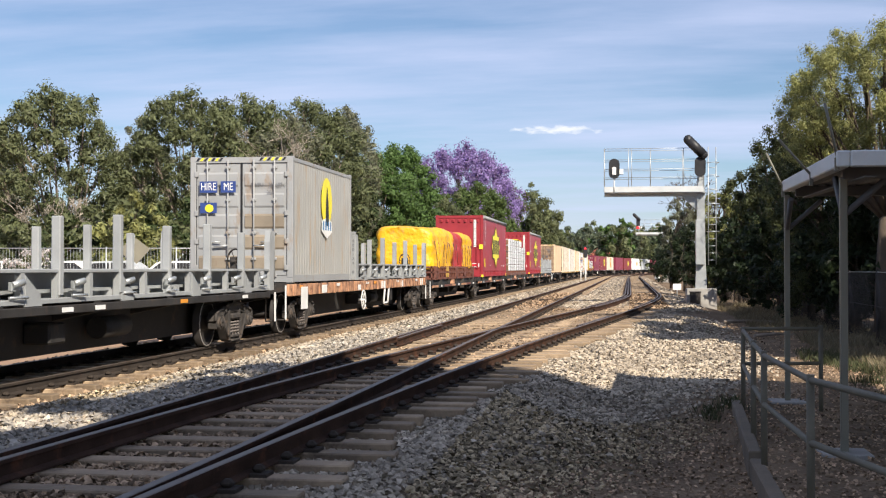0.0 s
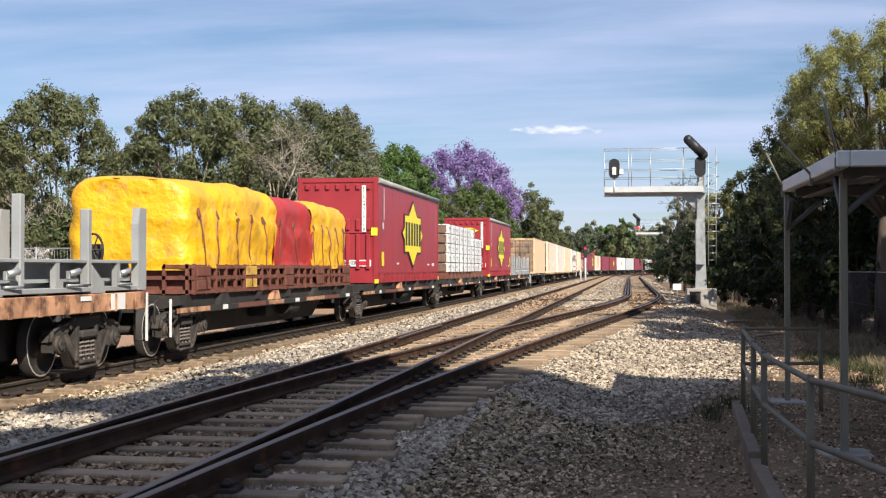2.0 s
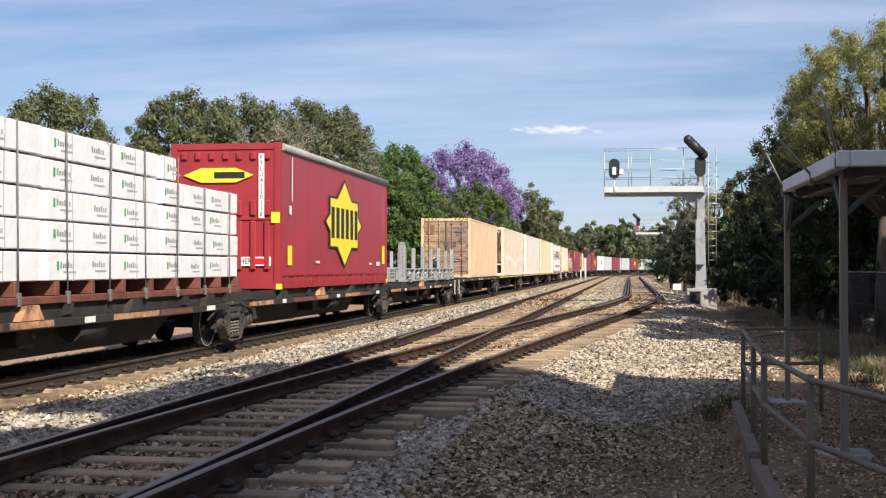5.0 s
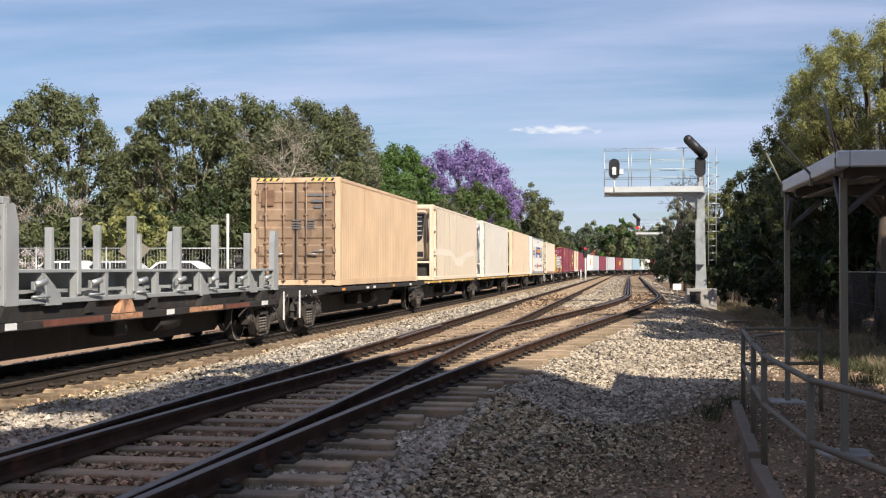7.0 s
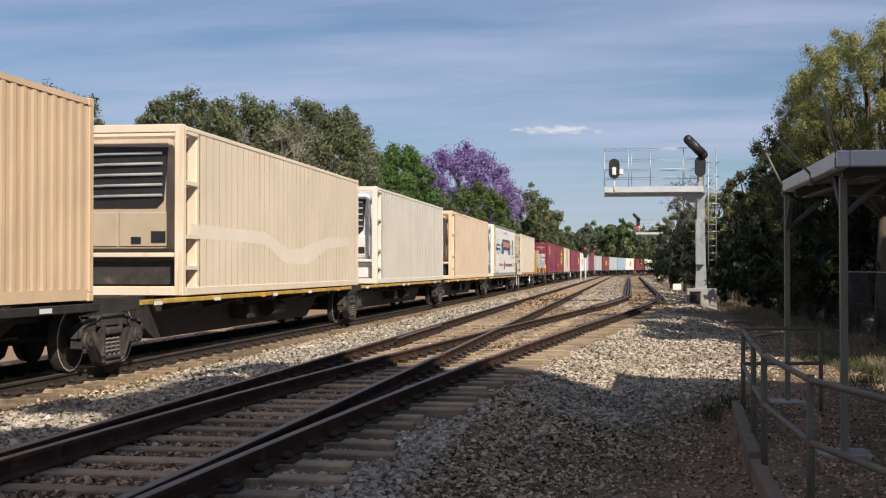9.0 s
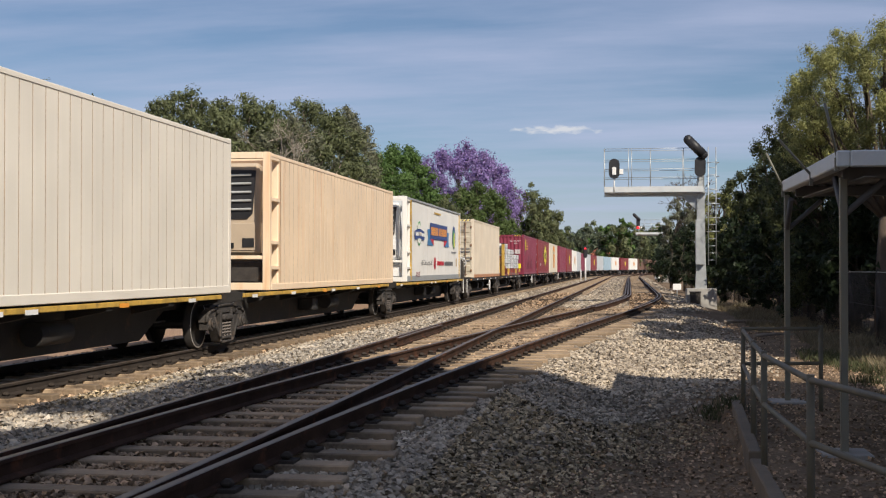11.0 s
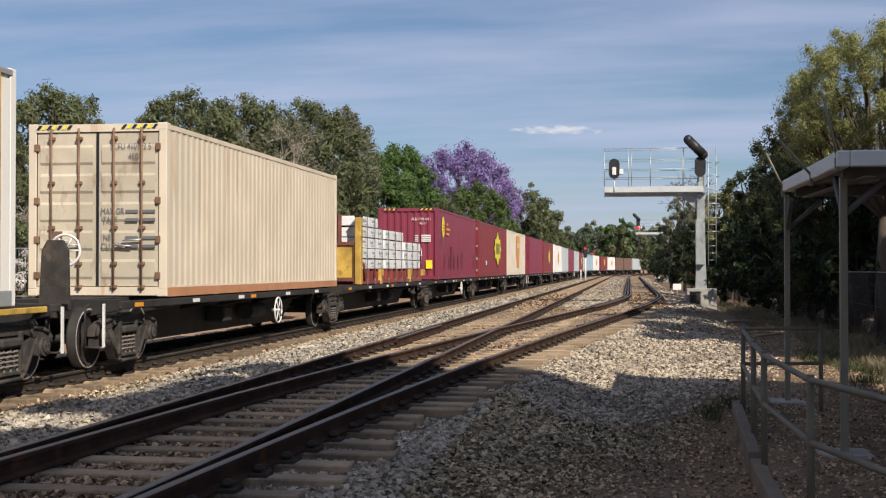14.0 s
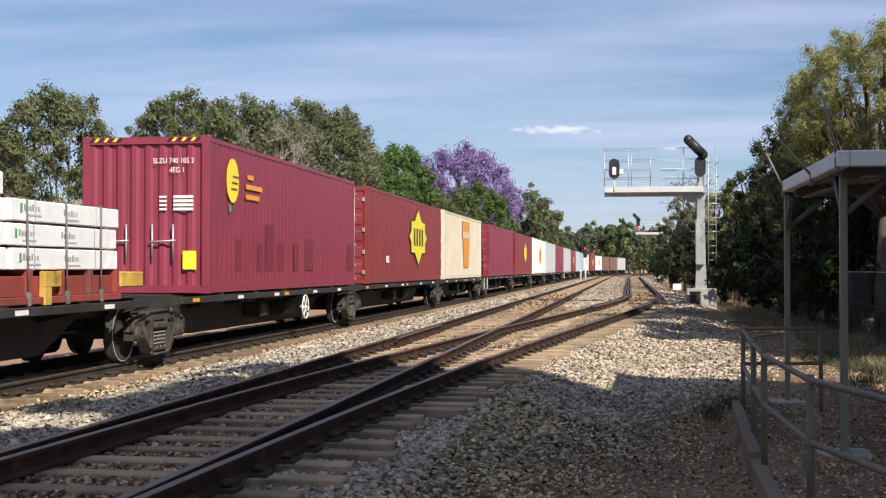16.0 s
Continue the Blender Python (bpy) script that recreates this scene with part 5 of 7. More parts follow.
def tarp_load(c0, c1, deck):
    L = c1 - c0
    top = tagged(new("tarpaulin_load"), "bulging load under yellow and red roped tarpaulins", "covered load")
    ride(top, (c0 + c1) / 2)
    moving[-1][2] = deck
    y0 = -L / 2
    bm = BM()
    for sx in (-1, 1):
        for z in (0.05, 0.3, 0.5):
            box(bm, sx * 1.18 - 0.035, sx * 1.18 + 0.035, y0, y0 + L, z - 0.035, z + 0.035)
        for k in range(22):
            y = y0 + 0.05 + (L - 0.1) * k / 21
            box(bm, sx * 1.19 - 0.03, sx * 1.19 + 0.03, y - 0.03, y + 0.03, 0.0, 0.55)
    for y in (y0, y0 + L - 0.07):
        for z in (0.05, 0.3, 0.5):
            box(bm, -1.15, 1.15, y, y + 0.07, z - 0.035, z + 0.035)
        for k in range(6):
            box(bm, -1.1 + k * 0.43, -1.04 + k * 0.43, y, y + 0.07, 0, 0.55)
    box(bm, -1.14, 1.14, y0 + 0.1, y0 + L - 0.1, 0.0, 0.12)
    part("rack", bm, M["rack"], top, "rust-brown steel rack")
    piece("rack_floor", top, M["rack"], (-1.06, 1.06, y0 + 0.12, y0 + L - 0.12, 0.12, 0.52), 0.0, "stacked dark rack panels")

    def swell(x, y, z, ya, z1, seed):
        """How far the sheet stands out of its plain section at a point, as a factor."""
        w = noise.noise((y * 0.55 + seed, z * 0.6, x * 0.5)) * 0.09 + (0.4 - abs(noise.noise((y * 1.5 + seed, z * 1.4 + y * 0.6, x * 1.2)))) * 0.1 - 0.05 + (0.4 - abs(noise.noise((y * 2.6 - z * 2.0 + seed, z * 3.3, x * 1.9)))) * 0.045
        crease = -0.045 * math.exp(-((z - (z1 - 0.62)) / 0.05) ** 2)
        fold = (0.25 - abs(noise.noise((y * 1.1 + z * 1.6 + seed, z * 0.5 - y * 0.3, x * 0.8)))) * 0.09
        return 1 + (w + crease + fold) * 0.85, w + fold * 0.5

    def cover(ya, yb, z1, material, seed, low=0.46, close=(True, True)):
        """A draped sheet: an arched tunnel of a grid, wrinkled, closed at its ends."""
        bm = BM()
        ny, na = max(8, int((yb - ya) / 0.14)), 44
        grid = []
        for i in range(ny + 1):
            y = ya + (yb - ya) * i / ny
            e = min(1.0, min(i + 0.0, ny - i + 0.0) / 4.0)
            row = []
            for j in range(na + 1):
                t = j / na
                # round the section: side, shoulder, top, shoulder, side
                if t < 0.3:
                    x, z = 1.2, low + (z1 - 0.62 - low) * t / 0.3
                elif t > 0.7:
                    x, z = -1.2, low + (z1 - 0.62 - low) * (1 - t) / 0.3
                else:
                    a = (t - 0.3) / 0.4 * math.pi
                    x = 1.2 * math.copysign(abs(math.cos(a)) ** 0.42, math.cos(a))
                    z = z1 - 0.62 + 0.62 * abs(math.sin(a)) ** 0.55
                p = Vector((x, y, z))
                k, w = swell(x, y, z, ya, z1, seed)
                shrink = 0.93 + 0.07 * e if (close[0] and i < ny / 2) or (close[1] and i > ny / 2) else 1.0
                low_edge = 0.05 * noise.noise((y * 2, seed, 1.0)) if j in (0, na) else 0
                row.append(bm.verts.new((p.x * k * shrink, p.y, max(low - 0.1, z + w * 0.9 * (z > low + 0.1)) * (0.96 + 0.04 * e) + low_edge)))
            grid.append(row)
        for a, b in zip(grid, grid[1:]):
            for j in range(na):
                bm.faces.new((a[j], a[j + 1], b[j + 1], b[j])).smooth = True
        for row, on in ((grid[0], close[0]), (grid[-1], close[1])):
            if on:
                # end flap: strips between the two sides, wrinkled
                half = na // 2
                prev = None
                for j in range(half + 1):
                    p, q = row[j], row[na - j]
                    line = [p] + [bm.verts.new(p.co.lerp(q.co, f) + Vector((0, (-1 if row is grid[0] else 1) * (0.05 + 0.06 * noise.noise((p.co.z * 2.5, f * 4, seed))), 0))) for f in (0.1, 0.2, 0.3, 0.4, 0.5, 0.6, 0.7, 0.8, 0.9)] + [q] if p is not q else [p] * 11
                    if prev:
                        for u in range(10):
                            vs = []
                            for v in (prev[u], prev[u + 1], line[u + 1], line[u]):
                                if v not in vs:
                                    vs.append(v)
                            if len(vs) > 2:
                                bm.faces.new(vs).smooth = True
                    prev = line
        bmesh.ops.recalc_face_normals(bm, faces=bm.faces[:])
        return part("tarpaulin", bm, material, top)
    cover(y0 + 0.05, y0 + 5.2, 2.16, M["tarp_yellow"], 1.0, close=(True, False))
    cover(y0 + 5.05, y0 + 8.5, 2.14, M["tarp_red"], 7.0, close=(False, False))
    cover(y0 + 8.35, y0 + L - 0.1, 2.18, M["tarp_yellow"], 9.0, close=(False, True))
    for i, y in enumerate((0.5, 1.45, 2.4, 3.35, 4.4, 5.6, 7.0, 8.6, 9.4, 10.2, 11.1, 11.9)):
        ya, z1, seed = (y0 + 0.05, 2.16, 1.0) if y < 5.1 else (y0 + 5.05, 2.14, 7.0) if y < 8.4 else (y0 + 8.35, 2.18, 9.0)
        skin = lambda yy, z: 1.2 * swell(1.2, yy, z, ya, z1, seed)[0] + 0.014
        lean = (0.12, -0.05, 0.28, 0.04)[i % 4]
        bm = BM()
        tube(bm, [(1.24, y0 + y + lean, 0.1)] + [(skin(y0 + y + lean * f, z), y0 + y + lean * f, z) for f, z in ((0.75, 0.5), (0.5, 0.8), (0.25, 1.1), (0.0, 1.4))], 0.014, 5)
        part("rope", bm, M["rack"], top)
        bm = BM()
        out = [(skin(y0 + y + dy, 1.46 + dz) + 0.004, y0 + y + dy, 1.46 + dz) for dy, dz in ((-0.08, -0.06), (0.08, -0.06), (0.015, 0.1), (-0.015, 0.1))]
        vs = [bm.verts.new(q) for q in out] + [bm.verts.new((q[0] - 0.03, q[1], q[2])) for q in out]
        for f in ((0, 1, 2, 3), (7, 6, 5, 4), (0, 4, 5, 1), (1, 5, 6, 2), (2, 6, 7, 3), (3, 7, 4, 0)):
            bm.faces.new([vs[k] for k in f])
        bmesh.ops.recalc_face_normals(bm, faces=bm.faces[:])
        part("tie_patch", bm, M["rack"], top, "brown sewn tie patch")
    for k in range(5):
        y = y0 + 0.5 + k * (L - 1.0) / 4
        for z in (0.08, 0.33):
            piece("rack_pocket", top, M["sill_yellow"] if k == 1 else M["rack"], (1.19, 1.235, y - 0.35, y + 0.35, z, z + 0.18), 0.01, "worn steel pocket of the rack")
    return top


def timber_load(c0, c1, deck, layers, label, rack="sill_orange", post=False, h=0.385, base=0.3):
    """White-wrapped timber packs strapped on bolsters. layers: for each, bottom up, where its packs begin and end (0 to 1)."""
    L = c1 - c0
    top = tagged(new("timber_load"), label, "timber packs")
    ride(top, (c0 + c1) / 2)
    moving[-1][2] = deck
    y0 = -L / 2
    bm = BM()
    box(bm, -1.2, 1.2, y0, y0 + L, 0.0, 0.1, 0.01)
    part("rack", bm, M[rack], top)
    if base > 0.35:
        piece("rack_rail", top, M[rack], (1.02, 1.12, y0, y0 + L, 0.1, base - 0.08), 0.01)
    for k in range(12):
        y = y0 + 0.1 + (L - 0.2) * k / 11
        piece("bolster", top, M[rack], (-1.18, 1.18, y - 0.06, y + 0.06, 0.1, base), 0.01)
    packs = [(0.0, 0.335), (0.34, 0.665), (0.67, 1.0)]
    for i, (a, b) in enumerate(layers):
        z = base + i * (h + 0.03)
        for pa, pb in packs:
            ya, yb = y0 + L * max(a, pa), y0 + L * min(b, pb)
            if yb - ya < 0.3:
                continue
            for sx in (0, 1):
                bm = BM()
                x0, x1 = (-1.15, -0.01) if sx == 0 else (0.01, 1.15)
                j = random.uniform(-0.025, 0.025)
                box(bm, x0 + j, x1 + j, ya + 0.02 + random.uniform(0, 0.08), yb - 0.02 - random.uniform(0, 0.08), z, z + h, 0.014)
                p = part("pack", bm, M["wrap"], top)
                for q in range(2):
                    y = ya + (yb - ya) * (0.2 + 0.55 * q)
                    piece("strap", p, M["wrap_mark"], (x0 + j - 0.004, x1 + j + 0.004, y - 0.012, y + 0.012, z - 0.004, z + h + 0.004))
                for q in range(max(1, int((yb - ya) / 1.15)) if sx else 0):
                    y = ya + 0.55 + 1.15 * q + random.uniform(-0.08, 0.08)
                    xx = x1 + j + 0.002
                    zz = z + h * random.uniform(0.5, 0.6)
                    for k in range(6):
                        piece("label_bar", p, M["stake_grey" if k < 4 else "wrap_mark"], (xx, xx + 0.003, y - 0.2 + k * 0.075, y - 0.15 + k * 0.075, zz - 0.03, zz + (0.055 if k in (0, 3) else 0.03)))
                    piece("label_bar", p, M["wrap_mark"], (xx, xx + 0.003, y - 0.1, y + 0.28, zz - 0.1, zz - 0.075))
                    if q % 2 == 0:
                        piece("label_bar", p, M["green"], (xx, xx + 0.003, y - 0.3, y - 0.24, zz - 0.06, zz + 0.06))
            for q in range(3):
                y = ya + (yb - ya) * (0.15 + 0.35 * q)
                piece("bearer", top, M["timber_end"], (-1.1, 1.1, y - 0.05, y + 0.05, z + h, z + h + 0.03))
    # bare timber ends of the first packs
    for i, (a, b) in enumerate(layers):
        if a < 0.01 and not post:
            z = base + i * (h + 0.03)
            for q in range(2):
                piece("pack_end", top, M["timber_end"], (-1.1 + q * 1.13, -0.04 + q * 1.13, y0 - 0.012, y0 + 0.02, z + 0.03, z + h - 0.03), 0.0, "bare brown timber ends")
                for w in (-0.85, -0.28):
                    piece("end_strap", top, M["lash"], (w + q * 1.13, w + 0.05 + q * 1.13, y0 - 0.018, y0 - 0.012, z, z + h))
    for k in range(9):
        y = y0 + 0.7 + (L - 1.4) * k / 8
        n = sum(1 for a, b in layers if a * L + y0 <= y <= b * L + y0)
        z1 = base + n * (h + 0.03)
        m = M["rack"] if k == 4 and post else M["lash"]
        for x in (-1.175, 1.185):
            bm = BM()
            lean = random.uniform(-0.06, 0.06)
            tube(bm, [(x, y, 0.05), (x, y + lean * 0.5, z1 * 0.5), (x, y + lean, z1 - 0.01)], 0.013, 5)
            part("lashing", bm, m, top)
            piece("lashing_hook", top, M["lash"], (x - 0.02, x + 0.03, y - 0.04, y + 0.04, -0.02, 0.16), 0.008)
        piece("lashing", top, m, (-1.17, 1.17, y - 0.018, y + 0.018, z1 - 0.03, z1 - 0.02))
    if post:
        for sx in (-1, 1):
            bm = BM()
            box(bm, sx * 1.13 - 0.09, sx * 1.13 + 0.09, y0 - 0.35, y0 - 0.1, 0.0, 1.93, 0.015)
            part("corner_post", bm, M["sill_yellow"], top, "yellow folding corner post")
            piece("post_cap", top, M["black"], (sx * 1.13 - 0.1, sx * 1.13 + 0.1, y0 - 0.36, y0 - 0.09, 1.93, 1.99), 0.01)
        for k in range(3):
            piece("lower_panel", top, M["sill_yellow"], (-1.08 + k * 0.7, -0.42 + k * 0.7, y0 - 0.24, y0 - 0.2, 0.2, 1.14), 0.0, "grimy yellow end panel")
        for k in range(4):
            piece("end_stud", top, M["rack"], (-1.12 + k * 0.7, -1.04 + k * 0.7, y0 - 0.3, y0 - 0.18, 0.0, 1.2), 0.01)
        for z in (0.14, 1.17):
            piece("end_rail", top, M["rack"], (-1.14, 1.08, y0 - 0.29, y0 - 0.17, z - 0.055, z + 0.055), 0.01)
        piece("upper_panel", top, M["rack"], (-1.08, 0.62, y0 - 0.22, y0 - 0.18, 1.22, 1.98), 0.0, "rusty brown upper end panel")
        for k in range(4):
            piece("end_stud", top, M["rack"], (-1.1 + k * 0.54, -1.03 + k * 0.54, y0 - 0.27, y0 - 0.17, 1.22, 2.02), 0.01)
        bm = BM()
        tube(bm, [(0.75, y0 - 0.28, 1.2), (1.22, y0 + 0.1, 0.55), (1.22, y0 + 0.15, 0.1)], 0.035, 6)
        part("stay", bm, M["deck_red"], top, "rusty red stay")
        piece("end_bolster", top, M["sill_yellow"], (-1.2, 1.2, y0 + L, y0 + L + 0.85, 0.18, 0.42), 0.02, "yellow end bolster")
        for y in (-2.35, 2.85):
            bm = BM()
            box(bm, 1.13, 1.22, y - 0.24, y + 0.24, 0.22, 0.43, 0.01)
            box(bm, 1.13, 1.22, y - 0.24, y - 0.04, -0.02, 0.22, 0.01)
            part("fork_pocket", bm, M["sill_yellow"], top, "orange-yellow fork pocket")
    return top


def star(w, h):
    """A square badge with a pointed tip on each side; half width and half height."""
    pts = [(0, 1), (0.4, 0.56), (0.77, 0.56), (0.77, 0.2), (1, 0)]
    full = pts + [(x, -y) for x, y in pts[-2::-1]] + [(-x, -y) for x, y in pts[1:]] + [(-x, y) for x, y in pts[-2:0:-1]]
    return [(x * w, y * h) for x, y in full[::-1]]


def oval(w, h, n=20):
    return [(w * math.cos(k * math.tau / n), h * math.sin(k * math.tau / n)) for k in range(n)]


def curtain_box(c0, c1, deck, H, badge, second=False):
    """A red curtain-sided container: smooth curtain, grey roof gutter, ribbed near end, eight-pointed badge."""
    L, W = c1 - c0, 2.5
    top = tagged(new("curtain_container"), "tall red curtain-sided container with a yellow eight-pointed badge", "shipping container", group="containers on the goods train")
    ride(top, (c0 + c1) / 2)
    moving[-1][2] = deck
    shell(top, L, H, W, M["red"], M["red_frame"], ridged=False, pitch=1.2, roof=M["box_grey"])
    y0 = -L / 2
    bm = BM()
    box(bm, -W / 2 + 0.13, W / 2 - 0.13, y0 + 0.03, y0 + 0.09, 0.15, H - 0.14, 0.004)
    part("end_wall", bm, M["red_frame"], top)
    for z0, z1 in ((0.42, H * 0.5 - 0.1), (H * 0.5 + 0.0, H * 0.5 + 0.36), (H - 0.38, H - 0.2)):
        for k in range(7):
            x = -W / 2 + 0.3 + k * (W - 0.6) / 6
            piece("end_rib", top, M["red_frame"], (x - 0.07, x + 0.07, y0 - 0.03, y0 + 0.04, z0, z1), 0.028)
    piece("end_rail", top, M["red_frame"], (-W / 2 + 0.13, W / 2 - 0.13, y0 - 0.003, y0 + 0.05, H * 0.5 - 0.08, H * 0.5 - 0.03))
    plain_end(top, L, H, W, M["red_frame"], near=False)
    for sx in (-1, 1):
        bm = BM()
        tube(bm, [(sx * (W / 2 - 0.01), y0 + 0.16, H - 0.08), (sx * (W / 2 - 0.01), -y0 - 0.05, H - 0.08)], 0.085, 10)
        part("gutter", bm, M["stake_grey"], top, "grey rounded roof gutter")
        bm = BM()
        box(bm, sx * W / 2 - 0.02, sx * W / 2 + 0.015, y0 + 0.2, -y0 - 0.1, 0.3, 0.34)
        for k in range(16):
            y = y0 + 0.5 + k * (L - 1) / 15
            box(bm, sx * W / 2 - 0.015, sx * W / 2 + 0.02, y - 0.02, y + 0.02, 0.08, 0.34)
        part("curtain_hem", bm, M["red_frame"], top)
    bm = BM()
    for sx in (-1, 1):
        for y in (y0, -y0 - 0.16):
            box(bm, sx * W / 2 - 0.1, sx * W / 2 + 0.01, y - 0.006, y + 0.166, 0.0, 0.13, 0.01)
    part("lower_casting", bm, M["yellow"], top, "yellow corner castings")
    # badge: black edge, yellow star, a bar in place of its lettering
    zb = 1.62
    plate("badge_edge", top, SIDE(W, badge - 0.2, zb + 0.03), star(2.24, 1.2), M["black"], "black edge of the badge")
    plate("badge", top, SIDE(W, badge - 0.2, zb + 0.03, 0.018), star(2.06, 1.1), M["yellow"], "yellow eight-pointed badge")
    for k in range(6):
        plate("badge_bar", top, SIDE(W, badge - 1.56 + k * 0.545, zb + 0.03, 0.024), rect(0.34, 0.8), M["black"], "black bar")
    if second:
        plate("end_badge", top, END(y0, -0.15, H * 0.78), [(-0.8, 0), (-0.4, 0.16), (0.4, 0.16), (0.8, 0), (0.4, -0.16), (-0.4, -0.16)][::-1], M["yellow"], "yellow end badge")
        plate("end_badge_bar", top, END(y0, 0.1, H * 0.78, 0.018), rect(0.7, 0.14), M["black"])
        plate("notice", top, SIDE(W, L / 2 - 0.7, H * 0.27), rect(0.42, 0.55), M["yellow"], "yellow notice")
    for yy, zz, ww, hh in ((L / 2 - 1.5, 0.6, 0.5, 0.11), (L / 2 - 2.6, 0.6, 0.4, 0.06), (y0 + 3.3, 0.62, 0.4, 0.06), (y0 + 0.95, H - 0.75, 0.07, 1.0), (y0 + 0.8, H * 0.55, 0.18, 0.2)):
        plate("mark", top, SIDE(W, yy, zz), rect(ww, hh), M["white"], "small pale marking")
    for k, ch in enumerate("FTLU4320118"):
        lettering(ch, 0.12, M["white"], top, SIDE(W, L / 2 - 0.75, H - 0.5 - k * 0.115, 0.014))
    # notices
    plate("notice", top, SIDE(W, y0 + 0.75, H * 0.235), rect(0.36, 0.44), M["yellow"], "yellow notice")
    plate("notice", top, END(y0, W / 2 - 0.1, H * 0.49), rect(0.2, 0.24), M["yellow"], "yellow notice")
    plate("slogan_board", top, END(y0, 0.35, 0.62), rect(1.4, 0.2), M["white"], "white slogan board")
    lettering("ANOTHER", 0.17, M["black"], top, END(y0, 0.28, 0.62, 0.02), stretch=0.8)
    plate("slogan_bar", top, END(y0, 0.82, 0.62, 0.018), rect(0.36, 0.13), M["red_mark"], "red bar")
    plate("code_board", top, END(y0, W / 2 - 0.42, H - 0.95), rect(0.13, 1.42), M["white"], "white code strip")
    for k, ch in enumerate("FTLU4320118"):
        lettering(ch, 0.13, M["black"], top, END(y0, W / 2 - 0.42, H - 0.33 - k * 0.125, 0.02))
    return top


def reefer(c0, c1, deck, H, side, label, white_unit=True, gold=False):
    """A refrigerated box: nearly smooth ribbed sides, an open end frame with the cooling unit set in it."""
    L, W = c1 - c0, 2.5
    top = tagged(new("reefer_container"), label, "refrigerated container", group="containers on the goods train")
    ride(top, (c0 + c1) / 2)
    moving[-1][2] = deck
    y0, in_y = -L / 2, 0.75
    # the insulated body begins behind the unit's bay
    bm = BM()
    box(bm, -W / 2 + 0.03, W / 2 - 0.03, y0 + in_y, -y0 - 0.05, 0.1, H - 0.04, 0.02)
    part("body", bm, M[side], top)
    for sx in (-1, 1):
        bm = grooved(L - in_y - 0.2, H - (0.34 if gold else 0.24), 0.92 if gold else 0.36, 0.014 if gold else 0.02, 0.004 if gold else 0.014)
        ob = part("side_panel", bm, (M[side], M["reefer_grey"] if gold else M["seam"]), top)
        ob.matrix_basis = pose(W / 2 - 0.005, y0 + in_y + 0.1, 0.2 if gold else 0.14) if sx > 0 else pose(-W / 2 + 0.005, -y0 - 0.1, 0.2 if gold else 0.14, 0, 0, 180)
        bm = BM()
        box(bm, sx * W / 2 - 0.06, sx * W / 2 + 0.008, y0 + 0.14, -y0 - 0.1, 0.0, 0.2 if gold else 0.14, 0.01)
        box(bm, sx * W / 2 - 0.06, sx * W / 2 + 0.008, y0 + 0.14, -y0 - 0.1, H - 0.1, H - 0.02, 0.01)
        part("side_rail", bm, M["stake_grey"] if gold else M[side], top)
        for y in (y0, -y0 - 0.15):
            piece("corner_post", top, M[side], (sx * W / 2 - (0.16 if sx > 0 else 0), sx * W / 2 + (0 if sx > 0 else 0.16), y, y + 0.15, 0.0, H), 0.012)
        if gold:
            bm = BM()
            for y in (y0 + in_y + 0.05, -y0 - 0.55):
                box(bm, sx * W / 2 - 0.02, sx * W / 2 + 0.022, y, y + 0.13, 0.05, H - 0.1, 0.006)
            part("gold_band", bm, M["sill_yellow"], top, "mustard yellow upright band")
        for z in (0.06, 0.48, 1.02, 1.95, H - 0.12):
            piece("bay_rung", top, M[side], (min(sx * W / 2, sx * (W / 2 - 0.14)), max(sx * W / 2, sx * (W / 2 - 0.14)), y0 + 0.13, y0 + in_y + 0.02, z - 0.035, z + 0.035))
    piece("header", top, M[side], (-W / 2 + 0.16, W / 2 - 0.16, y0, y0 + 0.12, H - 0.14, H), 0.01)
    piece("end_sill", top, M[side], (-W / 2 + 0.16, W / 2 - 0.16, y0, y0 + 0.12, 0.0, 0.16), 0.01)
    um = M["white"] if white_unit else M["unit_tan"]
    um_pipe = M["white"] if white_unit else M["stake_grey"]
    uy = y0 + 0.38                      # the unit's face stands back in the bay
    # added back wall, darker than the body: the recess's shade is in its colour
    bm = BM()
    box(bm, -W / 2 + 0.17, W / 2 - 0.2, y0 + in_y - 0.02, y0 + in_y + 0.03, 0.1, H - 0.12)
    part("bay_wall", bm, M["box_grey"] if white_unit else M["beige_grime_shade"], top, "back wall of the cooling unit's bay, its shade painted in")
    for x, z0, z1, r in ((W / 2 - 0.2, 0.2, H - 0.2, 0.03), (W / 2 - 0.3, 0.5, H - 0.5, 0.02)):
        bm = BM()
        tube(bm, [(x, y0 + 0.5, z0), (x + 0.04, y0 + 0.42, (z0 + z1) / 2), (x, y0 + 0.55, z1)], r, 7)
        part("bay_pipe", bm, um_pipe, top)
    bm = BM()
    box(bm, -W / 2 + 0.2, W / 2 - 0.36, uy + 0.02, y0 + in_y, 0.75, H - 0.2, 0.07)
    u = part("cooling_unit", bm, um, top, "white moulded cooling unit" if white_unit else "ivory moulded cooling unit")
    bm = BM()
    prism(bm, [(-W / 2 + 0.42, H - 1.42), (W / 2 - 0.62, H - 1.42), (W / 2 - 0.5, H - 1.3), (W / 2 - 0.42, H - 0.36), (-W / 2 + 0.3, H - 0.32)], "y", uy, uy + 0.03)
    part("grille", bm, M["black"], u, "black louvred grille")
    for k in range(5):
        bm = BM()
        z = H - 1.24 + k * 0.185
        tube(bm, [(-W / 2 + 0.36, uy + 0.0, z), (-0.3, uy - 0.035, z + 0.025), (W / 2 - 0.52, uy - 0.02, z + 0.04)], 0.028, 6)
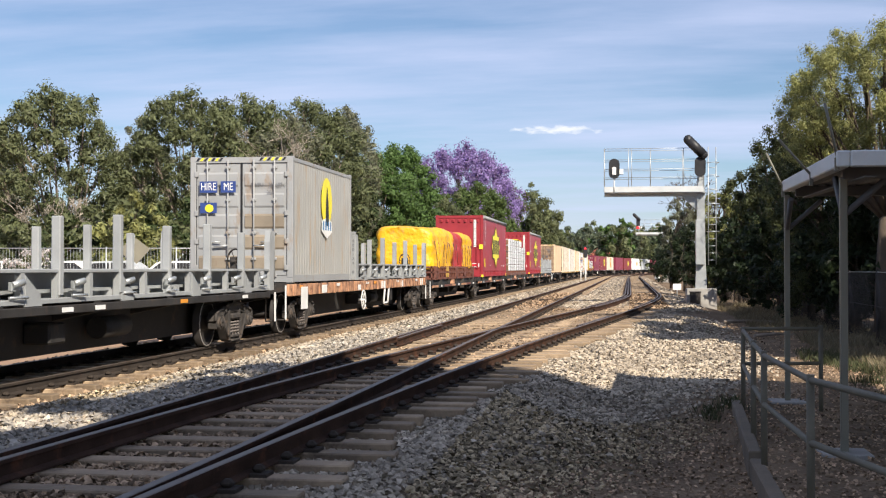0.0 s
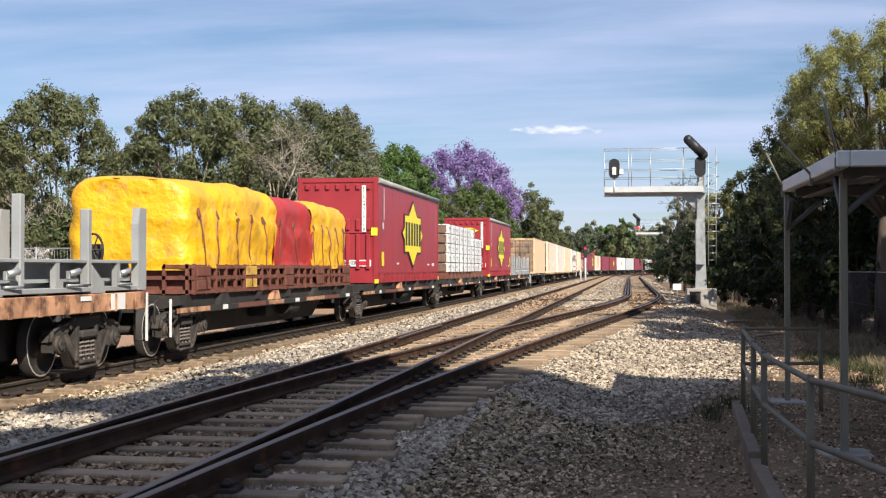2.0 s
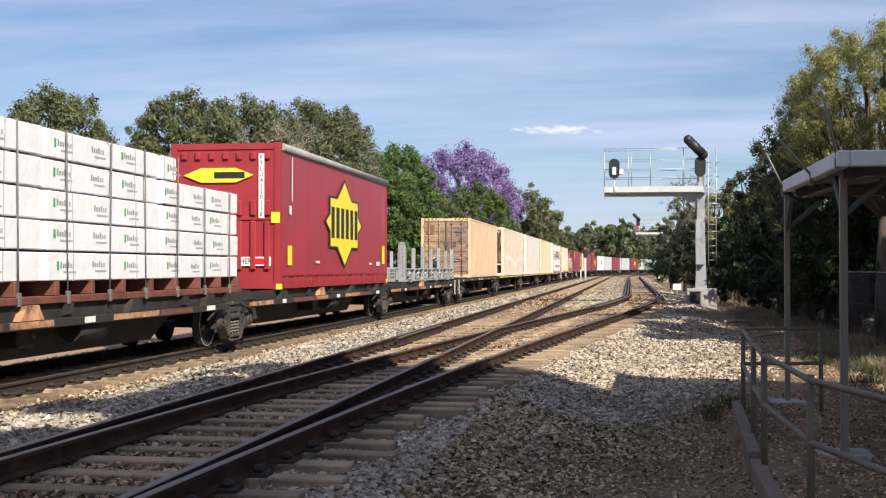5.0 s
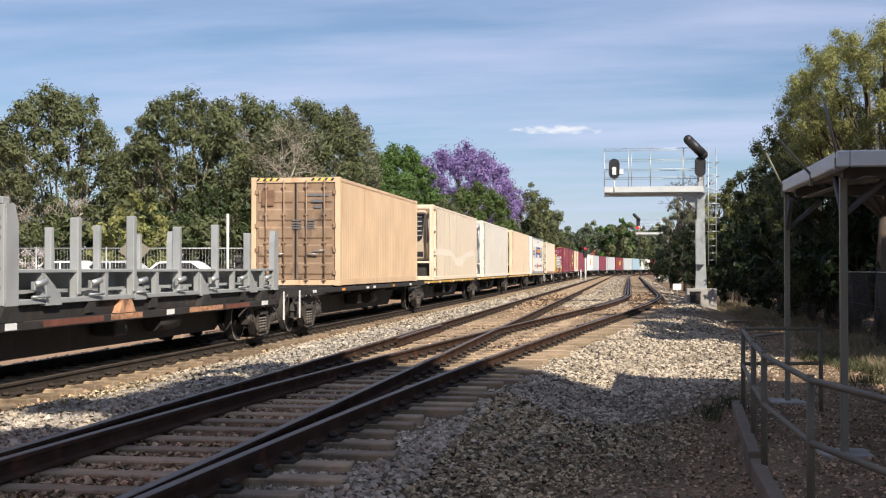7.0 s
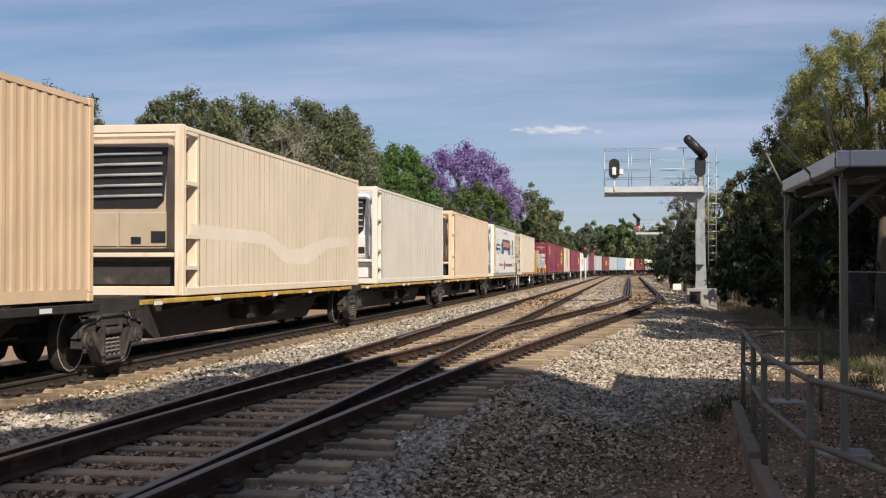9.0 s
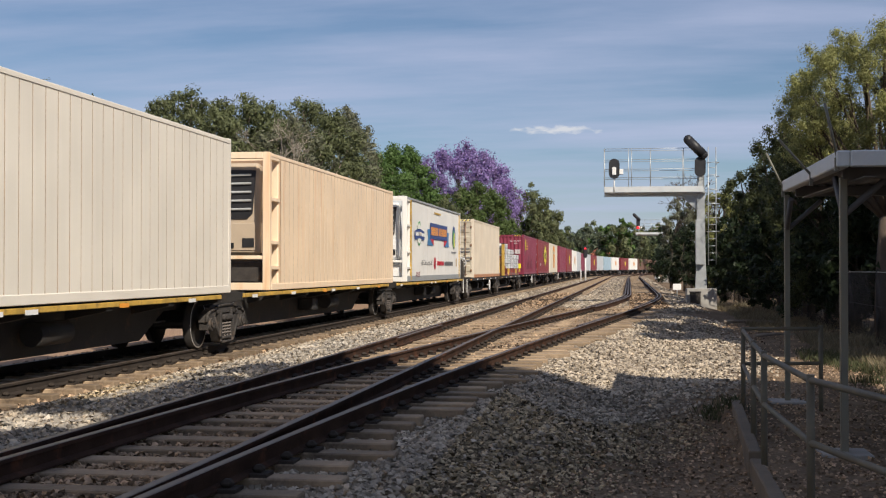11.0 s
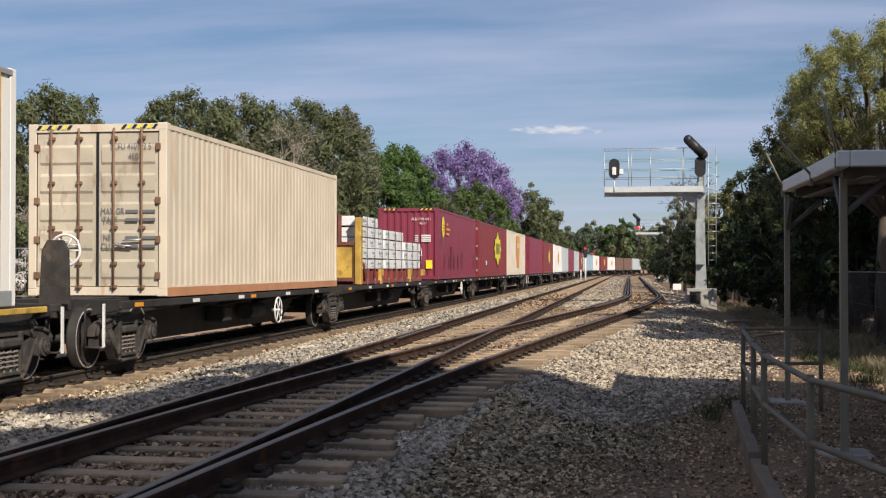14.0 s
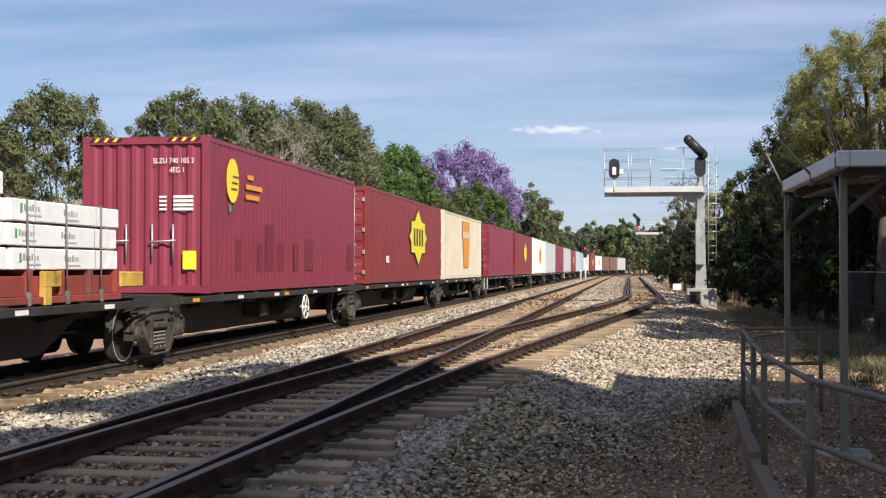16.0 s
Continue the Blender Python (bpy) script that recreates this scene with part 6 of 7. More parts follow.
        part("louvre", bm, M["galv"] if white_unit else M["stake_grey"], u)
    bm = BM()
    box(bm, -W / 2 + 0.3, -0.1, uy - 0.005, uy + 0.03, 0.85, H - 1.5, 0.012)
    box(bm, -0.07, W / 2 - 0.42, uy - 0.005, uy + 0.03, 0.85, H - 1.5, 0.012)
    part("access_panel", bm, um, u)
    bm = BM()
    box(bm, W / 2 - 0.72, W / 2 - 0.46, uy - 0.02, uy, 0.92, 1.12)
    box(bm, 0.16, 0.34, uy - 0.02, uy, 0.9, 1.02)
    part("gauge", bm, M["black"], u)
    bm = BM()
    box(bm, -W / 2 + 0.16, W / 2 - 0.2, y0 + 0.2, y0 + 0.7, 0.16, 0.62, 0.03)
    part("fuel_tank", bm, M["white"] if white_unit else M["bogie"], top)
    piece("bay_beam", top, M[side], (-W / 2 + 0.16, W / 2 - 0.16, y0 + 0.02, y0 + 0.12, 0.66, 0.74), 0.01)
    return top


# ---- the goods train, from its leading visible wagon on ----
stake_rack(13.8, 26.15, DECK)
wagon(8.0, 26.3, [10.2, 23.9], DECK, "dark", label="black skeletal wagon carrying an empty stake rack", coupler=(False, True))
HD = 1.17
wagon(27.2, 46.6, [29.0, 44.7], HD, "orange", brake=35.1, label="skeletal wagon with flaking orange side sills", coupler=(True, True))
hire = container(27.65, 33.71, HD, 2.896, "hire_side", "hire_grey", "grey corrugated twenty-foot container with a blue hire sign", end="hire_grey", pitch=0.225)
stake_rack(34.3, 46.55, HD)
p2 = [(47.7, 62.4, [48.7]), (62.6, 77.3, [62.9]), (77.9, 92.6, [77.8]), (93.2, 107.9, [92.9]), (108.3, 123.6, [108.2, 122.4])]
for i, (a, b, bg) in enumerate(p2):
    wagon(a, b, bg, DECK, "worn", coupler=(i == 0, i == 4))
tarp_load(48.75, 61.2, DECK)
curtain_box(64.8, 77.0, DECK, 3.23, 0.3)
timber_load(80.3, 92.9, DECK, [(0, 1), (0, 1), (0, 1), (0, 1), (0, 0.73)], "five layers of white-wrapped timber packs strapped to a wagon", rack="rack")
curtain_box(95.5, 107.7, DECK, 3.23, 0.3, True)
stake_rack(111.0, 123.1, DECK)
p3 = [(125.0, 141.8, [126.3]), (142.4, 158.4, [142.2]), (158.8, 174.9, [158.7]), (175.3, 191.4, [175.2]), (191.9, 209.2, [191.7, 208.0])]
for i, (a, b, bg) in enumerate(p3):
    wagon(a, b, bg, DECK, "yellow" if i > 0 else "dark", coupler=(i == 0, i == 4), end_plate=i == 4)
beige = container(128.95, 141.15, DECK, 2.896, "beige", "beige", "sand-beige corrugated forty-foot container with grimy doors", end="beige_grime_shade")
reef1 = reefer(144.7, 158.7, DECK, 2.95, "reefer", "ivory refrigerated container with patched lower side", False)
reefer(161.3, 174.9, DECK, 2.95, "reefer_grey", "off-white refrigerated container on a yellow-silled wagon")
reefer(177.5, 191.5, DECK, 2.95, "reefer_peach", "ivory refrigerated container with plain ribbed sides", False)
lind = reefer(194.0, 207.8, DECK, 2.95, "reefer_white", "white refrigerated container with blue ribbon sign and gold bands", True, True)
p4 = [(210.6, 225.0, [211.8]), (225.5, 240.3, [225.4]), (240.8, 255.0, [240.7]), (255.4, 271.0, [255.2]), (271.5, 286.6, [271.3, 285.2])]
for i, (a, b, bg) in enumerate(p4):
    wagon(a, b, bg, DECK, "dark", brake=(219.5 if i == 0 else 249.4 if i == 2 else None), coupler=(i == 0, i == 4))
cream = container(213.0, 225.2, DECK, 2.896, "cream_pink", "cream_pink", "cream corrugated forty-foot container with grimy grey doors", end="cream_grime", rod="timber_end")
piece("bottom_rail", cream, M["rail_orange"], (1.222, 1.232, -6.05, 6.05, 0.0, 0.15), 0.0, "rusted orange bottom rail")
timber_load(228.5, 238.8, DECK, [(0, 1), (0, 1), (0, 1), (0, 0.69), (0, 0.235)], "stepped stack of white-wrapped timber packs behind a yellow corner post", rack="deck_red", post=True, h=0.282, base=0.45)
maroon = container(242.7, 254.9, DECK, 2.896, "maroon", "maroon", "maroon corrugated forty-foot container with overpainted patches", doors=False)
redbox = container(256.8, 271.0, DECK, 2.896, "box_red", "box_red", "red corrugated container with a yellow eight-pointed badge", rod="galv")
scf = container(272.0, 285.0, DECK, 2.896, "cream", "cream", "cream container with a red rounded badge")
FAR = ["maroon", "box_red", "reefer_white", "box_grey", "maroon", "box_grey", "box_red", "box_grey", "box_blue", "reefer_white", "box_red", "reefer_white", "box_brown", "box_brown", "box_grey"]
c = 289.0
for i, m_name in enumerate(FAR):
    wagon(c - 0.9, c + 14.6, [c - 0.6] + ([c + 14.2] if i % 5 == 4 else []), DECK, "dark", coupler=(i % 5 == 0, i % 5 == 4))
    box_far = container(c + 0.4, c + 14.2, DECK, 2.896, m_name, m_name, {"maroon": "maroon", "box_red": "red", "reefer_white": "white", "box_grey": "pale grey", "cream": "cream", "box_blue": "pale blue", "box_brown": "brown"}[m_name] + " corrugated container far down the train", doors=(i % 2 == 0))
    if m_name in ("box_red", "reefer_white"):
        plate("badge", box_far, SIDE(2.44, 0.6, 1.55), star(1.3, 0.75), M["orange" if m_name == "reefer_white" else "yellow"], "eight-pointed badge")
    c += 15.8 if i % 5 != 4 else 18.0


# ---- lineside ----
def signal(s, v, arm, plat, lit, base=(1.25, 0.75)):
    """A cantilever signal: concrete base, square mast with ladder, railed platform, heads with black hoods."""
    x, y, a = along(s, v)
    g = ground_z(s, v)
    top = tagged(new("cantilever_signal"), "galvanised cantilever railway signal on a concrete base" + (" showing red" if lit else ""), "railway signal")
    top.matrix_basis = pose(x, y, g)
    P = plat - g
    bm = BM()
    box(bm, -base[0] / 2, base[0] / 2, -0.6, 0.6, -0.2, base[1], 0.02)
    part("base", bm, M["concrete"], top)
    bm = BM()
    prism(bm, [(-0.24, base[1]), (0.24, base[1]), (0.19, base[1] + 1.1), (0.13, P + 1.4), (-0.13, P + 1.4), (-0.19, base[1] + 1.1)], "y", -0.18, 0.18)
    prism(bm, [(-0.17, P - 0.75), (-0.17, P - 0.05), (-0.95, P - 0.05)], "y", -0.06, 0.06)
    part("mast", bm, M["galv"], top)
    bm = BM()
    box(bm, -0.24, 0.14, -0.45, -0.2, base[1] + 1.0, base[1] + 2.9, 0.02)
    part("equipment_cabinet", bm, M["galv"], top)
    bm = BM()
    for lx in (0.3, 0.62):
        tube(bm, [(lx, -0.25, base[1] + 1.0), (lx, -0.25, P + 1.9)], 0.022, 6)
    for k in range(int((P - 0.6) / 0.3)):
        z = base[1] + 1.2 + k * 0.3
        tube(bm, [(0.3, -0.25, z), (0.62, -0.25, z)], 0.013, 5)
    for k in range(6):
        z = base[1] + 2.4 + k * (P - base[1] - 1.2) / 5
        tube(bm, [(0.28, -0.25, z), (0.2, -0.75, z), (0.46, -0.95, z), (0.72, -0.75, z), (0.64, -0.25, z)], 0.014, 5)
    part("ladder", bm, M["galv"], top)
    bm = BM()
    box(bm, -arm, 0.2, -0.45, 0.45, P - 0.04, P, 0.0)
    box(bm, -arm, 0.1, -0.5, -0.45, P, P + 0.24)
    box(bm, -arm, 0.1, 0.45, 0.5, P, P + 0.24)
    box(bm, -arm, 0.0, -0.1, 0.1, P - 0.16, P - 0.04)
    part("platform", bm, M["shelter_light"], top, "pale kick-boarded platform")
    for yy in (-0.48, 0.48):
        bm = BM()
        for lx in (-arm, -arm + 1.02, -arm + 1.15, -arm * 0.52, -arm * 0.18, 0.1):
            tube(bm, [(lx, yy, P), (lx, yy, P + 1.85)], 0.015, 6)
        for z in (0.62, 0.98, 1.38, 1.85):
            tube(bm, [(-arm, yy, P + z), (0.1, yy, P + z)], 0.013, 6)
        part("railing", bm, M["galv"], top)
    bm = BM()
    for z in (0.62, 0.98, 1.38, 1.85):
        tube(bm, [(-arm, -0.48, P + z), (-arm, 0.48, P + z)], 0.018, 6)
    part("railing", bm, M["galv"], top)

    def head(hx, z, tall, hood):
        bm = BM()
        out = [(hx + 0.23 * math.cos(t) * 1.0, z + (tall / 2 - 0.23) * (1 if math.sin(t) > 0 else -1) + 0.23 * math.sin(t)) for t in [k * math.tau / 20 + 0.01 for k in range(20)]]
        prism(bm, out, "y", -0.62, -0.5)
        h = part("signal_head", bm, M["black"], top, "black signal head")
        if hood:
            bm = BM()
            tube(bm, [(hx + 0.12, -0.6, z + 0.5), (hx - 0.5, -0.75, z + 1.12)], 0.2, 14)
            for q in ((hx + 0.12, -0.6, z + 0.5), (hx - 0.5, -0.75, z + 1.12)):
                bmesh.ops.create_uvsphere(bm, u_segments=14, v_segments=8, radius=0.2, matrix=Matrix.Translation(q))
            part("hood", bm, M["black"], h)
        return h
    if lit:
        head(-arm + 0.3, P + 1.35, 1.5, True)
    else:
        head(-arm + 0.42, P + 1.0, 0.85, False)
    bm = BM()
    box(bm, -arm + 0.33, -arm + 0.5, -0.68, -0.62, P + 0.72, P + 1.05, 0.02)
    box(bm, -arm + 0.62, -arm + 0.8, -0.6, -0.5, P + 0.75, P + 0.98, 0.02)
    tube(bm, [(-arm + 0.42, -0.5, P), (-arm + 0.42, -0.5, P + 0.7)], 0.03, 6)
    part("junction_box", bm, M["white"], top)
    if not lit:
        head(-0.05, P + 1.05, 0.85, True)
    if lit:
        bm = BM()
        tube(bm, [(-arm + 0.3, -0.7, P + 0.85), (-arm + 0.3, -0.66, P + 0.85)], 0.16, 14)
        part("lamp", bm, M["lamp_red"], top, "lit red lamp")
    return top


signal(54.0, 3.0, 4.05, 4.72, False)
signal(160.0, 4.8, 4.0, 5.75, True)


def shelter():
    g = -0.31
    top = tagged(new("shelter"), "small grey steel-posted shelter with a flat gutter-edged roof", "shelter")
    y0, y1, x0, x1 = 11.75, 17.6, 1.9, 5.6
    for px, py in ((2.11, 17.4), (2.07, 12.65), (5.2, 17.4), (5.2, 12.65)):
        bm = BM()
        box(bm, px - 0.036, px + 0.036, py - 0.036, py + 0.036, g, 2.38 + (py - 11.75) * 0.021, 0.008)
        p = part("post", bm, M["shelter"], top)
        bm = BM()
        box(bm, px - 0.24, px + 0.24, py - 0.24, py + 0.24, g - 0.1, g + 0.035, 0.012)
        part("footing", bm, M["concrete"], p)
        bm = BM()
        tube(bm, [(px + 0.03, py, 2.05), (px + 0.45, py, 2.42)], 0.035, 6)
        tube(bm, [(px, py - 0.03 if py > 15 else py + 0.03, 2.05), (px, py + (-0.45 if py > 15 else 0.45), 2.42)], 0.035, 6)
        part("knee_brace", bm, M["shelter_dark"], p)
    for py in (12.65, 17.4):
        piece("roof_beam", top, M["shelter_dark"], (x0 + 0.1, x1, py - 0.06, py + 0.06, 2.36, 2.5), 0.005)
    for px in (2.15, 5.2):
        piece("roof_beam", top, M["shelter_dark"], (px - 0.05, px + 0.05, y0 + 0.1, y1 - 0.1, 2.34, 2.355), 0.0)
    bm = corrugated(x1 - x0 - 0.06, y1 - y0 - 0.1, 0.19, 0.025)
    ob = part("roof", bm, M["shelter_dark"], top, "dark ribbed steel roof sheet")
    ob.matrix_basis = Matrix(((0, 1, 0, x0 + 0.05), (0, 0, 1, y0 + 0.05), (1, 0, 0, 2.53), (0, 0, 0, 1)))
    for a in ((x0 - 0.06, x0 + 0.06, y0, y1), (x1, x1 + 0.1, y0, y1), (x0 + 0.06, x1, y0 - 0.02, y0 + 0.1), (x0 + 0.06, x1, y1 - 0.1, y1)):
        bm = BM()
        box(bm, *a, 2.43, 2.58, 0.012)
        part("gutter", bm, M["shelter_light"], top, "light grey box gutter")
    for p, q in (((1.86, 11.85, 2.5), (1.74, 11.8, 3.02)), ((1.86, 14.0, 2.46), (1.5, 13.9, 2.86)), ((1.86, 17.5, 2.46), (1.62, 17.4, 2.95))):
        bm = BM()
        tube(bm, [p, q], 0.014, 6)
        box(bm, p[0] - 0.03, p[0] + 0.01, p[1] - 0.03, p[1] + 0.03, p[2] - 0.1, p[2] + 0.02)
        part("spike_rod", bm, M["shelter"], top, "slanting steel rod")
    # the roof stands a little askew and rises towards its far edge
    skew = Matrix(((1, 0.034, 0, -0.37), (0, 1, 0, 0), (0, 0.021, 1, -0.247), (0, 0, 0, 1)))
    for ob in top.children:
        if ob.name.split(".")[0] in ("roof_beam", "roof", "gutter", "spike_rod"):
            ob.data = ob.data.copy()
            ob.data.transform(skew @ ob.matrix_basis)
            ob.matrix_basis = Matrix()
    return top


shelter()


def handrail():
    top = tagged(new("handrail"), "two-rail grey pipe handrail beside the path", "handrail")
    line = [(1.42, 16.2), (1.27, 13.3), (1.2, 11.6), (1.26, 9.1), (1.62, 7.4), (2.6, 4.6)]
    for x, y in line:
        bm = BM()
        tube(bm, [(x, y, -0.45), (x, y, 0.76)], 0.03, 10)
        part("post", bm, M["pipe"], top)
    for z in (0.72, 0.28):
        bm = BM()
        tube(bm, [(x, y, z) for x, y in line], 0.024, 10)
        part("rail", bm, M["pipe"], top)
        bm = BM()
        tube(bm, [(1.42, 16.2, z + 0.02), (2.4, 16.4, z + 0.02)], 0.024, 10)
        part("rail", bm, M["pipe"], top)
    bm = BM()
    tube(bm, [(2.4, 16.4, -0.45), (2.4, 16.4, 0.78)], 0.03, 10)
    part("post", bm, M["pipe"], top)
    return top


handrail()
for y0, y1, x0, x1, z in ((12.0, 16.6, 1.12, 1.32, -0.2), (7.0, 11.95, 1.05, 1.12, -0.26)):
    bm = BM()
    prism(bm, [(x0 - 0.02, y0), (x0 + 0.1, y0), (x1 + 0.1, y1), (x1 - 0.02, y1)], "z", -0.75, z)
    bmesh.ops.bevel(bm, geom=bm.edges[:], offset=0.012, segments=1, affect="EDGES")
    tagged(part("edging_beam", bm, M["sleeper_edge"]), "weathered timber edging beam along the path", "edging", group="edging beams")




# ---- signs and marks on the containers ----
def hazard(top, L, H, W):
    """Yellow and black bars along the top of the near end's corners."""
    for sx in (-1, 1):
        for k in range(7):
            x = sx * (W / 2 - 0.2 - k * 0.09)
            plate("hazard_bar", top, END(-L / 2, x, H - 0.06, 0.012), [(-0.055, -0.035), (0.0, -0.035), (0.055, 0.035), (0.0, 0.035)], M["yellow"] if k % 2 else M["black"])


def blurred_text(top, rows, material):
    """Small writing that cannot be read: bars (plane, width, height)."""
    for m, w, h in rows:
        plate("text_bar", top, m, rect(w, h), material)


hazard(hire, 6.06, 2.896, 2.44); hazard(beige, 12.2, 2.896, 2.44); hazard(maroon, 12.2, 2.896, 2.44)
HY = -3.03
# rust-brown lower pressings of the doors
for leaf_no, leaf in enumerate(ob for ob in hire.children if ob.name.split(".")[0] == "door"):
    for rib in leaf.children:
        if rib.name.split(".")[0] == "door_rib":
            low_z = min(q.co.z for q in rib.data.vertices)
            if low_z < (1.5 if leaf_no else 0.6):
                rib.data.materials[0] = M["hire_brown"]
plate("hire_sign", hire, END(HY, -0.76, 2.2, 0.06), rect(0.42, 0.26), M["blue"], "blue hire sign")
plate("hire_sign", hire, END(HY, -0.29, 2.2, 0.06), rect(0.36, 0.26), M["blue"], "blue hire sign")
lettering("HIRE", 0.25, M["white"], hire, END(HY, -0.76, 2.2, 0.068), stretch=0.72)
lettering("ME", 0.25, M["white"], hire, END(HY, -0.29, 2.2, 0.068), stretch=0.72)
plate("small_sign", hire, END(HY, -0.76, 1.72, 0.06), rect(0.4, 0.24), M["blue"], "small blue sign")
plate("small_badge", hire, END(HY, -0.74, 1.71, 0.066), oval(0.1, 0.09), M["yellow"])
lettering("RWPU", 0.13, M["grey_mark"], hire, END(HY, 0.38, 2.24), stretch=0.8)
lettering("286682 1", 0.13, M["grey_mark"], hire, END(HY, 0.86, 2.24), stretch=0.85)
lettering("2561", 0.13, M["grey_mark"], hire, END(HY, 0.72, 2.07), stretch=0.85)
plate("side_badge", hire, SIDE(2.44, 0.15, 2.0), oval(0.55, 0.62), M["yellow"], "yellow oval badge")
plate("badge_figure", hire, SIDE(2.44, 0.17, 1.9, 0.018), [(-0.16, -0.5), (0.2, -0.5), (0.12, 0.1), (0.0, 0.5), (-0.12, 0.1)], M["black"])
plate("badge_edge", hire, SIDE(2.44, 0.15, 1.42, 0.016), [(0, -0.34), (0.55, -0.16), (0.5, 0.1), (0.0, 0.2), (-0.5, 0.1), (-0.55, -0.16)], M["white"])
for k in range(4):
    plate("badge_block", hire, SIDE(2.44, -0.22 + k * 0.25, 1.4, 0.022), rect(0.11, 0.22), M["sky_blue"])

for k in range(3):
    blurred_text(beige, [(END(-6.1, 0.62, 2.42 - k * 0.16), (0.6, 0.35, 0.2)[k], 0.07)], M["grey_mark"])
blurred_text(beige, [(END(-6.1, 0.05 + 0.35 * (k % 2), 1.75 - 0.07 * (k // 2)), 0.26, 0.03) for k in range(8)], M["grey_mark"])
plate("overpaint", beige, END(-6.1, -0.75, 2.35), rect(0.34, 0.42), M["timber_end"], "brown overpainted patch")

for txt, x, z in (("SCFU 410132 5", 0.6, 2.5), ("4EG1", 0.68, 2.33), ("MAX.GR", 0.28, 1.42), ("TARE", 0.24, 1.28), ("NET", 0.22, 0.98), ("CU.CAP", 0.28, 0.84)):
    lettering(txt, 0.14, M["grey_mark"], cream, END(-6.1, x, z, 0.014), stretch=0.8)
blurred_text(cream, [(END(-6.1, 0.62 + 0.3 * (k % 2), 1.42 - 0.14 * (k // 2) - 0.16 * (k > 3), 0.014), 0.22, 0.05) for k in range(8)], M["grey_mark"])
plate("overpaint", cream, END(-6.1, -0.72, 0.98, 0.02), rect(0.24, 0.22), M["timber_end"], "brown overpainted patch")
hazard(cream, 12.2, 2.896, 2.44)

MY = -6.1
lettering("SLZU 740 105 2", 0.14, M["white"], maroon, END(MY, 0.55, 2.44), stretch=0.85)
lettering("4EG 1", 0.14, M["white"], maroon, END(MY, 0.62, 2.27), stretch=0.85)
blurred_text(maroon, [(END(MY, 0.35, 1.78 - 0.075 * k), 0.14, 0.04) for k in range(4)] + [(END(MY, 0.74, 1.78 - 0.075 * k), 0.38, 0.05) for k in range(4)], M["white"])
plate("notice", maroon, END(MY, 0.86, 0.62), rect(0.26, 0.34), M["yellow"], "yellow notice")
plate("side_badge", maroon, SIDE(2.44, -4.75, 2.16), oval(0.38, 0.43), M["yellow"], "yellow round badge")
blurred_text(maroon, [(SIDE(2.44, -4.68 + 0.05 * k, 2.0 + 0.12 * k, 0.018), 0.36, 0.04) for k in range(3)], M["maroon"])
blurred_text(maroon, [(SIDE(2.44, -3.6, 2.3), 0.4, 0.1), (SIDE(2.44, -3.35, 2.1), 1.1, 0.1), (SIDE(2.44, -3.45, 1.9), 0.9, 0.1)], M["orange"])
plate("side_mark", maroon, SIDE(2.44, -4.9, 1.62), oval(0.07, 0.09), M["green"])
for y, w, h in ((-4.3, 0.36, 0.62), (-2.85, 0.3, 0.5), (-2.15, 0.55, 0.98), (-1.3, 0.5, 0.6), (-0.05, 0.4, 0.6), (1.15, 0.75, 0.75), (5.6, 0.7, 0.7)):
    plate("overpaint", maroon, SIDE(2.44, y, 0.42 + h / 2, -0.006), rect(w, h), M["maroon_dark"], "dull overpainted patch")
for x in (-0.55, 0.35):
    for dx in (-0.2, 0.2):
        bm = BM()
        tube(bm, [(x + dx, MY - 0.03, 0.62), (x + dx, MY - 0.03, 1.28)], 0.018, 6)
        part("lock_bar", bm, M["galv"], maroon)
    bm = BM()
    tube(bm, [(x - 0.25, MY - 0.04, 0.95), (x + 0.25, MY - 0.04, 0.98)], 0.018, 6)
    part("lock_handle", bm, M["galv"], maroon)

plate("badge_edge", redbox, SIDE(2.44, 1.6, 1.58), star(2.0, 1.06), M["black"])
plate("badge", redbox, SIDE(2.44, 1.6, 1.58, 0.018), star(1.88, 0.99), M["yellow"], "yellow eight-pointed badge")
for k in range(4):
    plate("badge_bar", redbox, SIDE(2.44, 0.75 + k * 0.55, 1.58, 0.024), rect(0.3, 0.62), M["black"])
plate("mark", redbox, SIDE(2.44, -4.2, 0.75), rect(0.5, 0.22), M["white"])
plate("badge", scf, SIDE(2.44, 0.4, 1.55), [(-1.2, 1.1), (-1.25, 0.5), (-1.0, 0.0), (-0.7, -1.05), (0.9, -1.05), (1.3, 0.3), (1.35, 1.1)], M["orange"], "orange-red badge")
blurred_text(scf, [(SIDE(2.44, -0.4 + 0.75 * k, 2.0, 0.018), 0.5, 0.3) for k in range(3)], M["cream"])

# white reefer with its ribbon sign
LW = 2.5
def ls(y, z, out=0.014):
    return SIDE(LW, y, z, out)
def letter_bars(top, y, z, width, height, count, material, out=0.03):
    """Upright bars of a sign's lettering."""
    w = width / count
    for k in range(count):
        plate("text_bar", top, ls(y - width / 2 + w * (k + 0.5), z, out), rect(w * 0.62, height), material)


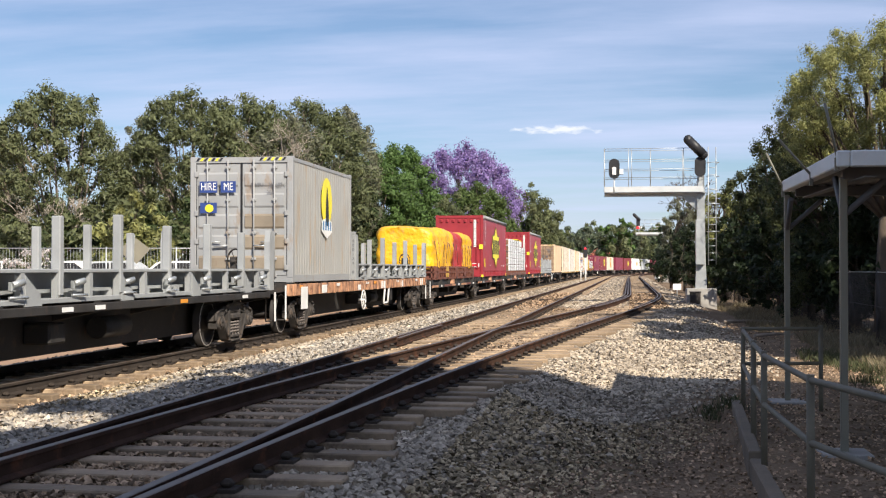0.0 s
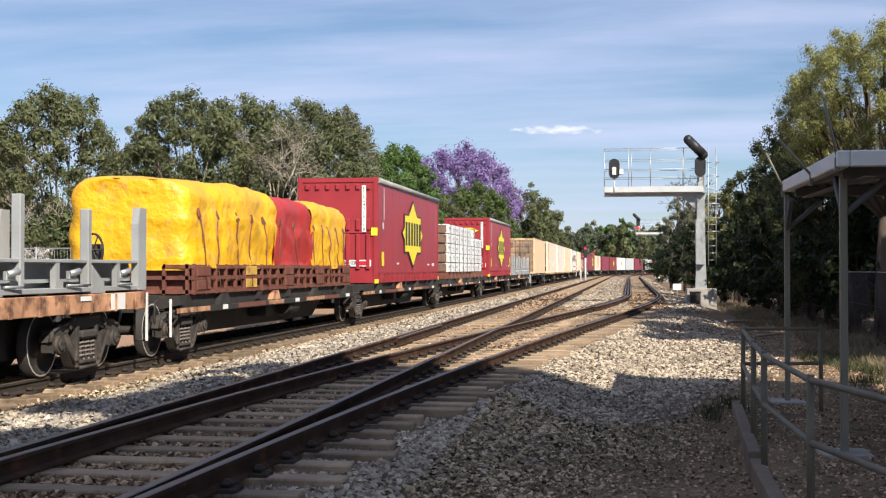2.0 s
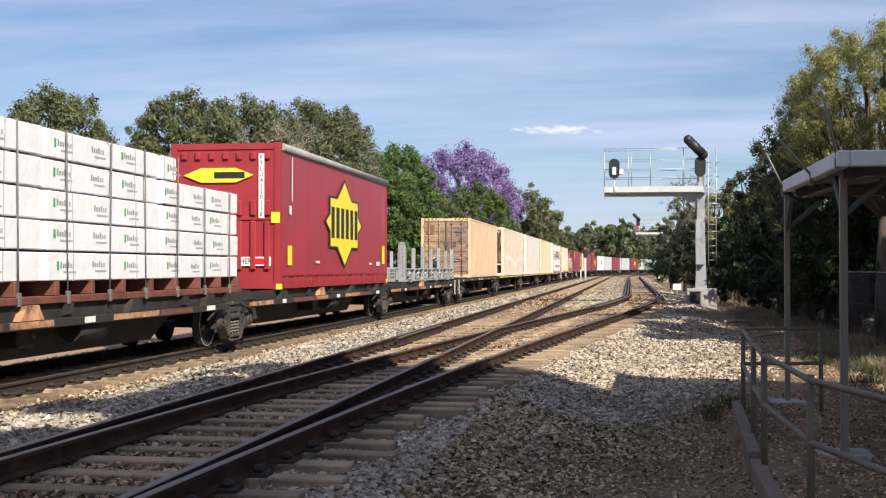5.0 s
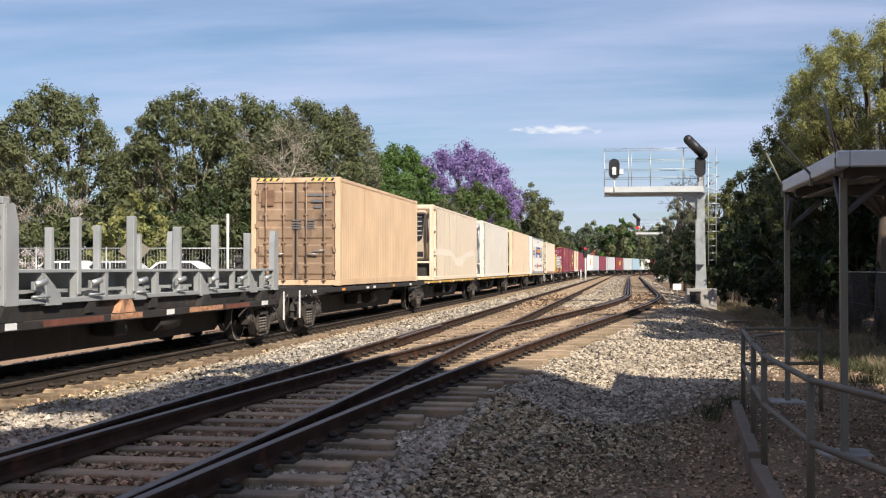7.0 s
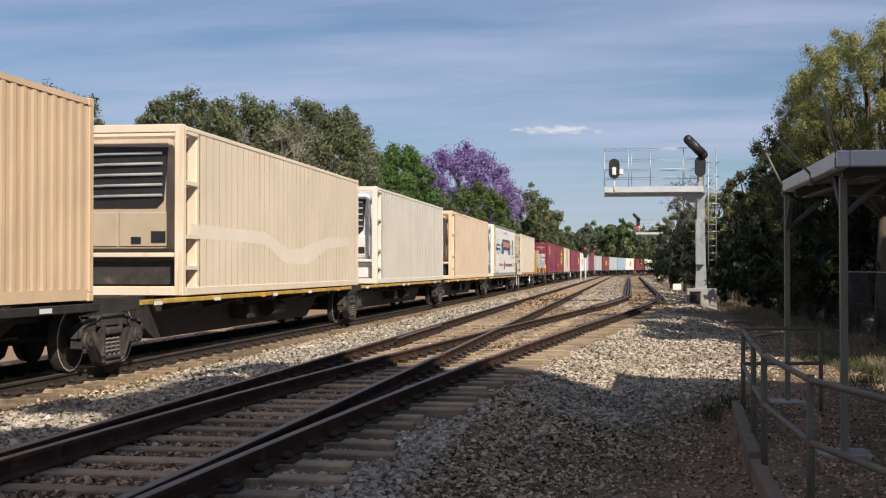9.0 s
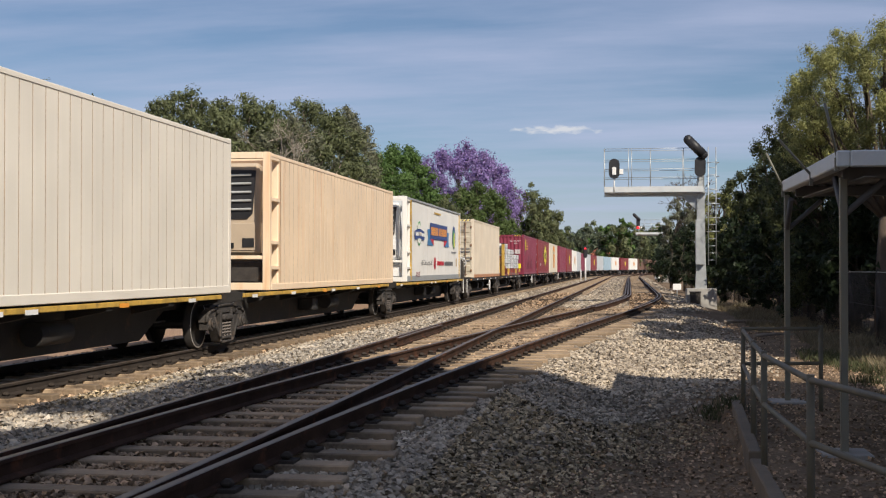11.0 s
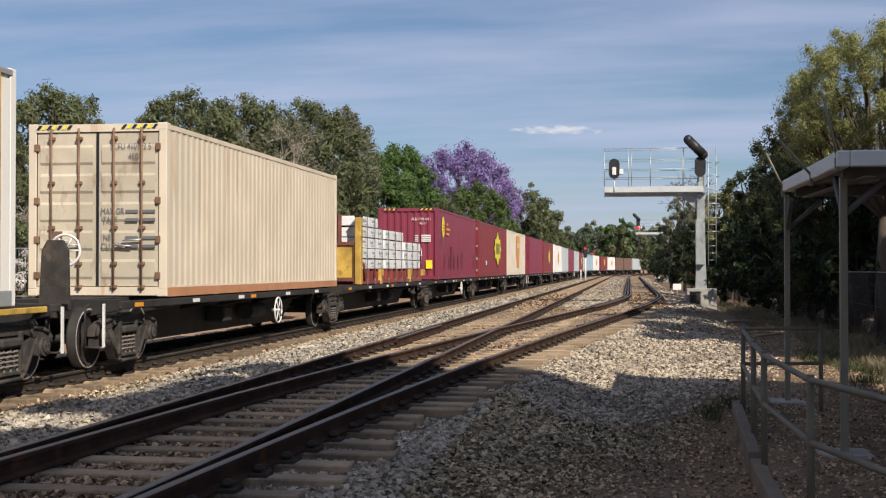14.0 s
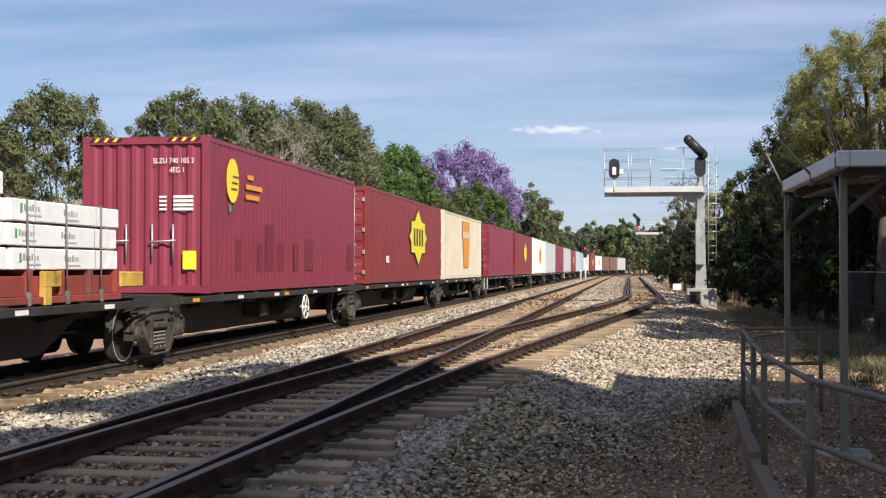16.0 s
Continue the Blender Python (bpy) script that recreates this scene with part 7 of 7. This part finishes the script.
GY = -4.36
plate("globe", lind, ls(GY, 1.73), oval(0.41, 0.45), M["green"], "green-lined globe emblem")
for k in range(4):
    hh = 0.78 - 0.2 * abs(k - 1.5)
    for sz in (-1, 1):
        plate("globe_gap", lind, ls(GY + (k - 1.5) * 0.2, 1.73 + sz * 0.24, 0.019), rect(0.16, 0.3 - 0.1 * abs(k - 1.5)), M["reefer_white"])
plate("globe_ribbon", lind, ls(-4.32, 1.68, 0.023), [(-1.08, -0.04), (-1.0, -0.2), (0.0, -0.12), (1.0, -0.2), (1.08, -0.02), (1.0, 0.14), (0.0, 0.22), (-1.0, 0.14)], M["blue"], "navy ribbon")
letter_bars(lind, -4.85, 1.7, 0.75, 0.13, 7, M["white"], 0.029)
letter_bars(lind, -4.18, 1.72, 0.48, 0.13, 5, M["cream"], 0.029)
letter_bars(lind, -3.58, 1.69, 0.62, 0.12, 9, M["white"], 0.029)
for sx in (-1, 1):
    cx = 0.32 + sx * 2.12
    plate("ribbon_tail", lind, ls(cx, 1.64), [(-0.7, -0.3), (0.7, -0.3), (0.56, 0.0), (0.7, 0.31), (-0.7, 0.31)] if sx > 0 else [(-0.7, -0.3), (0.7, -0.3), (0.7, 0.31), (-0.7, 0.31), (-0.56, 0.0)], M["sky_blue"], "blue ribbon tail")
    plate("ribbon_fold", lind, ls(0.34 + sx * 1.82, 1.46, 0.02), [(-0.43, 0.13), (sx * -0.43, -0.13), (0.43, 0.13)] if sx > 0 else [(-0.43, 0.13), (0.43, -0.13), (0.43, 0.13)], M["red_mark"])
plate("ribbon", lind, ls(0.34, 1.9, 0.024), [(-2.25, -0.31), (2.25, -0.3), (2.25, 0.3), (-2.25, 0.31)], M["blue"], "navy ribbon banner")
letter_bars(lind, -0.85, 1.9, 1.7, 0.32, 7, M["orange"])
letter_bars(lind, 1.28, 1.9, 2.2, 0.3, 9, M["orange"])
plate("leaf_emblem", lind, ls(4.68, 1.79), oval(0.46, 0.49), M["blue"], "green and blue oval emblem")
plate("leaf_half", lind, ls(4.56, 1.72, 0.02), oval(0.26, 0.38), M["green"])
plate("leaf_half", lind, ls(4.84, 1.72, 0.022), oval(0.2, 0.34), M["sky_blue"])
plate("leaf_vein", lind, ls(4.68, 1.66, 0.026), oval(0.13, 0.33), M["yellow"])
letter_bars(lind, 4.65, 1.14, 1.5, 0.07, 12, M["grey_mark"], 0.014)
lettering("All Divisions of", 0.27, M["grey_mark"], lind, ls(-2.63, 0.67), stretch=1.5)
lettering("46'6\" x 9'10\"", 0.26, M["maroon"], lind, ls(-4.62, 0.23), stretch=0.62)
plate("red_drop", lind, ls(-0.66, 0.66), oval(0.24, 0.25), M["red_mark"], "red drop emblem")
plate("drop_edge", lind, ls(-0.6, 0.62, 0.019), oval(0.1, 0.14), M["maroon"])
letter_bars(lind, 0.82, 0.66, 1.85, 0.17, 7, M["red_mark"], 0.014)
letter_bars(lind, 3.12, 0.66, 2.45, 0.17, 9, M["grey_mark"], 0.014)
plate("top_mark", lind, ls(0.0, 2.62), rect(1.63, 0.07), M["sill_yellow"])
# a paler mended band along the ivory reefer
plate("mended_band", reef1, SIDE(LW, -0.6, 0.95, -0.0045), [(-6.0, 0.05), (-6.0, 0.3), (-1.5, 0.28), (0.2, -0.05), (1.4, -0.02), (4.0, 0.3), (6.4, 0.35), (6.4, 0.12), (4.0, 0.02), (2.0, -0.4), (0.0, -0.36), (-1.5, 0.02)][::-1], M["reefer_patch"], "paler mended band", 0.0015)
plate("bay_mark", lind, ls(5.45, 0.72), rect(0.18, 0.34), M["sill_yellow"])


# ---- beyond the goods line ----
def fence(px0, px1, depth, base, top_z, gap=2.4):
    """A galvanised fence: posts, top and bottom rails, fine upright wires."""
    x0, y0 = at(T(px0), depth)
    x1, y1 = at(T(px1), depth)
    a, b = Vector((x0, y0, 0)), Vector((x1, y1, 0))
    L = (b - a).length
    top = tagged(new("fence"), "galvanised steel fence with close upright wires", "fence")
    n = int(L / gap)
    for k in range(n + 1):
        p = a.lerp(b, k / n)
        bm = BM()
        tube(bm, [(p.x, p.y, base - 0.2), (p.x, p.y, top_z + 0.05)], 0.03, 6)
        part("post", bm, M["galv"], top)
    for z in (base + 0.1, top_z):
        bm = BM()
        tube(bm, [(a.x, a.y, z), (b.x, b.y, z)], 0.022, 6)
        part("rail", bm, M["galv"], top)
    bm = BM()
    m = int(L / 0.12)
    for k in range(m):
        p = a.lerp(b, (k + 0.5) / m)
        tube(bm, [(p.x, p.y, base + 0.1), (p.x, p.y, top_z)], 0.006, 3)
    tagged(part("wires", bm, M["galv"], top), kind="stuff")
    return top


fence(-60, 560, 47, 0.35, 2.25)


def car(px, depth, turn, paint, label):
    """A parked car: body, cabin with panes, wheels."""
    x, y = at(T(px), depth)
    top = tagged(new("car"), label, "car", group="parked cars")
    top.matrix_basis = pose(x, y, 0.38, 0, 0, turn)
    bm = BM()
    prism(bm, [(-2.15, 0.35), (-2.2, 0.65), (-2.05, 0.88), (-1.3, 0.95), (1.15, 0.98), (1.95, 0.86), (2.15, 0.6), (2.1, 0.3), (1.8, 0.22), (-1.8, 0.22)], "y", -0.85, 0.85)
    bmesh.ops.bevel(bm, geom=bm.edges[:], offset=0.06, segments=2, affect="EDGES")
    part("body", bm, paint, top)
    bm = BM()
    prism(bm, [(-1.35, 0.93), (-0.75, 1.4), (0.75, 1.43), (1.5, 0.93)], "y", -0.72, 0.72)
    bmesh.ops.bevel(bm, geom=bm.edges[:], offset=0.07, segments=2, affect="EDGES")
    part("cabin", bm, paint, top)
    for sy in (-1, 1):
        bm = BM()
        prism(bm, [(-1.1, 0.98), (-0.68, 1.32), (0.0, 1.35), (0.0, 0.98)], "y", sy * 0.725 - 0.006, sy * 0.725 + 0.006)
        part("window", bm, M["black"], top)
        bm = BM()
        prism(bm, [(0.08, 0.98), (0.08, 1.35), (0.68, 1.34), (1.2, 0.98)], "y", sy * 0.725 - 0.006, sy * 0.725 + 0.006)
        part("window", bm, M["black"], top)
        for wx in (-1.35, 1.35):
            bm = BM()
            tube(bm, [(wx, sy * 0.7, 0.32), (wx, sy * 0.87, 0.32)], 0.32, 16)
            part("wheel", bm, M["strap"], top)
    return top


for px, dd, turn, mm, lab in ((15, 51, 4, "white", "white parked hatchback behind the fence"), (120, 52, -3, "white", "white parked saloon behind the fence"), (205, 52, 2, "box_grey", "silver parked saloon behind the fence"), (318, 53, 5, "white", "white parked hatchback near the tree line")):
    car(px, dd, turn, M[mm], lab)


def flower_bush(px, depth, z, w, seed):
    x, y = at(T(px), depth)
    rng = np.random.default_rng(seed)
    top = tagged(new("flower_bush"), "bush covered in white blossom", "shrub")
    top.matrix_basis = pose(x, y, 0.2)
    cl = [(rng.uniform(-w, w) * 0.5, rng.uniform(-0.4, 0.4), rng.uniform(0.3, z), 0.3) for _ in range(26)]
    V, F = leaf_cloud(rng, cl, 70, 0.07, 0.1, 1.4)
    sheet("foliage", V, F, M["gum"], top)
    cl = [(a, b - 0.1, c + 0.12, 0.22) for a, b, c, r in cl if c > z * 0.5]
    V, F = leaf_cloud(rng, cl, 60, 0.07, 0.0, 1.1)
    sheet("blossom", V, F, M["white_flower"], top)


flower_bush(38, 48.2, 1.75, 1.3, 3); flower_bush(68, 48.4, 1.9, 1.0, 4)


def road_sign(px, depth):
    """A diamond warning board seen from behind, on its leaning post."""
    x, y = at(T(px), depth)
    top = tagged(new("road_sign"), "back of a grey diamond road sign on a post", "road sign")
    top.matrix_basis = pose(x, y, 0.3, 0, 0, math.degrees(YAW) + 20)
    bm = BM()
    prism(bm, [(-0.5, 1.75), (0.1, 1.35), (0.55, 1.85), (-0.05, 2.3)], "y", 0.03, 0.04)
    part("board", bm, M["shelter"], top)
    bm = BM()
    tube(bm, [(-0.12, 0, -0.2), (0.0, 0, 2.35)], 0.035, 8)
    part("post", bm, M["galv"], top)


road_sign(237, 42)
bx, by = at(T(403), 46)
bm = BM()
tube(bm, [(bx, by, 0.1), (bx, by, 3.5)], 0.05, 8)
tagged(part("pole", bm, M["white"]), "slim white pole behind the fence", "pole")


def ramp_roof():
    """A low pale lean-to roof behind the fence."""
    x, y = at(T(475), 50)
    top = tagged(new("lean_to"), "low pale lean-to roof behind the fence", "shed")
    top.matrix_basis = pose(x, y, 0.3, 0, 0, math.degrees(YAW))
    bm = BM()
    prism(bm, [(-1.2, 1.2), (1.4, 1.95), (1.4, 2.05), (-1.2, 1.3)], "y", -0.6, 2.5)
    part("roof", bm, M["box_grey"], top)
    bm = BM()
    prism(bm, [(-1.1, -0.1), (1.3, -0.1), (1.3, 1.9), (-1.1, 1.2)], "y", -0.4, 2.3)
    part("wall", bm, M["stake_grey"], top)


ramp_roof()


def house(px, depth, w, z_eave, z_ridge):
    """A brick house with a hipped red roof beyond the bend."""
    x, y = at(T(px), depth)
    top = tagged(new("house"), "distant house with a red tiled hip roof", "house")
    top.matrix_basis = pose(x, y, 0.0)
    piece("wall", top, M["box_brown"], (-w / 2, w / 2, -4, 4, -0.3, z_eave))
    bm = BM()
    e = [(-w / 2 - 0.5, -4.5), (w / 2 + 0.5, -4.5), (w / 2 + 0.5, 4.5), (-w / 2 - 0.5, 4.5)]
    v = [bm.verts.new((a, b, z_eave)) for a, b in e] + [bm.verts.new((-w / 2 + 3, 0, z_ridge)), bm.verts.new((w / 2 - 3, 0, z_ridge))]
    for f in ((0, 1, 5, 4), (1, 2, 5), (2, 3, 4, 5), (3, 0, 4), (3, 2, 1, 0)):
        bm.faces.new([v[k] for k in f])
    part("roof", bm, M["roof_red"], top)
    for k in range(3):
        piece("window", top, M["black"], (-w / 2 + 2 + k * 4, -w / 2 + 3.4 + k * 4, -4.02, -3.97, 1.2, 2.4))


house(1066, 350, 9, 4.2, 6.9)



# ---- lineside, right of the tracks ----
def marker(px, depth, board, h, label, z=-0.3):
    x, y = at(T(px), depth)
    top = tagged(new("marker_board"), label, "lineside sign")
    top.matrix_basis = pose(x, y, z, 0, 0, math.degrees(YAW) - 4)
    w, t = board
    piece("board", top, M["white"], (-w / 2, w / 2, -0.02, 0.0, h - t, h), 0.004)
    bm = BM()
    tube(bm, [(0, 0.03, 0), (0, 0.03, h)], 0.03, 8)
    part("post", bm, M["galv"], top)


marker(1198, 70, (0.46, 0.34), 0.92, "small white square board on a post")
marker(1163, 150, (0.6, 0.4), 0.9, "small white square board on a post")


def dwarf_signal(px, depth, lit):
    """A small lineside signal post with a round head."""
    x, y = at(T(px), depth)
    top = tagged(new("signal_post"), "slim white signal post with a black head showing red", "railway signal")
    top.matrix_basis = pose(x, y, -0.25, 0, 0, 0)
    bm = BM()
    tube(bm, [(0, 0, -0.3), (0, 0, 3.6)], 0.1, 8)
    part("post", bm, M["white"], top)
    piece("signal_head", top, M["black"], (-0.24, 0.24, -0.3, -0.08, 3.0, 4.4), 0.1)
    bm = BM()
    tube(bm, [(0, -0.36, 4.1), (0, -0.3, 4.1)], 0.11, 10)
    part("lamp", bm, M["lamp_red"], top, "lit red lamp")


dwarf_signal(1036, 150, True)
x, y = at(T(1028), 150)
bm = BM()
tube(bm, [(x, y, -0.4), (x, y, 1.3)], 0.06, 6)
tagged(part("marker_post", bm, M["white"]), "short white post beside the track", "marker post")


def trackside_box(px, depth, w, h, material, label, z=-0.33):
    x, y = at(T(px), depth)
    top = tagged(new("trackside_cabinet"), label, "equipment cabinet")
    top.matrix_basis = pose(x, y, z)
    piece("body", top, material, (-w / 2, w / 2, -0.25, 0.25, 0.0, h), 0.02)
    piece("lid", top, material, (-w / 2 - 0.03, w / 2 + 0.03, -0.28, 0.28, h, h + 0.04), 0.01)


trackside_box(1230, 52.0, 0.42, 0.82, M["bogie"], "dark equipment cabinet beside the signal's base")
trackside_box(1205, 56, 0.9, 0.3, M["bogie"], "low dark cable box beside the track")
trackside_box(1180, 158, 1.2, 0.9, M["shelter"], "grey equipment cabinet by the far signal")


def wire_fence():
    """A dark mesh fence along the boundary trees."""
    top = tagged(new("boundary_fence"), "dark chain-wire fence with steel posts", "fence")
    n = 16
    pts = [Vector((5.6 + 0.9 * math.sin(k * 0.35) * 0.3, 26.0 + k * 4.2, 0)) for k in range(n)]
    for p in pts:
        bm = BM()
        z = ground_z(p.y, p.x)
        tube(bm, [(p.x, p.y, z - 0.2), (p.x, p.y, z + 1.75)], 0.03, 6)
        part("post", bm, M["bogie"], top)
    for h in (1.7, 0.9, 0.1):
        bm = BM()
        tube(bm, [(p.x, p.y, ground_z(p.y, p.x) + h) for p in pts], 0.01, 4)
        part("rail", bm, M["galv"] if h > 1 else M["bogie"], top)
    bm = BM()
    for a, b in zip(pts, pts[1:]):
        for k in range(40):
            p, q = a.lerp(b, k / 40), a.lerp(b, min(1, (k + 14) / 40))
            z = ground_z(p.y, p.x)
            tube(bm, [(p.x, p.y, z + 0.1), (q.x, q.y, z + 1.7)], 0.004, 3)
            tube(bm, [(p.x, p.y, z + 1.7), (q.x, q.y, z + 0.1)], 0.004, 3)
    tagged(part("mesh", bm, M["bogie"], top), kind="stuff")


wire_fence()


def tufts(name, count, area, h, material, seed, label):
    """Blades of grass over a stretch of the plan, in tufts."""
    rng = np.random.default_rng(seed)
    s0, s1, v0, v1 = area
    V = []
    while len(V) < count:
        s, v = rng.uniform(s0, s1), rng.uniform(v0, v1)
        if noise.noise((v * 0.5, s * 0.5, seed)) < -0.1:
            continue
        for _ in range(14):
            x, y = v + rng.normal() * 0.08, s + rng.normal() * 0.08
            z = ground_z(s, v)
            hh = h * rng.uniform(0.5, 1.3)
            lean = rng.normal(size=2) * 0.35 * hh
            w = rng.normal(size=2); w = w / np.linalg.norm(w) * 0.006
            V.append([(x - w[0], y - w[1], z - 0.03), (x + w[0], y + w[1], z - 0.03), (x + lean[0] * 0.5 + w[0] * 0.7, y + lean[1] * 0.5 + w[1] * 0.7, z + hh * 0.6), (x + lean[0], y + lean[1], z + hh)])
    V = np.array(V)
    return tagged(sheet(name, V.reshape(-1, 3), np.arange(len(V) * 4).reshape(-1, 4), material), label, "grass", kind="stuff")


tufts("dry_grass", 17000, (21.0, 34.0, 4.2, 9.5), 0.2, M["grass"], 1, "tall dry straw-coloured grass under the trees")
tufts("green_grass", 7000, (17.0, 27.0, 3.4, 7.0), 0.15, M["grass_green"], 2, "patchy green grass among dry stalks")
tufts("weeds", 300, (16.3, 17.2, 1.0, 1.4), 0.12, M["grass_green"], 3, "weeds at the end of the edging")
tufts("dry_grass", 9000, (34.0, 62.0, 3.6, 6.5), 0.2, M["grass"], 4, "short dry grass by the boundary fence")
for a, b, r in (((2.9, 40.0), (4.6, 41.2), 0.06), ((3.2, 33.0), (4.3, 33.6), 0.05), ((2.4, 30.0), (3.0, 31.2), 0.035)):
    bm = BM()
    za, zb = ground_z(a[1], a[0]) + r, ground_z(b[1], b[0]) + r
    mid = ((a[0] + b[0]) / 2, (a[1] + b[1]) / 2 + 0.1, (za + zb) / 2 + 0.02)
    tube(bm, [(*a, za), mid, (*b, zb)], r, 7, r2=r * 0.5)
    tagged(part("fallen_branch", bm, M["bark"]), "fallen dead branch lying on the gravel", "branch", group="fallen branches")
# leaf litter and bark chips on the path
stones("bark_chips", 22000, (6.8, 24.0, -1.5, 6.5), 0.0145, M["litter"], 0.0, lambda s, v, rng: v > soil_edge(s) + 0.5 + rng.normal() * 0.25 or rng.random() < 0.06, 8)


# ---- all that moves ----
def motions():
    for ob, c, deck in moving:
        rows = []
        for k in range(33):
            t = k * 0.5
            x, y, a = along(c - SPEED * t, GOODS)
            rows.append((t, pose(x, y, deck, 0, 0, -math.degrees(a))))
        walk(ob, rows)
    turn = math.degrees(SPEED / 30 / WR)
    for ws, y in wheelsets[:56]:
        walk(ws, [(k / 30, pose(0, y, WR, turn * k, 0, 0)) for k in range(481)])


motions()
